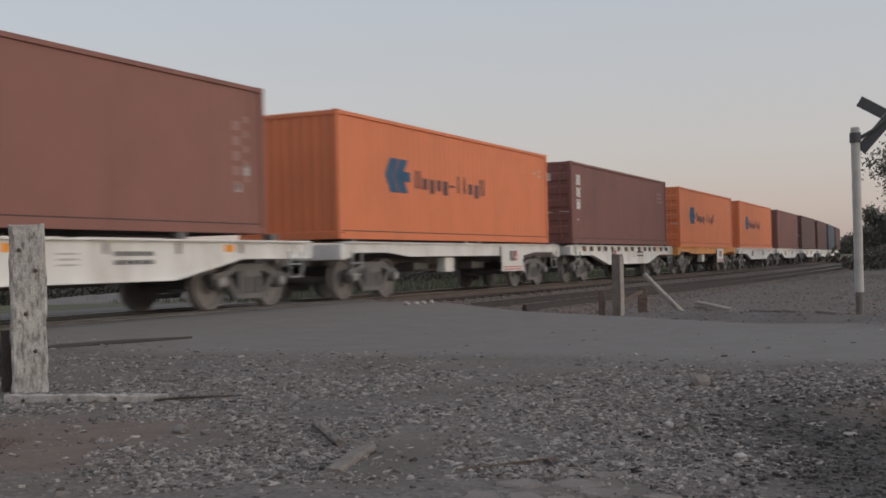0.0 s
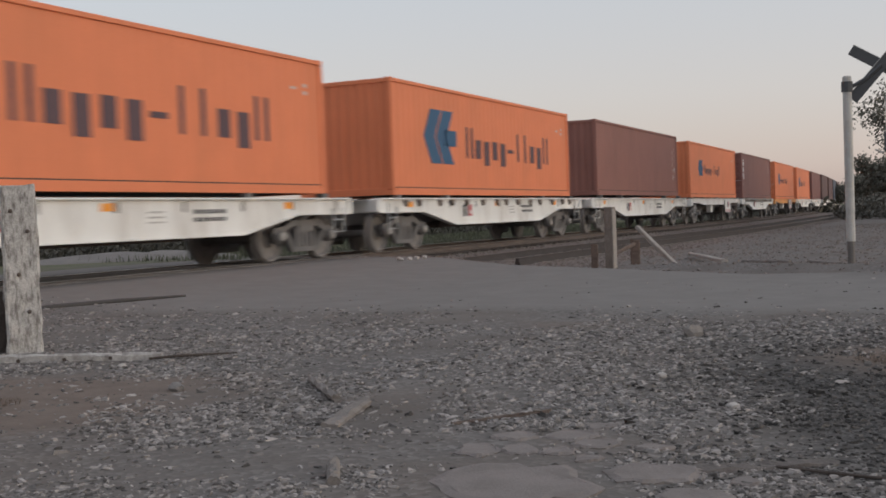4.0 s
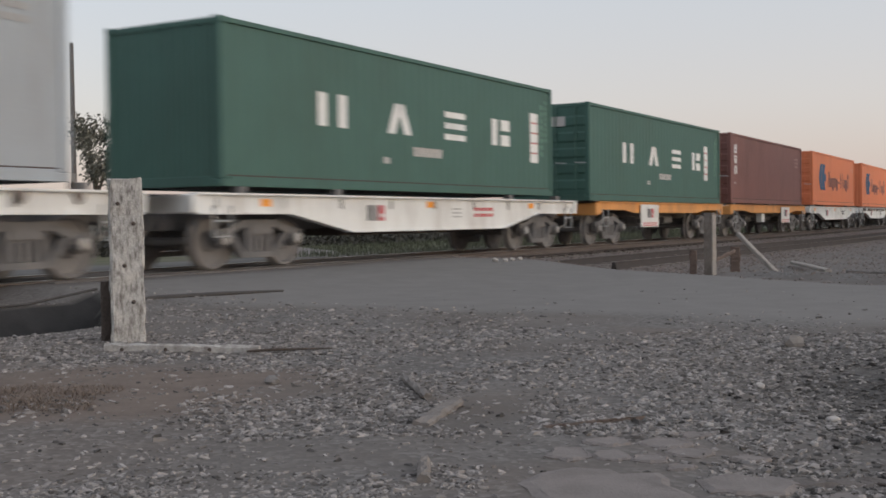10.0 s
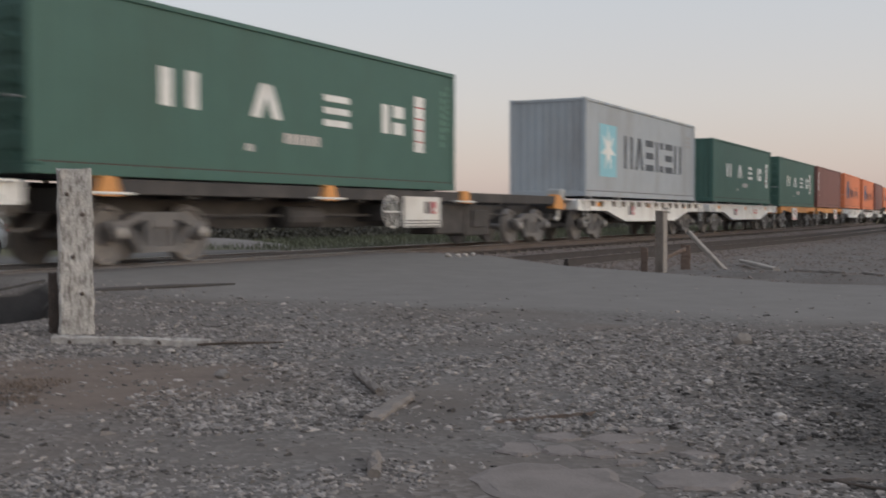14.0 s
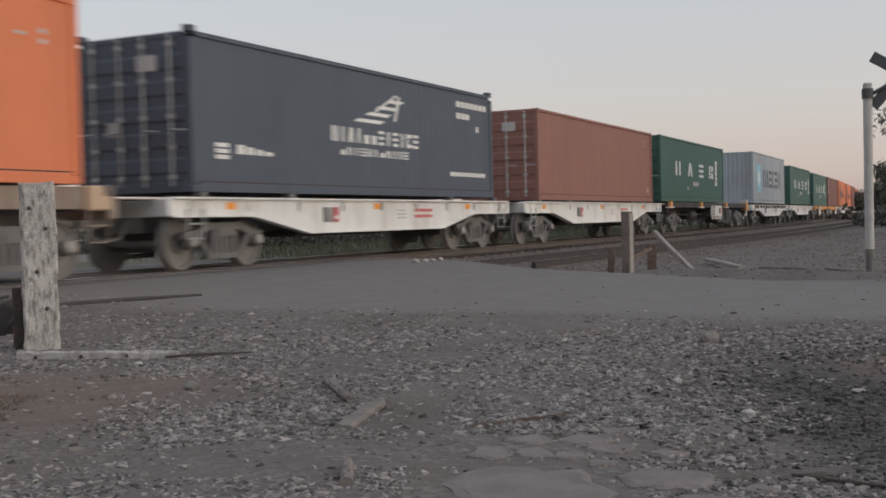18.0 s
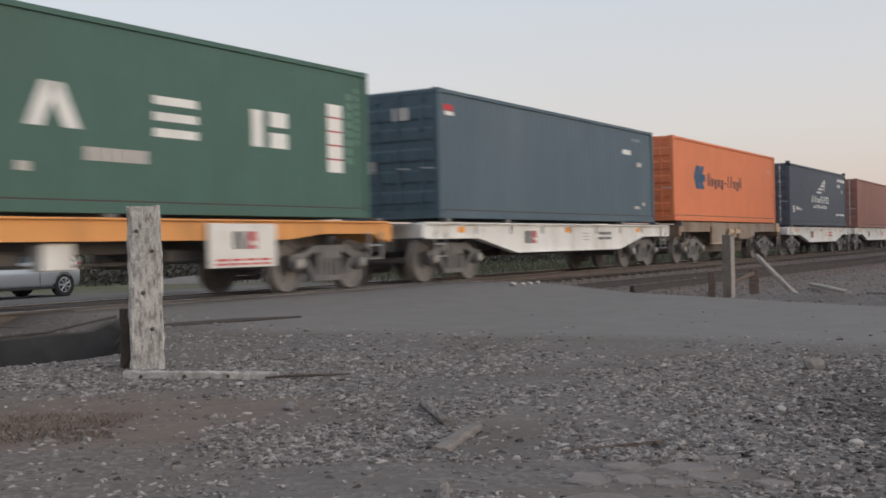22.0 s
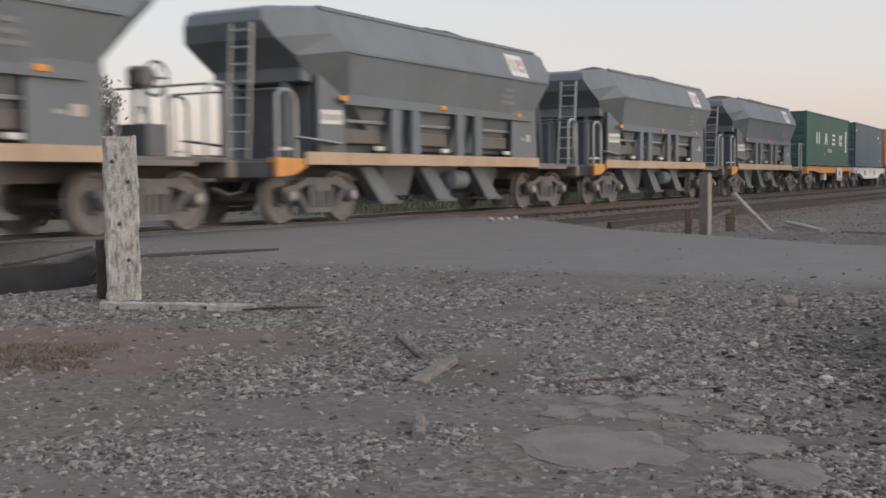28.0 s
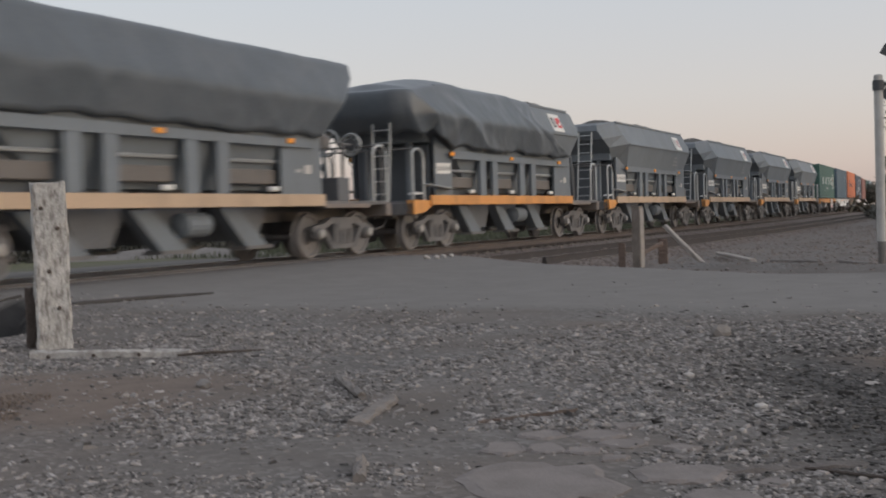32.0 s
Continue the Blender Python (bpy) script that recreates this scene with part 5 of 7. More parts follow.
def tarpaulin(x0, x1, seed, low, lean=0.0, front_drop=False, folds=1.0):
    """A creased tarpaulin over a tub from x0 to x1, folded down over the rear end; its front edge slants by lean towards the hem."""
    n, mm = 150, 64
    verts, faces = [], []
    for i in range(n + 1):
        u = i / n
        fold = max(0.0, 1 - u / 0.09)
        ffold = max(0.0, (u - 0.92) / 0.08) if front_drop else 0.0
        for j in range(mm + 1):
            v = j / mm * 2 - 1
            a = abs(v)
            t = max(0.0, (a - 0.50) / 0.50)
            u2 = max(0.0, (u - 0.09) / 0.91)
            if front_drop:
                u2 = min(1.0, u2 / 0.91)
            bow = 1 - smooth(0.30, 0.90, a)
            x = lerp(x0 - 1.0 * bow, x1 + lean * max(0.0, t - 0.35) / 0.65 + (0.45 * bow if front_drop else 0.0), u2) - 0.10 * math.sin(fold * 1.57) + 0.3 * bow * fold ** 2 + 0.12 * math.sin(ffold * 1.57) - 0.5 * bow * ffold ** 2
            side = 1 if v > 0 else 5
            hem = low + (0.3 + 0.7 * folds) * (0.10 * noise.noise(Vector((x * 0.7, seed, side))) - 0.11 * crease(x * 0.9, seed + 3, side))
            hem += 0.22 * smooth(x0 + 0.9, x0, x)
            top = 3.78 + 0.20 * max(0.0, 1 - (a / 0.5) ** 1.6) * smooth(0, 0.06, u2) * (1 - 0.8 * ffold)
            if a < 0.5:
                y, z = a / 0.5 * 1.14, top
            else:
                y = lerp(1.15, 1.475, min(1.0, t / 0.53)) - 0.28 * max(0.0, t - 0.53)
                z = lerp(3.76, hem, t)
            for f_ in (fold, ffold):
                if f_:
                    edge = 2.56 + 0.10 * crease(v * 2.5, seed, 7)
                    if a < 0.5:
                        z -= f_ ** 1.4 * (z - edge)
                    else:
                        z = lerp(lerp(3.72, edge, f_), hem + 0.25 * f_, t)
                        y = lerp(y, 1.24, f_ * 0.8)
            z -= 0.24 * smooth(x0 + 1.1, x0 - 0.9, x) * min(1.0, max(0.0, z - 2.7))
            x += 0.5 * max(0.0, 3.0 - z) * smooth(0.22, 0.09, u) - (0.85 * max(0.0, 3.5 - z) * smooth(0.70, 0.92, u) if front_drop else 0.0)
            w1 = crease(x * 0.55 + z * 0.35 + v, z * 0.45 - x * 0.15, seed) ** 3 * 0.06
            w2 = crease(x * 1.3 - z * 1.1, z * 0.9 + v * 1.5, seed + 4) ** 2 * 0.055 * (0.15 + t)
            w3 = crease(x * 2.6 + z * 1.9, z * 1.3 - v, seed + 9) ** 2 * 0.014
            w4 = 0.035 * (noise.noise(Vector((x * 0.5, z * 0.6 + v, seed + 11))) + 0.5)
            # pleats fanning out from the tied front corner
            gap = (1 - u2) / (0.02 + 0.22 * t) if t and not front_drop else 9.0
            w5 = sum(p * max(0.0, 1 - abs(gap - g) / 0.45) for g, p in ((0.35, 0.05), (1.1, 0.11), (2.1, 0.05)))
            w5 += 0.10 * max(0.0, 1 - abs((u2 - 0.12) / (0.05 + 0.16 * t) - 0.9) / 0.7) * min(1.0, t * 3) if not front_drop else 0.0
            f = (w1 + w2 + w3 + w4 + w5) * (0.35 + 0.65 * (1 - fold)) * lerp(folds, max(folds, 0.35), smooth(0.9, 1.0, t))
            sag = 0.0 if t else 0.06 * (0.4 + 0.6 * folds) * noise.noise(Vector((x * 0.6, v * 2, seed + 2)))
            verts.append((x - f * 0.4 * fold, math.copysign(y + f * min(1.0, 0.25 + t * 2), v), z + (f * 0.5 + sag if not t else 0.0)))
    for i in range(n):
        for j in range(mm):
            q = i * (mm + 1) + j
            faces.append((q, q + 1, q + mm + 2, q + mm + 1))
    me = bpy.data.meshes.new("tarpaulin")
    me.from_pydata(verts, [], faces)
    me.materials.append(TARP)
    me.shade_smooth()
    ob = new("tarpaulin", me)
    sol = ob.modifiers.new("thickness", "SOLIDIFY")
    sol.thickness = 0.012
    return tagged(ob, "dark blue-grey crumpled tarpaulin draped over the hopper", "tarpaulin", "tarpaulins on hopper wagons")


# ---------------------------------------------------------------- the train's make-up
# Each row: rear coupling, front coupling and bogie spacing of the wagon, along the train.
WAGONS = []
CONTAINERS = []
OTHER = []


def add_wagon(rear, front, cc, w):
    WAGONS.append((w, (rear + front) / 2, cc))
    return len(WAGONS) - 1


def load_container(wi, front, c, z=1.255):
    CONTAINERS.append((c, wi, front - CL / 2 - WAGONS[wi][1], z))


FISH_LABEL = "white fish-bellied container wagon streaked with brown grime"
THIN_LABEL = "orange-yellow container wagon with a hanging white panel"


def stock():
    # far head of the train, already past the crossing
    for paint, doors, deco, front in (("dark", False, "", 253.6), ("navy", True, "", 239.0), ("dark", False, "maroon", 224.3), ("dark", True, "maroon", 209.6)):
        i = add_wagon(front - 13.3, front + 1.3, 10.0, fish_wagon(14.6, 10.0, WHITE, FISH_LABEL))
        c = container(PAINT[paint], paint, {"dark": "dark brown corrugated steel container on a wagon", "navy": "dark blue corrugated steel container on a wagon"}[paint], doors)
        decorate(c, deco)
        load_container(i, front, c)
    rows = [
        # kind, rear, front, cc, paint, container front, floor, doors, decoration, label
        ("fish", 181.2, 196.3, 10.6, "maroon", 194.81, 1.210, False, "maroon", "weathered maroon corrugated container on a white wagon"),
        ("fish", 166.4, 181.2, 10.4, "orange", 179.62, 1.190, False, "orange", "bright orange container with blue emblem on a white wagon"),
        ("thin", 151.7, 166.4, 9.9, "orange", 165.04, 1.200, True, "orange", "bright orange container with blue emblem on an orange wagon"),
        ("pocket", 137.4, 151.7, 9.9, "maroon", 150.43, 1.250, True, "lettered", "maroon container with a column of pale blocks"),
        ("thinwhite", 123.3, 137.4, 9.6, "orange", 136.01, 1.250, False, "orange", "bright orange container with blue emblem on a white wagon"),
        ("fish", 107.7, 123.3, 11.07, "russet", 121.28, 1.310, False, "maroon", "large red-brown corrugated container with faded markings"),
        ("pocket", 92.5, 107.7, 10.7, "orange", 106.07, 1.265, False, "orange_big", "bright orange container with blue emblem and dark blocks"),
        ("fish", 77.35, 92.5, 11.07, "orange", 91.0, 1.280, True, "orange_big", "orange container with ribbed rear doors and blue emblem"),
        ("thin", 63.3, 77.35, 9.55, "maroon", 76.2, 1.247, True, "lettered", "maroon container with a column of pale blocks by its doors"),
        ("thin", 50.2, 63.3, 9.0, "green", 62.53, 1.215, True, "green", "dark green container with white blocks, on an orange wagon"),
        ("fishred", 34.55, 49.95, 10.7, "green", 47.97, 1.300, False, "green_wide", "dark green container with white blocks, on a white wagon"),
        ("pocket", 19.4, 34.7, 10.4, "grey", 32.85, 1.290, False, "grey", "pale grey container with a star on a blue square"),
        ("skeleton", 0.5, 19.4, 14.35, "green", 12.24, 1.280, True, "green", "dark green container at the rear of a skeletal wagon"),
        ("fishred", -15.2, 0.5, 11.2, "brick", -1.22, 1.246, True, "brick", "brick-red container with barred doors on a white wagon"),
        ("fishred", -30.1, -15.2, 10.4, "navy", -16.71, 1.280, True, "navy", "navy container with white wing emblem on a white wagon"),
        ("cream", -43.6, -30.1, 8.9, "orange", -31.35, 1.350, True, "orange", "orange container with blue emblem on a rusty cream wagon"),
        ("fish", -58.75, -43.6, 10.8, "steelblue", -45.3, 1.280, True, "steelblue", "plain slate-blue container with patchy paint on a white wagon"),
        ("thin", -72.6, -58.75, 9.5, "green", -59.93, 1.250, True, "green_wide", "dark green container with white blocks, on an orange wagon"),
    ]
    for kind, rear, front, cc, paint, cfront, floor, doors, deco, label in rows:
        L = front - rear
        if kind == "thin":
            w = thin_wagon(L, cc, YELLOW, THIN_LABEL, floor, *((-1.9, None) if paint == "green" and rear > 0 else (2.2, -1.2)))
        elif kind == "thinwhite":
            w = thin_wagon(L, cc, WHITE, "white container wagon with shallow sills and a hanging panel", floor, 2.57)
        elif kind == "skeleton":
            w = skeleton_wagon(L, cc, "dark skeletal wagon, half empty, with orange container seats", floor)
        elif kind == "cream":
            w = cream_wagon(L, cc, "rusty cream container wagon with exposed brake gear", floor)
        elif kind == "pocket":
            w = fish_wagon(L, cc, WHITE, "white fish-bellied wagon with rusty stake pockets", 1, floor)
        else:
            w = fish_wagon(L, cc, WHITE, FISH_LABEL, 2 if kind == "fishred" else 0, floor)
        i = add_wagon(rear, front, cc, w)
        c = container(PAINT[paint], paint, label, doors, {"grey": 2.896, "navy": 2.70}.get(paint, CH))
        decorate(c, deco)
        load_container(i, cfront, c, floor)
    base = hopper_wagon("grey hopper wagon with yellow sill, heaped with dark rubble")
    bright = hopper_wagon("grey hopper wagon with bright yellow sill under a tarpaulin", load="front", sill=YELLOW, brake=False, emblem="fresh")
    plain = hopper_wagon("grey hopper wagon with faded yellow sill, heaped with dark rubble", brake=False)
    covered = hopper_wagon("grey hopper wagon fully covered by a tarpaulin", load=False, brake="double")
    for k in range(6):
        mid = -79.55 - 13.67 * k
        if k == 0:
            w = base
        elif k == 1:
            w = plain
        elif k < 4:
            w = copy_thing(plain if k == 2 else base, Matrix.Identity(4))
        elif k == 4:
            w = bright
        else:
            w = covered
        i = add_wagon(mid - 6.835, mid + 6.835, 9.55, w)
        if k == 4:
            OTHER.append((tarpaulin(-5.38, 0.75, 2.0, 2.38, 2.7, False, 0.55), i))
        if k == 5:
            OTHER.append((tarpaulin(-5.38, 4.58, 7.0, 2.34, 0.0, True, 0.32), i))


stock()


# ---------------------------------------------------------------- beside the crossing
OLDWHITE = mat("flaking_white_paint", (0.46, 0.445, 0.425), 0.9, 0, 0.35, 9, 70, 0.6, dirt=(0.122, 0.107, 0.096), dirt_amount=1.0, dirt_scale=34, streak=0.72)
WORNWHITE = mat("worn_white_paint", (0.42, 0.40, 0.38), 0.95, 0, 0.25, 9, 70, 0.5, dirt=(0.16, 0.145, 0.135), dirt_amount=0.8, dirt_scale=14)
GREYWOOD = mat("weathered_timber", (0.20, 0.17, 0.148), 0.95, 0, 0.3, 6, 60, 0.6, dirt=(0.09, 0.075, 0.065), dirt_amount=0.7, dirt_scale=7, streak=0.6)
SCRAPWOOD = mat("dusty_offcut", (0.195, 0.175, 0.162), 0.95, 0, 0.2, 6, 60, 0.5, dirt=(0.12, 0.105, 0.095), dirt_amount=0.6, dirt_scale=8)
PALEWOOD = mat("bleached_timber", (0.33, 0.30, 0.275), 0.95, 0, 0.2, 6, 60, 0.5, dirt=(0.15, 0.13, 0.115), dirt_amount=0.6, dirt_scale=6)
SOILWOOD = mat("soil_stained_timber", (0.115, 0.10, 0.092), 0.95, 0, 0.3, 6, 60, 0.6)
DARKWOOD = mat("dark_timber", (0.075, 0.06, 0.052), 0.95, 0, 0.3, 6, 60, 0.6)
BOARD = mat("red_brown_board", (0.135, 0.10, 0.085), 0.95, 0, 0.3, 6, 60, 0.6)
IRON = mat("old_iron", (0.06, 0.054, 0.052), 0.8, 0.1, 0.25, 8, 60, 0.4)
RUST = mat("rusty_iron", (0.105, 0.083, 0.072), 0.85, 0.1, 0.3, 8, 60, 0.4)
CONCRETE = mat("worn_concrete", (0.198, 0.174, 0.163), 0.95, 0, 0.14, 5, 90, 0.45, dirt=(0.145, 0.125, 0.115), dirt_amount=0.7, dirt_scale=9)


def timber(w, t, h, seed, rough_top=0.03, taper=0.0, rings=14):
    """An upright squared timber with worn, uneven faces; base at z = 0, width along x."""
    bm = bmesh.new()
    rnd = random.Random(seed)
    loops = []
    c = 0.012
    sec = [(-w / 2 + c, -t / 2), (0, -t / 2), (w / 2 - c, -t / 2), (w / 2, -t / 2 + c), (w / 2, t / 2 - c), (w / 2 - c, t / 2), (0, t / 2), (-w / 2 + c, t / 2), (-w / 2, t / 2 - c), (-w / 2, -t / 2 + c)]
    for i in range(rings + 1):
        u = i / rings
        k = 1 - taper * u
        loop = []
        for x, y in sec:
            j = 0.010
            z = h * u
            if i == rings:
                z += rnd.uniform(-rough_top, rough_top)
            loop.append(bm.verts.new((x * k + rnd.uniform(-j, j) * (w / 0.25), y * k + rnd.uniform(-j, j) * 0.6, z)))
        loops.append(loop)
    n = len(sec)
    for a, b in zip(loops, loops[1:]):
        for k in range(n):
            bm.faces.new((a[k], a[(k + 1) % n], b[(k + 1) % n], b[k]))
    bm.faces.new(loops[0][::-1])
    bm.faces.new(loops[-1])
    return bm


def lying(w, t, a, b, seed):
    """The same timber laid from a to b (points at its underside)."""
    a, b = Vector(a), Vector(b)
    d = b - a
    bm = timber(w, t, d.length, seed, 0.01)
    x = d.normalized()
    side = Vector((0, 0, 1)).cross(x).normalized()
    up = x.cross(side)
    m = Matrix((side, up, x)).transposed().to_4x4()
    bmesh.ops.transform(bm, matrix=Matrix.Translation(a + up * t / 2) @ m, verts=bm.verts[:])
    return bm


def on_ground(x, y):
    return ground_z(x, y)


def single(name, bm, material, label, category, group="", m=None):
    ob = part(name, bm, material, None, "", m)
    return tagged(ob, label, category, group)


gz = on_ground(-3.0, 8.15)
p = thing("crossing_post", "old sleeper post with flaking white paint", "post", m=pose(-3.03, 8.16, gz - 0.05, 0, 0, 24))
part("post_timber", timber(0.245, 0.13, 1.26, 3, 0.015, 0.03), OLDWHITE, p)
for k, (x, z) in enumerate(((-0.06, 1.08), (0.05, 0.93), (-0.02, 0.62), (0.04, 0.35))):
    part("bolt", lathe([(0.016, -0.012), (0.016, 0.0), (0.008, 0.006)], "y", 8), RUST, p, m=pose(x, -0.072, z, 180))
single("stake", timber(0.075, 0.05, 0.47, 8, 0.01), DARKWOOD, "short dark timber stake behind the white post", "stake", m=pose(-3.21, 8.2, on_ground(-3.2, 8.2) - 0.03, 0, 0, 20))
k = thing("foot_plank", "low white-painted plank with bolt holes lying by the post", "plank")
part("plank_timber", lying(0.05, 0.085, (-2.97, 7.55, gz - 0.03), (-1.88, 7.53, gz - 0.05), 5), WORNWHITE, k)
for x, y in ((-2.84, 7.523), (-2.53, 7.517), (-2.22, 7.511)):
    part("bolt_hole", lathe([(0.014, -0.004), (0.014, 0.004)], "y", 8), DARKWOOD, k, m=pose(x, y, gz + 0.012, 0, 0, -1))
single("stick", tube([(-1.95, 7.47, gz + 0.004), (-1.77, 7.50, gz + 0.012), (-1.58, 7.57, gz + 0.008), (-1.4, 7.66, gz + 0.002)], [0.008, 0.010, 0.008, 0.004], 7), DARKWOOD, "dark stick lying at the end of the plank", "stick")
pts = []
for x, y, dz in ((-4.3, 11.66, -0.01), (-4.1, 11.95, 0.008), (-3.6, 12.6, 0.016), (-3.03, 13.36, 0.008)):
    pts.append((x, y, on_ground(x, y) + dz))
pts[0] = (pts[0][0], pts[0][1], pts[1][2] - 0.01)
single("edge_pipe", tube(pts, [0.026, 0.030, 0.028, 0.014], 8), IRON, "thin dark iron pipe half sunk beside the road", "pipe")
pts = []
for k in range(14):
    q = -17.4 - 1.0 * k
    pp = track(q, 2.5)
    pts.append((pp.x, pp.y, height(q, 2.5) + 0.02))
single("ditch_rail", tube(pts, 0.015, 8), IRON, "long dark rail along the edge of the ditch", "rail")
# wing fence on the road's other side
mz = on_ground(2.93, 19.1)
mp = thing("fence_post", "square grey-brown fence post beside the road", "post", m=pose(2.93, 19.15, mz - 0.05, 0, 0, -38))
part("post_timber", timber(0.15, 0.14, 1.10, 11, 0.012), GREYWOOD, mp)
# one side of the post made paler with a thin sheet
part("pale_face", timber(0.012, 0.13, 1.07, 12, 0.005), PALEWOOD, mp, m=pose(0.082, 0, 0))
single("fence_board", timber(0.12, 0.06, 0.48, 13, 0.02), BOARD, "short dark board standing by the fence post", "board", "boards of the broken fence", m=pose(2.76, 19.9, on_ground(2.76, 19.9) - 0.06, 0, 0, -10))
single("fence_board", timber(0.17, 0.06, 0.52, 14, 0.02), BOARD, "wide dark board standing behind the fence post", "board", "boards of the broken fence", m=pose(3.62, 20.7, on_ground(3.62, 20.7) - 0.06, 0, 0, -5))
single("fence_brace", lying(0.05, 0.06, (2.98, 19.6, mz + 0.16), (3.58, 20.55, mz + 0.34), 15), BOARD, "sloping dark brace between post and board", "brace")
single("leaning_pole", lying(0.085, 0.07, (4.06, 19.25, mz - 0.03), (3.52, 19.95, mz + 0.66), 17), PALEWOOD, "pale bleached pole leaning by the fence", "pole")
single("fallen_plank", lying(0.11, 0.06, (5.02, 22.4, on_ground(5.02, 22.4) + 0.05), (4.58, 18.0, on_ground(4.58, 18.0) + 0.02), 18), PALEWOOD, "bleached plank lying on the gravel", "plank")
single("fallen_plank", lying(0.07, 0.05, (5.25, 19.4, on_ground(5.25, 19.4) + 0.01), (5.72, 18.3, on_ground(5.72, 18.3)), 19), SCRAPWOOD, "thin bleached plank lying on the gravel", "plank")
single("fallen_plank", lying(0.07, 0.05, (5.9, 17.9, on_ground(5.9, 17.9) + 0.01), (5.93, 16.6, on_ground(5.93, 16.6)), 20), SCRAPWOOD, "thin bleached plank by the sign post", "plank")

# crossing sign, seen from behind
SIGNGREY = mat("sign_post_paint", (0.46, 0.45, 0.43), 0.6, 0.1, 0.12, 4, 50, 0.15, dirt=(0.25, 0.22, 0.2), dirt_amount=0.5, dirt_scale=3)
SIGNFOOT = mat("sign_foot_metal", (0.15, 0.138, 0.13), 0.8, 0, 0.2, 6, 50)
SIGNBACK = mat("sign_back_metal", (0.085, 0.087, 0.092), 0.6, 0.2, 0.12, 4, 50)
sx, sy = 5.81, 15.81
sz = on_ground(sx, sy)
sg = thing("crossing_sign", "cross-shaped level crossing sign on a grey post", "sign", m=pose(sx, sy, sz, 0, 0, -21))
part("sign_post", lathe([(0.062, 0.36), (0.062, 2.66), (0.05, 2.68)], "z", 14), SIGNGREY, sg)
part("post_stub", lathe([(0.05, -0.1), (0.05, 0.37)], "z", 12), SIGNFOOT, sg, "dark worn stub at the foot")
part("clamp", lathe([(0.078, 2.46), (0.078, 2.60)], "z", 14), SIGNBACK, sg)
for ang, ln in ((49, 0.60), (-32, 0.47)):
    m = pose(0.46, 0.02 if ang > 0 else 0.045, 2.80, 0, -ang, 0)
    arm = part("sign_arm", box(-ln, ln, -0.012, 0.012, -0.076, 0.076, 0.004), SIGNBACK, sg, m=m)
    part("arm_rim", box(-ln, ln, -0.016, -0.0125, 0.07, 0.079, 0.001), SIGNGREY, arm)
part("sign_bracket", tube([(0.05, 0, 2.52), (0.24, 0.0, 2.62), (0.46, 0.0, 2.80)], 0.028), SIGNBACK, sg)
# second post beyond
s2 = thing("signal_post", "slim grey post with a dark box and pipe bracket", "signal post", m=pose(12.05, 29.86, on_ground(12.05, 29.86), 0, 0, -22))
part("pole", lathe([(0.07, -0.1), (0.07, 3.72), (0.05, 3.75)], "z", 12), SIGNGREY, s2)
part("box", box(-0.12, 0.12, -0.12, 0.10, 2.28, 2.8, 0.02), SIGNBACK, s2)
part("pipe_bracket", tube([(-0.35, 0, 2.35), (-0.2, 0, 2.27), (0.18, 0, 2.27), (0.22, 0, 2.4), (0.22, 0, 2.95)], 0.022), SIGNGREY, s2)

# disused siding to the near side, past the road
sd_t = thing("disused_siding", "disused rusty siding sunk in brown ballast", "railway track", kind="structure")


def siding_d(s):
    return 4.05 + 0.75 * smooth(-5, 22, s)


ss = steps((-6.6, 40, 1.5), (40, 150, 4))
for off in (-0.75, 0.75):
    bm = bmesh.new()
    pr = [(-0.07, -0.32), (0.07, -0.32), (0.035, -0.16), (0.035, -0.12), (-0.035, -0.12), (-0.035, -0.16)]
    rings = [[bm.verts.new(track(q, siding_d(q) + off + a_, z)) for a_, z in pr] for q in ss]
    for r0, r1 in zip(rings, rings[1:]):
        for i in range(6):
            bm.faces.new((r0[i], r1[i], r1[(i + 1) % 6], r0[(i + 1) % 6]))
    bm.faces.new(rings[0])
    bmesh.ops.recalc_face_normals(bm, faces=bm.faces[:])
    # dark brown rails; the shadow bands along them are put into this colour
    part("rail", bm, mat("old_dark_rail", (0.05, 0.041, 0.038), 0.8, 0.1, 0.25, 3, 40), sd_t)
slp = mesh_of("sleeper", timber(0.22, 0.10, 2.4, 30, 0.02), GREYWOOD)
q = -5.8
while q < 60:
    part_of("sleeper", slp, GREYWOOD, sd_t, m=track_pose(q + random.uniform(-0.06, 0.06), siding_d(q) + 1.2, -0.30, random.uniform(-3, 3)) @ pose(0, 0, 0, -90, 0, 0))
    q += 0.7


# ---------------------------------------------------------------- loose stones and litter
def stone_mesh(rnd, r, flat, sides=7):
    bm = bmesh.new()
    bmesh.ops.create_icosphere(bm, subdivisions=2, radius=1.0)
    ph = rnd.uniform(0, 50)
    for v in bm.verts:
        f = 1 + 0.35 * noise.noise(v.co * 1.1 + Vector((ph, 0, 0))) + 0.12 * noise.noise(v.co * 3 + Vector((0, ph, 0)))
        v.co = Vector((v.co.x * f * r, v.co.y * f * r * 0.8, v.co.z * f * r * flat))
    return bm


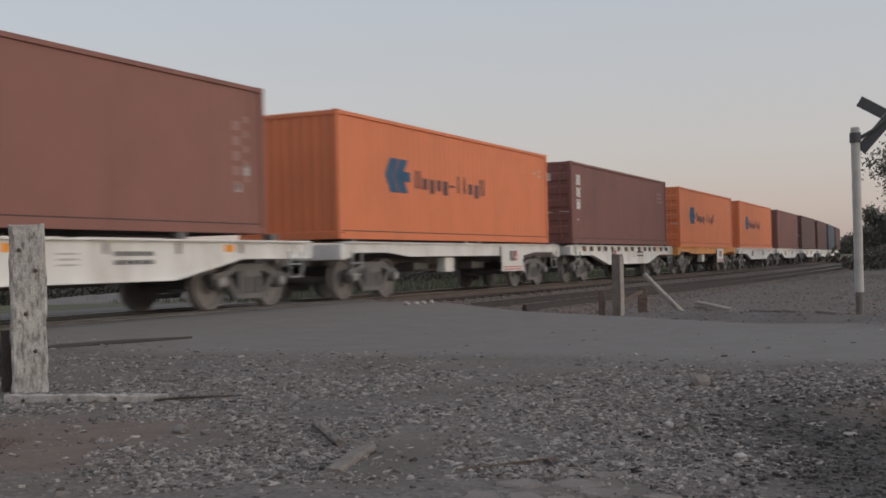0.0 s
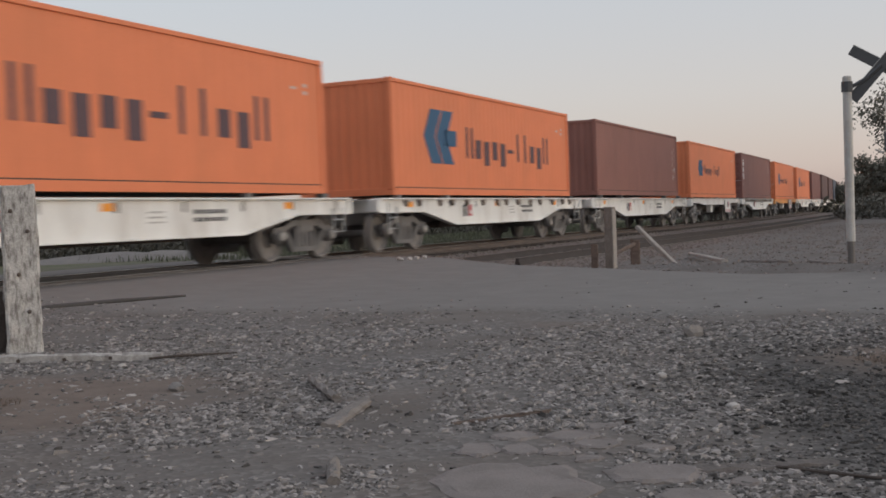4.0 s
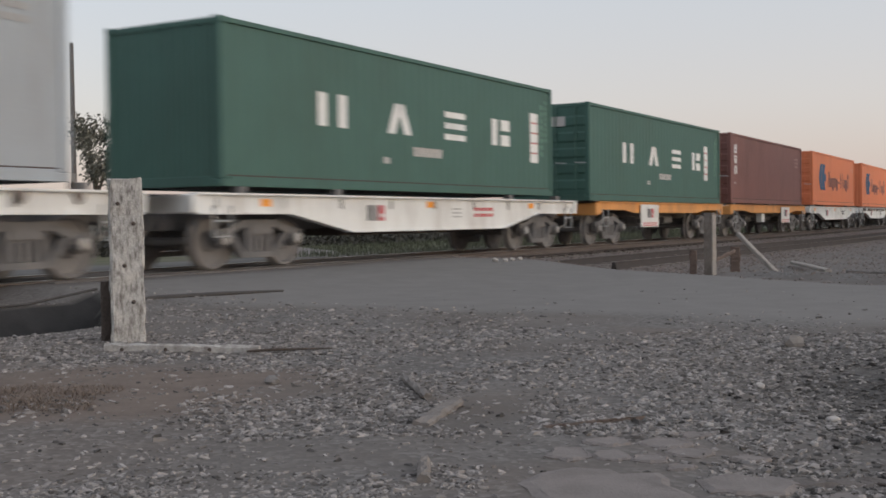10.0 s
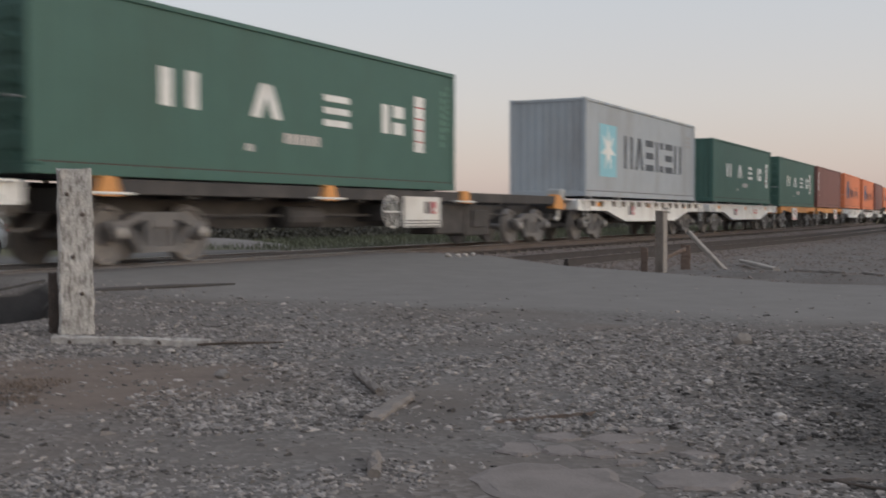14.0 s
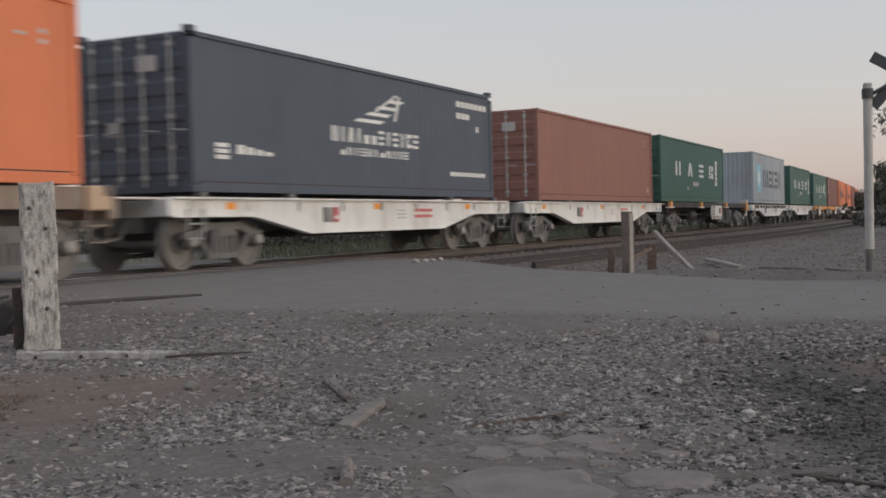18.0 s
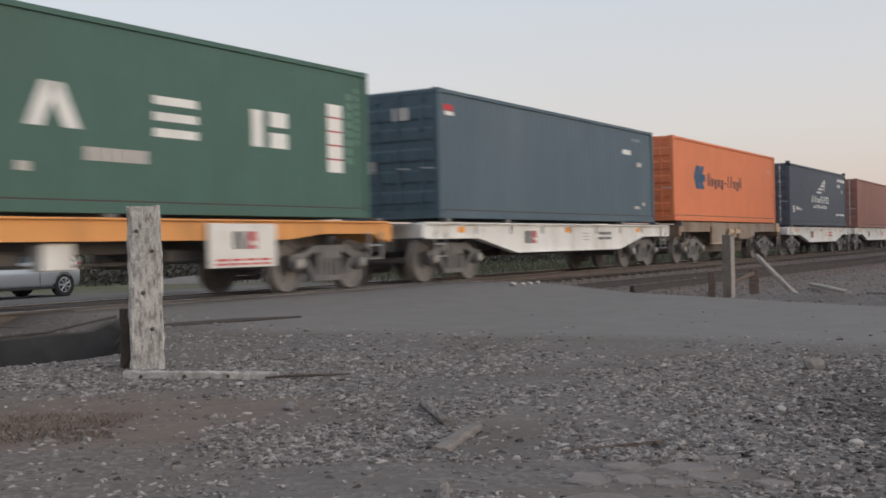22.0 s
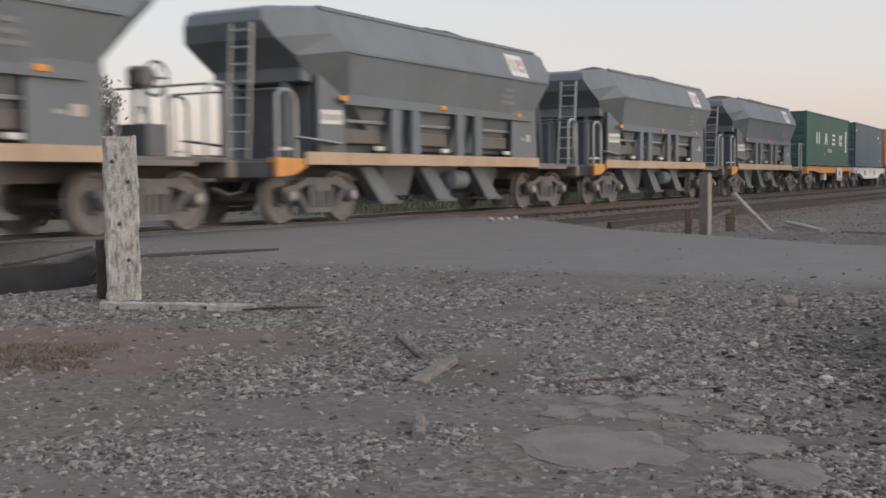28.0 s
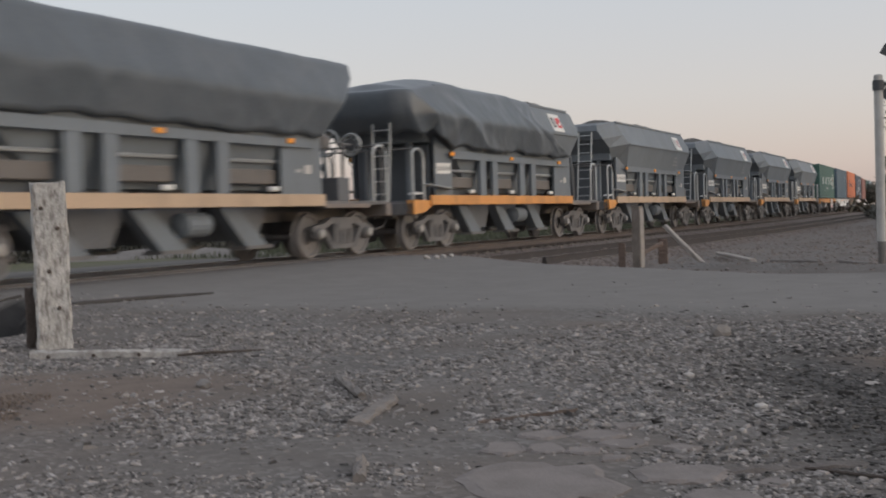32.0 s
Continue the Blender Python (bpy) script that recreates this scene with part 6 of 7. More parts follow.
rnd = random.Random(7)
PALESTONE = mat("pale_stone", (0.40, 0.375, 0.355), 0.9, 0, 0.12, 20, 120, 0.3)
GREYSTONE = mat("grey_stone", (0.20, 0.185, 0.175), 0.95, 0, 0.2, 20, 120, 0.4)
for x, y, r, fl, mt, lab in (
    (1.26, 4.88, 0.036, 0.45, PALESTONE, "pale angular stone lying on the gravel"),
    (1.72, 7.67, 0.075, 0.7, GREYSTONE, "larger dull grey rock on the gravel"),
    (1.05, 4.35, 0.016, 0.8, PALESTONE, "small pale round stone on the gravel"),
    (0.72, 4.75, 0.018, 0.8, PALESTONE, "small pale round stone on the gravel"),
    (-0.73, 20.96, 0.07, 0.7, PALESTONE, "pale stone lying beside the rail"),
    (-0.55, 21.15, 0.06, 0.7, PALESTONE, "pale stone lying beside the rail"),
    (-0.42, 21.45, 0.06, 0.7, PALESTONE, "pale stone lying beside the rail"),
    (-0.28, 21.75, 0.06, 0.7, PALESTONE, "pale stone lying beside the rail"),
    (1.15, 5.9, 0.03, 0.6, PALESTONE, "small pale stone on the gravel"),
    (-1.45, 6.1, 0.05, 0.6, GREYSTONE, "grey rock on the gravel"),
    (-2.05, 7.17, 0.03, 0.6, PALESTONE, "small pale stone by the plank"),
):
    single("stone", stone_mesh(rnd, r, fl), mt, lab, "stone", "loose stones", m=pose(x, y, on_ground(x, y) + r * fl * 0.55, 0, 0, rnd.uniform(0, 360)))
# broken timber offcuts, stick and buried timber
z0 = on_ground(-0.5, 5)
single("wood_offcut", lying(0.045, 0.035, (-0.73, 6.2, z0 - 0.012), (-0.53, 5.5, z0 - 0.012), 31), SCRAPWOOD, "narrow weathered timber offcut on the gravel", "offcut", "timber offcuts")
single("wood_offcut", lying(0.075, 0.04, (-0.49, 4.72, z0 - 0.015), (-0.38, 5.32, z0 - 0.01), 32), SCRAPWOOD, "pointed pale timber offcut on the gravel", "offcut", "timber offcuts")
single("wood_offcut", lying(0.045, 0.06, (-0.375, 3.7, z0 - 0.03), (-0.40, 3.96, z0 - 0.02), 33), SCRAPWOOD, "short square timber offcut in the dirt", "offcut", "timber offcuts")
single("lath", lying(0.018, 0.010, (0.03, 4.68, on_ground(0, 4.7) + 0.002), (0.46, 4.89, on_ground(0.45, 4.9) + 0.006), 35), mat("brown_lath", (0.135, 0.108, 0.095), 0.95, 0, 0.25, 8, 60, 0.5, dirt=(0.09, 0.062, 0.053), dirt_amount=0.7, dirt_scale=9), "thin straight weathered lath on the gravel", "lath")
single("buried_timber", lying(0.10, 0.05, (0.79, 3.72, on_ground(0.8, 3.7) - 0.041), (1.32, 3.78, on_ground(1.3, 3.8) - 0.042), 34), SOILWOOD, "dark half-buried timber on the gravel", "timber")
single("wire", tube([(1.1, 3.72, on_ground(1.1, 3.7) + 0.008), (1.25, 3.6, on_ground(1.25, 3.6) + 0.008), (1.5, 3.42, on_ground(1.5, 3.42) + 0.008), (1.8, 3.3, on_ground(1.8, 3.3) + 0.01)], 0.006, 6), DARKWOOD, "dark wire lying on the dirt", "wire")


def slab(cx, cy, rx, ry, rot, seed):
    r2 = random.Random(seed)
    bm = bmesh.new()
    n = 26
    z = max(on_ground(cx + a_ * rx, cy + b_ * ry) for a_, b_ in ((0, 0), (1, 0), (-1, 0), (0, 1), (0, -1))) + 0.007
    lo, hi, inn = [], [], []
    for k in range(n):
        a_ = 2 * math.pi * k / n
        f = 0.90 + 0.30 * noise.noise(Vector((math.cos(a_) * 1.7, math.sin(a_) * 1.7, seed * 3.7))) + r2.uniform(-0.07, 0.07)
        x, y = math.cos(a_) * rx * f, math.sin(a_) * ry * f
        c_, s_ = math.cos(radians(rot)), math.sin(radians(rot))
        x, y = cx + x * c_ - y * s_, cy + x * s_ + y * c_
        lo.append(bm.verts.new((x, y, z - 0.06)))
        hi.append(bm.verts.new((x, y, z - r2.uniform(0.003, 0.012))))
        inn.append(bm.verts.new((cx + (x - cx) * 0.86, cy + (y - cy) * 0.86, z + r2.uniform(-0.003, 0.003))))
    for k in range(n):
        j = (k + 1) % n
        bm.faces.new((lo[k], lo[j], hi[j], hi[k]))
        bm.faces.new((hi[k], hi[j], inn[j], inn[k]))
    bm.faces.new(inn)
    bm.faces.new(lo[::-1])
    return bm


for i, (cx, cy, rx, ry, rot) in enumerate(((0.22, 3.62, 0.27, 0.36, 0), (0.69, 3.69, 0.17, 0.16, 8), (0.75, 3.34, 0.115, 0.18, 10), (0.12, 4.17, 0.095, 0.13, 0), (0.50, 4.35, 0.12, 0.11, -15), (0.27, 4.13, 0.085, 0.10, 20), (0.57, 4.17, 0.10, 0.09, 0), (0.28, 4.37, 0.10, 0.09, 0), (0.41, 4.07, 0.085, 0.075, 30), (0.76, 4.08, 0.08, 0.05, -10), (0.63, 4.53, 0.07, 0.06, 5), (0.95, 3.55, 0.06, 0.05, 40), (0.50, 3.93, 0.06, 0.05, 12))):
    single("concrete_slab", slab(cx, cy, rx, ry, rot, 40 + i), CONCRETE, "broken flat concrete piece set in the dirt", "concrete", "broken concrete pieces")

# loose gravel
def scatter(name, label, places, sizes, flat, material):
    r3 = np.random.RandomState(5)
    # each stone: an angular chip with a broken top face
    bv = np.array([(-1, -1, -1), (1, -1, -1), (1, 1, -1), (-1, 1, -1), (-0.65, -0.6, 1), (0.65, -0.6, 1), (0.65, 0.6, 1), (-0.65, 0.6, 1)]) * 0.78
    bf = np.array([(0, 4, 5), (0, 5, 1), (1, 5, 6), (1, 6, 2), (2, 6, 7), (2, 7, 3), (3, 7, 4), (3, 4, 0), (4, 7, 6), (4, 6, 5)])
    n, nv = len(places), len(bv)
    jit = 1 + r3.uniform(-0.55, 0.45, (n, nv, 3))
    pts = bv[None] * jit
    st = np.stack([r3.uniform(0.9, 2.1, n), r3.uniform(0.55, 1.05, n), r3.uniform(flat * 0.5, flat * 1.4, n)], 1)
    pts = pts * st[:, None] * np.asarray(sizes)[:, None, None]
    ang = r3.uniform(0, 6.283, n)
    c, s = np.cos(ang)[:, None], np.sin(ang)[:, None]
    x, y = pts[..., 0] * c - pts[..., 1] * s, pts[..., 0] * s + pts[..., 1] * c
    tl = r3.uniform(-0.35, 0.35, n)[:, None]
    z = pts[..., 2] + x * tl
    P = np.asarray(places)
    pts = np.stack([x + P[:, 0:1], y + P[:, 1:2], z + P[:, 2:3]], -1).reshape(-1, 3)
    F = (bf[None] + (np.arange(n) * nv)[:, None, None]).reshape(-1, 3)
    me = bpy.data.meshes.new(name)
    me.from_pydata(pts.tolist(), [], F.tolist())
    me.materials.append(material)
    return tagged(new(name, me), label, "gravel", kind="stuff")


GRAVEL = mat("loose_gravel", (0.215, 0.198, 0.188), 0.95, 0, 0.2, 25, 150, 0.3, island=0.66, spec=0.2)
DARKGRAVEL = mat("dark_gravel", (0.088, 0.082, 0.078), 0.95, 0, 0.2, 25, 150, 0.3, island=0.68, spec=0.2)
BALLAST = mat("brown_ballast", (0.19, 0.162, 0.15), 0.95, 0, 0.2, 25, 150, 0.3, island=0.3, spec=0.2)
# bare trodden earth and thick gravel: centre, radii, how much less or more gravel
PATCHES = ((-0.72, 4.17, 0.75, 0.34, -0.9), (-1.95, 4.45, 0.62, 0.75, -0.55), (-0.27, 3.2, 0.36, 0.34, -0.8), (-2.15, 5.85, 1.15, 0.75, -0.75), (-0.02, 3.75, 0.16, 0.5, -0.8),
           (0.2, 5.6, 0.6, 0.35, -0.45), (0.3, 4.25, 0.45, 0.3, -0.6), (0.25, 3.66, 0.36, 0.45, -0.7), (2.6, 6.1, 0.9, 0.7, -0.6), (-0.2, 9.3, 1.6, 0.9, -0.35),
           (-1.05, 5.5, 0.75, 1.0, 0.6), (-0.65, 3.25, 0.42, 0.2, 0.6), (-1.5, 3.45, 0.5, 0.22, 0.4), (-3.7, 7.9, 1.2, 0.9, 0.5), (0.95, 3.2, 0.5, 0.6, 0.7), (1.5, 6.5, 1.3, 2.2, 0.45), (-1.2, 8.8, 1.6, 1.2, 0.35))


def bareness(x, y):
    q = 0.0
    for cx, cy, rx, ry, amount in PATCHES:
        r = math.hypot((x - cx) / rx, (y - cy) / ry)
        if r < 1.3:
            q += amount * smooth(1.3, 0.55, r)
    return q


pl, sz_ = [], []
r4 = random.Random(11)
pl2, sz2 = [], []
while len(pl) + len(pl2) < 44000:
    y = 2.7 + 11.3 * r4.random() ** 1.25
    x = r4.uniform(-0.62, 0.62) * y + r4.uniform(-0.3, 0.3)
    h0 = heading(0)
    s_ = x * math.cos(h0) + (y - 29.793) * math.sin(h0)
    d_ = x * math.sin(h0) - (y - 29.793) * math.cos(h0)
    if d_ < 1.9 or (2.5 < d_ < 5.3 and s_ < ditch_end(d_)):
        continue
    on_road = smooth(-18.9, -16.6, s_) ** 0.7
    patch = 0.36 + 0.45 * noise.noise(Vector((x * 0.8, y * 0.6, 21))) + 0.75 * noise.noise(Vector((x * 2.0, y * 2.3, 4))) + 0.35 * noise.noise(Vector((x * 7, y * 5, 9)))
    patch += bareness(x, y) + 0.2 * smooth(0.5, 2.0, x)
    if r4.random() > min(0.62, max(0.05, patch)) * (1 - 0.985 * on_road) * (1 - 0.45 * smooth(6.5, 9.5, y)):
        continue
    size = 0.0045 + 0.0120 * r4.random() ** 1.9 + (0.009 * r4.random() if r4.random() < 0.05 else 0)
    size *= 0.9 + 0.3 * smooth(3.4, 5.0, y) + 0.2 * smooth(5, 9, y)
    dark = smooth(0.1, 1.25, x - 0.12 * y + 0.3 * noise.noise(Vector((x * 1.3, y * 1.3, 5)))) * smooth(8.5, 5.0, y) > r4.random()
    (pl2 if dark else pl).append((x, y, height(s_, d_) + size * 0.14))
    (sz2 if dark else sz_).append(size)
scatter("loose_gravel", "loose angular grey gravel over bare earth", pl, sz_, 0.40, GRAVEL)
scatter("loose_gravel", "loose dark grey gravel near the broken concrete", pl2, sz2, 0.42, DARKGRAVEL)
pl, sz_ = [], []
while len(pl) < 9000:
    s_, d_ = -7 + 47 * r4.random() ** 1.6, r4.uniform(1.35, 6.6)
    pp = track(s_, d_)
    size = r4.uniform(0.012, 0.03)
    pl.append((pp.x, pp.y, height(s_, d_) + size * 0.3))
    sz_.append(size)
while len(pl) < 16000:
    s_, d_ = -14 + 40 * r4.random() ** 1.3, 5.5 + 8.5 * r4.random()
    if s_ < verge(d_) + r4.uniform(-0.1, 0.7):
        continue
    pp = track(s_, d_)
    size = r4.uniform(0.010, 0.03)
    pl.append((pp.x, pp.y, height(s_, d_) + size * 0.2))
    sz_.append(size)
scatter("ballast_stones", "rusty brown ballast stones beside the track", pl, sz_, 0.6, BALLAST)


# ---------------------------------------------------------------- plants
DRYGRASS = mat("dry_grass", (0.175, 0.132, 0.104), 0.9, 0, 0.2, 6, 40, 0.1, island=0.35)


def tuft(blades, spread, tall, seed):
    r5 = random.Random(seed)
    verts, faces = [], []
    for _ in range(blades):
        a_ = r5.uniform(0, 6.283)
        rr = spread * math.sqrt(r5.random())
        x, y = math.cos(a_) * rr, math.sin(a_) * rr
        h_ = tall * r5.uniform(0.4, 1.0)
        b_ = r5.uniform(0, 6.283)
        dx, dy = math.cos(b_), math.sin(b_)
        w_ = 0.0014
        lean_ = h_ * r5.uniform(0.8, 4.5)
        i = len(verts)
        verts += [(x - dy * w_, y + dx * w_, -0.01), (x + dy * w_, y - dx * w_, -0.01), (x + dx * lean_ * 0.45 + dy * w_, y + dy * lean_ * 0.45 - dx * w_, h_ * 0.7), (x + dx * lean_ * 0.45 - dy * w_, y + dy * lean_ * 0.45 + dx * w_, h_ * 0.7), (x + dx * lean_, y + dy * lean_, h_)]
        faces += [(i, i + 1, i + 2, i + 3), (i + 3, i + 2, i + 4)]
    me = bpy.data.meshes.new("grass_tuft")
    me.from_pydata(verts, [], faces)
    me.materials.append(DRYGRASS)
    return me


TUFTS = [tuft(420, 0.22, 0.038, 50 + i) for i in range(4)]
for x, y, sc in ((-2.62, 5.15, 1.2), (-2.4, 5.45, 0.9), (-2.9, 5.5, 1.1), (-2.7, 5.75, 0.8), (-2.25, 5.15, 0.7), (-2.35, 5.75, 0.8), (2.45, 6.2, 0.7), (2.65, 6.3, 0.6)):
    ob = new("grass_tuft", TUFTS[int(abs(x * 10)) % 4])
    ob.matrix_basis = pose(x, y, on_ground(x, y), 0, 0, x * 90) @ Matrix.Scale(sc, 4)
    tagged(ob, "low tuft of dry straw-coloured grass", "grass", "dry grass tufts")

LEAF = mat("grey_green_leaves", (0.125, 0.122, 0.100), 0.7, 0, 0.25, 3, 20, 0.1, island=0.4)
BARK = mat("grey_bark", (0.13, 0.11, 0.095), 0.95, 0, 0.25, 5, 40, 0.5)


def tree(x, y, tall, width, trunk, seed, leaves, label, z=None, leaf=0.22):
    """A tree with a tapered trunk, forked limbs and a ragged crown of small leaf clumps."""
    r6 = random.Random(seed)
    t = thing("tree", label, "tree", "trees", m=pose(x, y, z if z is not None else -0.42))
    bm = bmesh.new()
    top = tall * 0.45
    add_tube(bm, [(0, 0, -0.3), (0.05 * tall * 0.3, 0, top * 0.5), (0, 0.03 * tall, top)], [trunk, trunk * 0.75, trunk * 0.5], 8)
    tips = []
    for k in range(11):
        a_ = 2 * math.pi * k / 11 + r6.uniform(-0.3, 0.3)
        z0_ = r6.uniform(0.25, 0.45) * tall
        z1_ = r6.uniform(0.5, 0.97) * tall
        rr = width / 2 * r6.uniform(0.35, 0.9) * (1.15 - 0.5 * (z1_ / tall - 0.5))
        mid = Vector((math.cos(a_) * rr * 0.45, math.sin(a_) * rr * 0.45, (z0_ + z1_) / 2 + 0.03 * tall))
        tip = Vector((math.cos(a_) * rr, math.sin(a_) * rr, z1_))
        add_tube(bm, [(0, 0, z0_), mid, tip], [trunk * 0.4, trunk * 0.22, trunk * 0.06], 6)
        tips += [tip, (mid + tip) / 2, mid * 0.4 + tip * 0.6 + Vector((r6.uniform(-1, 1), r6.uniform(-1, 1), r6.uniform(-0.5, 0.8))) * width * 0.09]
    tips.append(Vector((0, 0, tall * 0.93)))
    part("trunk", bm, BARK, t)
    verts, faces = [], []
    for _ in range(leaves):
        c_ = r6.choice(tips)
        rad = width * 0.13
        g = Vector((r6.gauss(0, 0.55), r6.gauss(0, 0.55), r6.gauss(0, 0.5)))
        p_ = c_ + g * rad
        if p_.z < tall * 0.16:
            continue
        n_ = Vector((r6.uniform(-1, 1), r6.uniform(-1, 1), r6.uniform(-0.4, 1))).normalized()
        u_ = n_.orthogonal().normalized()
        v_ = n_.cross(u_)
        l_ = leaf * r6.uniform(0.5, 1.2)
        i = len(verts)
        verts += [tuple(p_ - u_ * l_), tuple(p_ + v_ * l_ * 0.42 + n_ * l_ * 0.12), tuple(p_ + u_ * l_), tuple(p_ - v_ * l_ * 0.42 + n_ * l_ * 0.12)]
        faces.append((i, i + 1, i + 2, i + 3))
    me = bpy.data.meshes.new("crown")
    me.from_pydata(verts, [], faces)
    me.materials.append(LEAF)
    part_of("crown", me, LEAF, t)
    return t


def polar(az, dist):
    return math.sin(radians(az)) * dist, math.cos(radians(az)) * dist


tree(*polar(-4.45, 88), 8.6, 5.0, 0.28, 1, 12000, "round bushy tree standing alone beyond the railway", leaf=0.2)
tree(*polar(-21.7, 62), 6.9, 3.6, 0.14, 2, 2800, "slender open-crowned tree beyond the railway", leaf=0.14)
tree(*polar(23.3, 46), 5.7, 4.4, 0.16, 4, 5200, "straggling tree with open crown by the railway", z=-0.2, leaf=0.10)
tree(*polar(26.6, 52), 7.2, 5.5, 0.25, 5, 15000, "dense grey-green tree by the railway", z=-0.2, leaf=0.13)
tree(*polar(21.9, 92), 4.2, 5.0, 0.25, 6, 11000, "dense grey-green tree by the railway", z=-0.2, leaf=0.15)
tree(*polar(24.3, 70), 5.4, 5.4, 0.25, 8, 13000, "dense grey-green tree by the railway", z=-0.2, leaf=0.15)
tree(*polar(20.9, 125), 3.8, 5.0, 0.25, 9, 9000, "dense grey-green tree by the railway", z=-0.2, leaf=0.18)
tree(*polar(20.1, 165), 3.2, 5.0, 0.25, 10, 7000, "low bushy tree beside the line", z=-0.2, leaf=0.22)
tree(*polar(29.0, 60), 6.0, 6.0, 0.25, 12, 9000, "dense grey-green tree by the railway", z=-0.2, leaf=0.16)


def thicket(name, label, places, material):
    """Far scrub: ragged heaps of leaf clumps, too many to count."""
    r7 = random.Random(3)
    verts, faces = [], []
    for x, y, w_, h_, z_, cnt, lf in places:
        for _ in range(cnt):
            a_ = r7.uniform(0, 6.283)
            rr = w_ / 2 * math.sqrt(r7.random())
            zz = h_ * (1 - (rr / (w_ / 2)) ** 2 * 0.75) * r7.random() ** 0.7
            p_ = Vector((x + math.cos(a_) * rr, y + math.sin(a_) * rr, z_ + zz))
            n_ = Vector((r7.uniform(-1, 1), r7.uniform(-1, 1), r7.uniform(-0.2, 1))).normalized()
            u_ = n_.orthogonal().normalized()
            v_ = n_.cross(u_)
            l_ = lf * r7.uniform(0.5, 1.2)
            i = len(verts)
            verts += [tuple(p_ - u_ * l_), tuple(p_ + v_ * l_ * 0.5), tuple(p_ + u_ * l_), tuple(p_ - v_ * l_ * 0.5)]
            faces.append((i, i + 1, i + 2, i + 3))
    me = bpy.data.meshes.new(name)
    me.from_pydata(verts, [], faces)
    me.materials.append(material)
    return tagged(new(name, me), label, "scrub", kind="stuff")


r8 = random.Random(14)
pls = []
for k in range(60):
    az = -34 + 52 * k / 59 + r8.uniform(-0.4, 0.4)
    dist = r8.uniform(120, 170)
    x, y = polar(az, dist)
    pls.append((x, y, r8.uniform(6, 11), r8.uniform(1.6, 3.0), -0.6, 260, 0.5))
thicket("far_scrub", "low grey-green scrub along the far side", pls, LEAF)
pls = []
for k in range(26):
    az = 20.6 + 14 * r8.random()
    dist = r8.uniform(56, 100)
    x, y = polar(az, dist)
    pls.append((x, y, r8.uniform(4, 6), r8.uniform(1.4, 2.2), -0.3, 1100, 0.15))
thicket("undergrowth", "dense grey undergrowth beneath the trees", pls, mat("dark_leaves", (0.105, 0.102, 0.088), 0.75, 0, 0.25, 3, 20, 0.1, island=0.4))
pls = []
for k in range(150):
    q = -42 + 110 * k / 149
    p_ = track(q, -18.5 - r8.uniform(0, 3))
    pls.append((p_.x, p_.y, r8.uniform(2.6, 4.0), r8.uniform(0.75, 1.15), -0.45, 280, 0.13))
thicket("low_scrub", "low dark brown-green scrub beyond the railway", pls, mat("brown_leaves", (0.068, 0.064, 0.052), 0.8, 0, 0.25, 3, 20, 0.1, island=0.4))
# green strip of grass past the rails
verts, faces = [], []
r9 = random.Random(4)
for _ in range(22000):
    s_, d_ = r9.uniform(3, 75), -3.6 - 14 * r9.random()
    p_ = track(s_, d_, height(s_, d_))
    a_ = r9.uniform(0, 6.283)
    h_ = r9.uniform(0.10, 0.30)
    dx, dy = math.cos(a_) * 0.02, math.sin(a_) * 0.02
    i = len(verts)
    verts += [(p_.x - dx, p_.y - dy, p_.z), (p_.x + dx, p_.y + dy, p_.z), (p_.x + dy * 4, p_.y - dx * 4, p_.z + h_)]
    faces.append((i, i + 1, i + 2))
me = bpy.data.meshes.new("verge_grass")
me.from_pydata(verts, [], faces)
me.materials.append(mat("verge_green", (0.088, 0.095, 0.060), 0.85, 0, 0.2, 1, 10, 0, island=0.35))
tagged(new("verge_grass", me), "rough green grass on the far verge", "grass", kind="stuff")

# tall utility pole far behind
ux, uy = polar(-22.74, 70)
up = thing("utility_pole", "tall dark timber utility pole far beyond the railway", "pole", m=pose(ux, uy, -0.42))
part("pole", lathe([(0.16, -0.2), (0.15, 6.0), (0.12, 11.9)], "z", 10), DARKWOOD, up)
part("pole_foot", lathe([(0.175, -0.2), (0.175, 4.2), (0.16, 4.25)], "z", 10), GREYWOOD, up)

# pale heap of spoil beside the far road
hx, hy = polar(-15.3, 42)
bm = bmesh.new()
bmesh.ops.create_grid(bm, x_segments=40, y_segments=12, size=1)
for v in bm.verts:
    u, w_ = v.co.x, v.co.y
    e = max(0, 1 - u * u) ** 0.7 * max(0, 1 - w_ * w_) ** 0.8
    v.co = Vector((u * 4.2, w_ * 1.6, e * (0.36 + 0.12 * noise.noise(Vector((u * 4, w_ * 4, 2)))) - 0.06))
spoil = single("spoil_mound", bm, mat("pale_spoil", (0.185, 0.168, 0.157), 0.95, 0, 0.2, 2, 30, 0.5), "low pale heap of gravel spoil beyond the track", "gravel heap", m=pose(hx, hy, -0.42, 0, 0, 15))


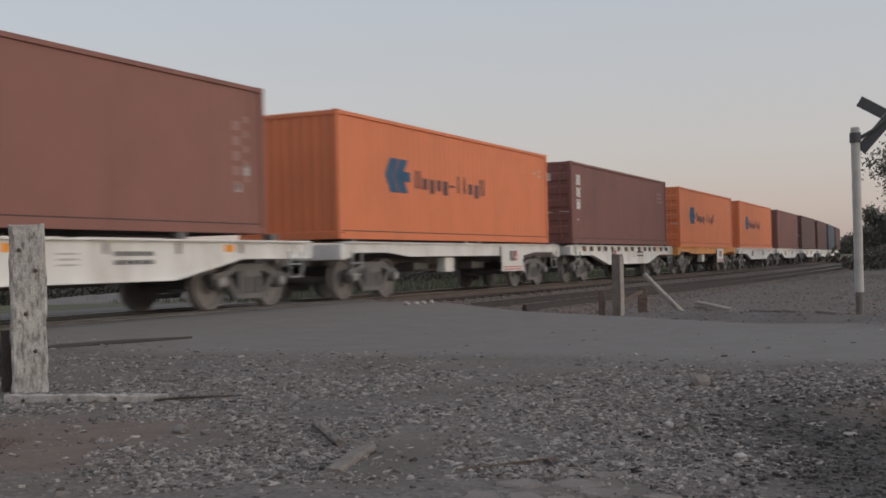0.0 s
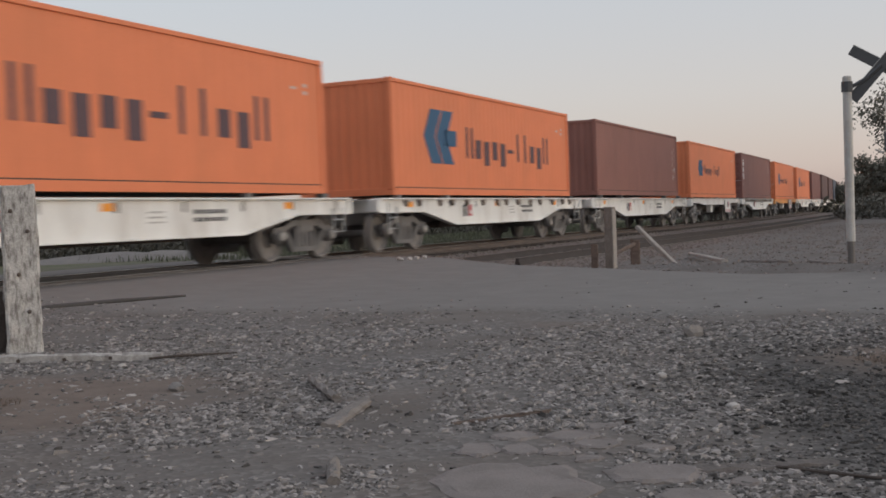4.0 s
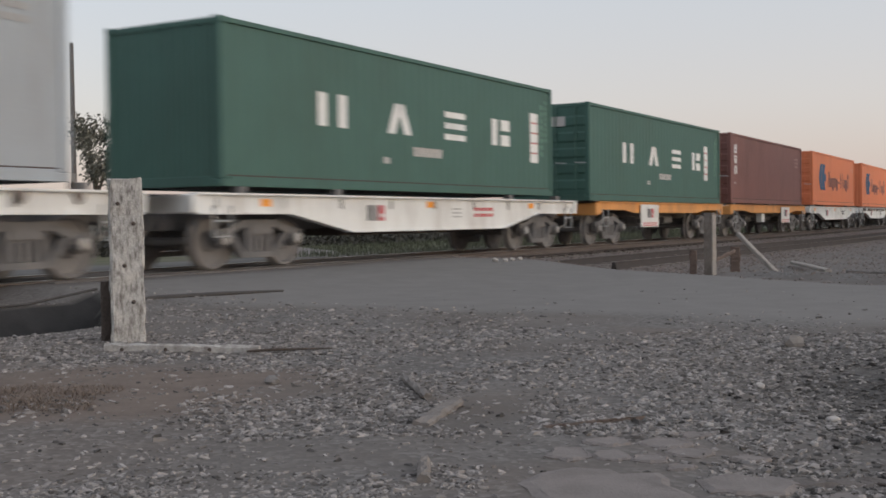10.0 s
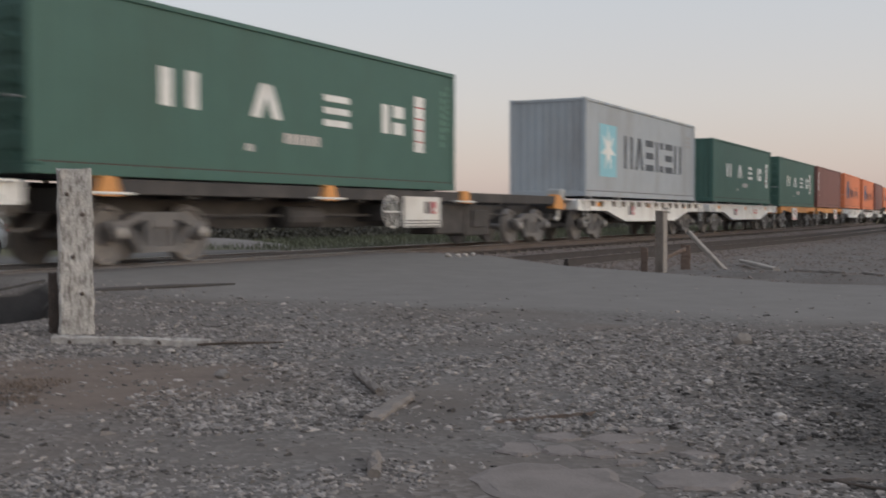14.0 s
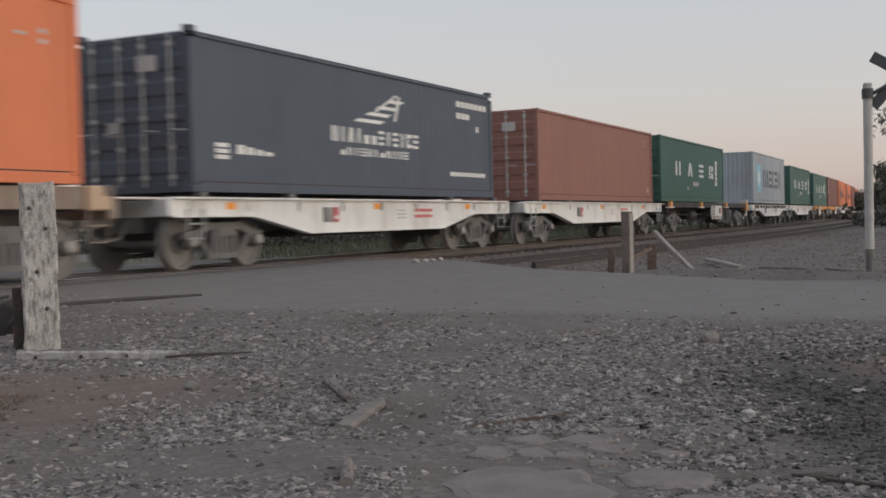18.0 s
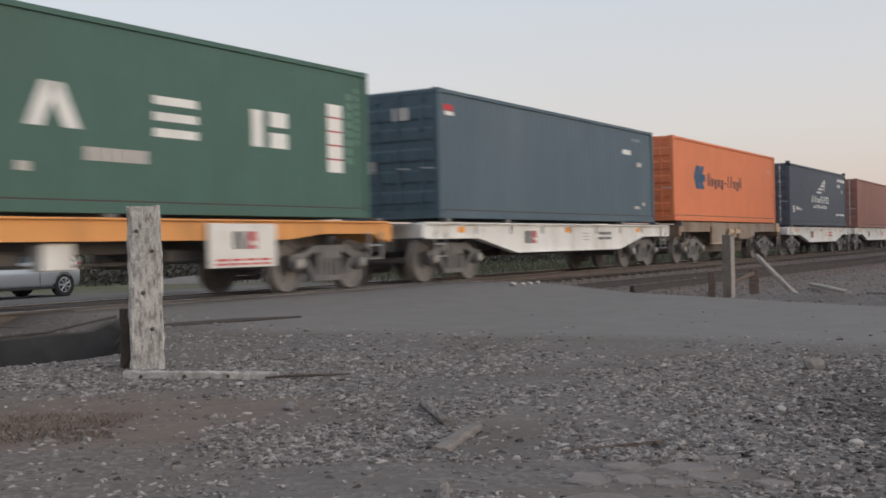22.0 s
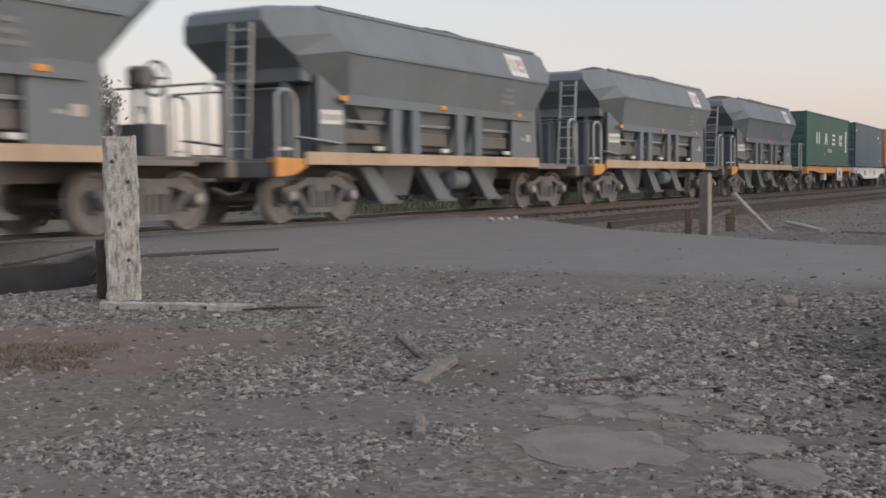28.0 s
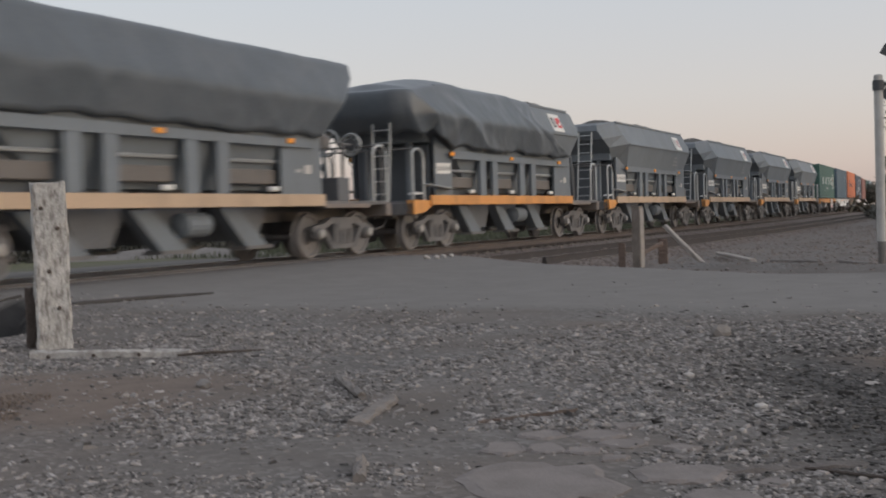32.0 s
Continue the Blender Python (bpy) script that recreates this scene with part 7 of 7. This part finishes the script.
# ---------------------------------------------------------------- parked car beyond the track
def build_car():
    silver = mat("silver_car_paint", (0.43, 0.455, 0.485), 0.3, 0.4, 0.03, 3, 60, 0.0, coat=0.5)
    glass = mat("dark_car_glass", (0.03, 0.035, 0.04), 0.06, 0, 0.02, 3, 30, 0.0, spec=0.8)
    black = mat("black_plastic", (0.03, 0.03, 0.032), 0.6, 0, 0.1, 5, 60, 0.1)
    rubber = mat("tyre_rubber", (0.028, 0.028, 0.03), 0.85, 0, 0.15, 8, 80, 0.2)
    alloy = mat("alloy_rim", (0.55, 0.56, 0.57), 0.3, 0.8, 0.05)
    f, r = Vector((-14.27, 26.96, 0)), Vector((-13.2, 29.35, 0))
    mid = (f + r) / 2 + Vector((-0.74, 0.33, 0))
    yaw = math.degrees(math.atan2(f.y - r.y, f.x - r.x))
    car = thing("parked_car", "silver hatchback car parked on the far side of the crossing", "car", m=pose(mid.x, mid.y, -0.42, 0, 0, yaw))
    hw = 0.86
    # body: cross-sections along the length (x, half width, low z, belt z)
    secs = [(-2.0, 0.70, 0.42, 0.86), (-1.92, 0.80, 0.30, 0.95), (-1.5, 0.86, 0.24, 1.00), (-0.4, 0.87, 0.22, 0.97), (0.6, 0.87, 0.22, 0.94), (1.2, 0.85, 0.22, 0.90), (1.75, 0.80, 0.24, 0.80), (2.02, 0.66, 0.30, 0.66), (2.10, 0.50, 0.36, 0.58)]
    bm = bmesh.new()
    loops = []
    for x, w, lo, hi in secs:
        pr = [(-w * 0.92, lo), (-w, lo + 0.14), (-w, (lo + hi) / 2), (-w * 0.96, hi - 0.06), (-w * 0.84, hi), (w * 0.84, hi), (w * 0.96, hi - 0.06), (w, (lo + hi) / 2), (w, lo + 0.14), (w * 0.92, lo)]
        loops.append([bm.verts.new((x, y, z)) for y, z in pr])
    for a_, b_ in zip(loops, loops[1:]):
        for k in range(10):
            bm.faces.new((a_[k], b_[k], b_[(k + 1) % 10], a_[(k + 1) % 10]))
    bm.faces.new(loops[0])
    bm.faces.new(loops[-1][::-1])
    bmesh.ops.recalc_face_normals(bm, faces=bm.faces[:])
    body = part("body", bm, silver, car, smooth_faces=True)
    # cabin: glass with a painted roof and pillars
    bm = bmesh.new()
    cab = [(-1.85, 0.70, 0.96), (-1.45, 0.58, 1.40), (0.05, 0.58, 1.46), (1.05, 0.72, 0.93)]
    rows_ = [[bm.verts.new((x, -w, z)), bm.verts.new((x, w, z))] for x, w, z in cab]
    base_ = [[bm.verts.new((x, -0.78, 0.92)), bm.verts.new((x, 0.78, 0.92))] for x in (-1.8, -1.45, 0.05, 1.05)]
    for i in range(3):
        bm.faces.new((rows_[i][0], rows_[i + 1][0], rows_[i + 1][1], rows_[i][1]))
        bm.faces.new((base_[i][0], base_[i + 1][0], rows_[i + 1][0], rows_[i][0]))
        bm.faces.new((base_[i][1], rows_[i][1], rows_[i + 1][1], base_[i + 1][1]))
    bm.faces.new((base_[0][0], rows_[0][0], rows_[0][1], base_[0][1]))
    bmesh.ops.recalc_face_normals(bm, faces=bm.faces[:])
    part("cabin_glass", bm, glass, car)
    part("roof", prism([(-1.62, 1.36), (-1.45, 1.415), (-0.7, 1.465), (0.08, 1.475), (0.22, 1.41), (0.05, 1.43), (-0.7, 1.44), (-1.4, 1.385)], -0.60, 0.60), silver, car)
    for sd in (-1, 1):
        for a_, b_ in (((-1.8, 0.95), (-1.48, 1.39)), ((-0.55, 0.95), (-0.62, 1.43)), ((0.12, 1.43), (1.05, 0.93))):
            part("pillar", tube([(a_[0], 0.77 * sd, a_[1]), (b_[0], 0.60 * sd, b_[1])], 0.035), silver, car)
        part("door_seam", box(-0.50, -0.485, min(0.872 * sd, 0.876 * sd), max(0.872 * sd, 0.876 * sd), 0.34, 0.92), black, car)
        part("door_handle", box(-0.40, -0.22, min(0.87 * sd, 0.895 * sd), max(0.87 * sd, 0.895 * sd), 0.78, 0.81, 0.006), black, car)
        part("sill_strip", box(-0.95, 0.9, min(0.84 * sd, 0.88 * sd), max(0.84 * sd, 0.88 * sd), 0.22, 0.30, 0.01), black, car)
        part("headlight", prism([(1.62, 0.66), (1.98, 0.60), (1.86, 0.72), (1.55, 0.76)], 0.52 * sd, 0.80 * sd), mat("headlight_lens", (0.62, 0.64, 0.66), 0.1, 0.2, 0.02), car)
        part("tail_light", box(-1.98, -1.84, min(0.62 * sd, 0.80 * sd), max(0.62 * sd, 0.80 * sd), 0.72, 0.92, 0.02), mat("tail_lens", (0.35, 0.03, 0.03), 0.2, 0, 0.05), car)
        part("mirror", box(0.62, 0.78, min(0.84 * sd, 1.0 * sd), max(0.84 * sd, 1.0 * sd), 0.92, 1.05, 0.03), silver, car)
        for x in (-1.31, 1.31):
            part("wheel_arch", hoop(0.335, 0.022), black, car, m=pose(x, 0.855 * sd - (0.01 if sd > 0 else 0.01), 0.32))
            wheel = part("wheel", lathe([(0.20, -0.09), (0.30, -0.10), (0.315, -0.06), (0.315, 0.06), (0.30, 0.10), (0.20, 0.09)], "y", 24), rubber, car, m=pose(x, 0.78 * sd, 0.315))
            part("rim", hoop(0.195, 0.016), alloy, wheel, m=pose(0, 0.095 * sd, 0))
            for k in range(7):
                a_ = 2 * math.pi * k / 7
                part("rim_spoke", tube([(0.0, 0.10 * sd, 0.0), (0.19 * math.cos(a_), 0.10 * sd, 0.19 * math.sin(a_))], 0.026, 5), alloy, wheel)
    part("grille", box(2.04, 2.125, -0.36, 0.36, 0.50, 0.57, 0.01), black, car)
    part("lower_grille", box(2.0, 2.115, -0.42, 0.42, 0.33, 0.42, 0.01), black, car)
    part("front_plate", box(2.105, 2.13, -0.19, 0.19, 0.43, 0.49, 0.004), WHITEMARK, car)


build_car()


# ---------------------------------------------------------------- motion
def travelled(t):
    """How far the train has gone at t seconds."""
    u = t - 16
    gain = 0.188 * math.log1p(math.exp((t - 22.7) / 0.8))
    return 8.2646 * u + 0.0036 * u * u + gain


def wagon_pose(mid, cc, t):
    s = mid + travelled(t)
    a, b = track(s - cc / 2), track(s + cc / 2)
    m = (a + b) / 2
    return pose(m.x, m.y, 0, 0, 0, math.degrees(math.atan2(b.y - a.y, b.x - a.x)))


def motions():
    times = [k * 0.5 for k in range(65)]
    for w, mid, cc in WAGONS:
        walk(w, [(t, wagon_pose(mid, cc, t)) for t in times])
    for c, wi, off, z in CONTAINERS:
        walk(c, [(t, wagon_pose(WAGONS[wi][1], WAGONS[wi][2], t) @ pose(off, 0, z)) for t in times])
    for ob, wi in OTHER:
        walk(ob, [(t, wagon_pose(WAGONS[wi][1], WAGONS[wi][2], t)) for t in times])
    turns = [(k / FPS, math.degrees((travelled(k / FPS) - travelled(0)) / WHEEL_R)) for k in range(32 * FPS + 1)]
    for wheels, x in ((WHEELS_FRONT, AXLE), (WHEELS_REAR, -AXLE)):
        lead = wheels[0]
        walk(lead, [(t, pose(x, 0, WHEEL_R, 0, a, 0)) for t, a in turns])
        rolling = lead.animation_data
        for ob in [o for o in bpy.data.objects if o.name.startswith("wheelset") and o is not lead and abs(o.matrix_basis.translation.x - x) < 0.01]:
            ob.rotation_mode = "QUATERNION"
            ob.animation_data_create()
            ob.animation_data.action = rolling.action
            ob.animation_data.action_slot = rolling.action_slot


motions()
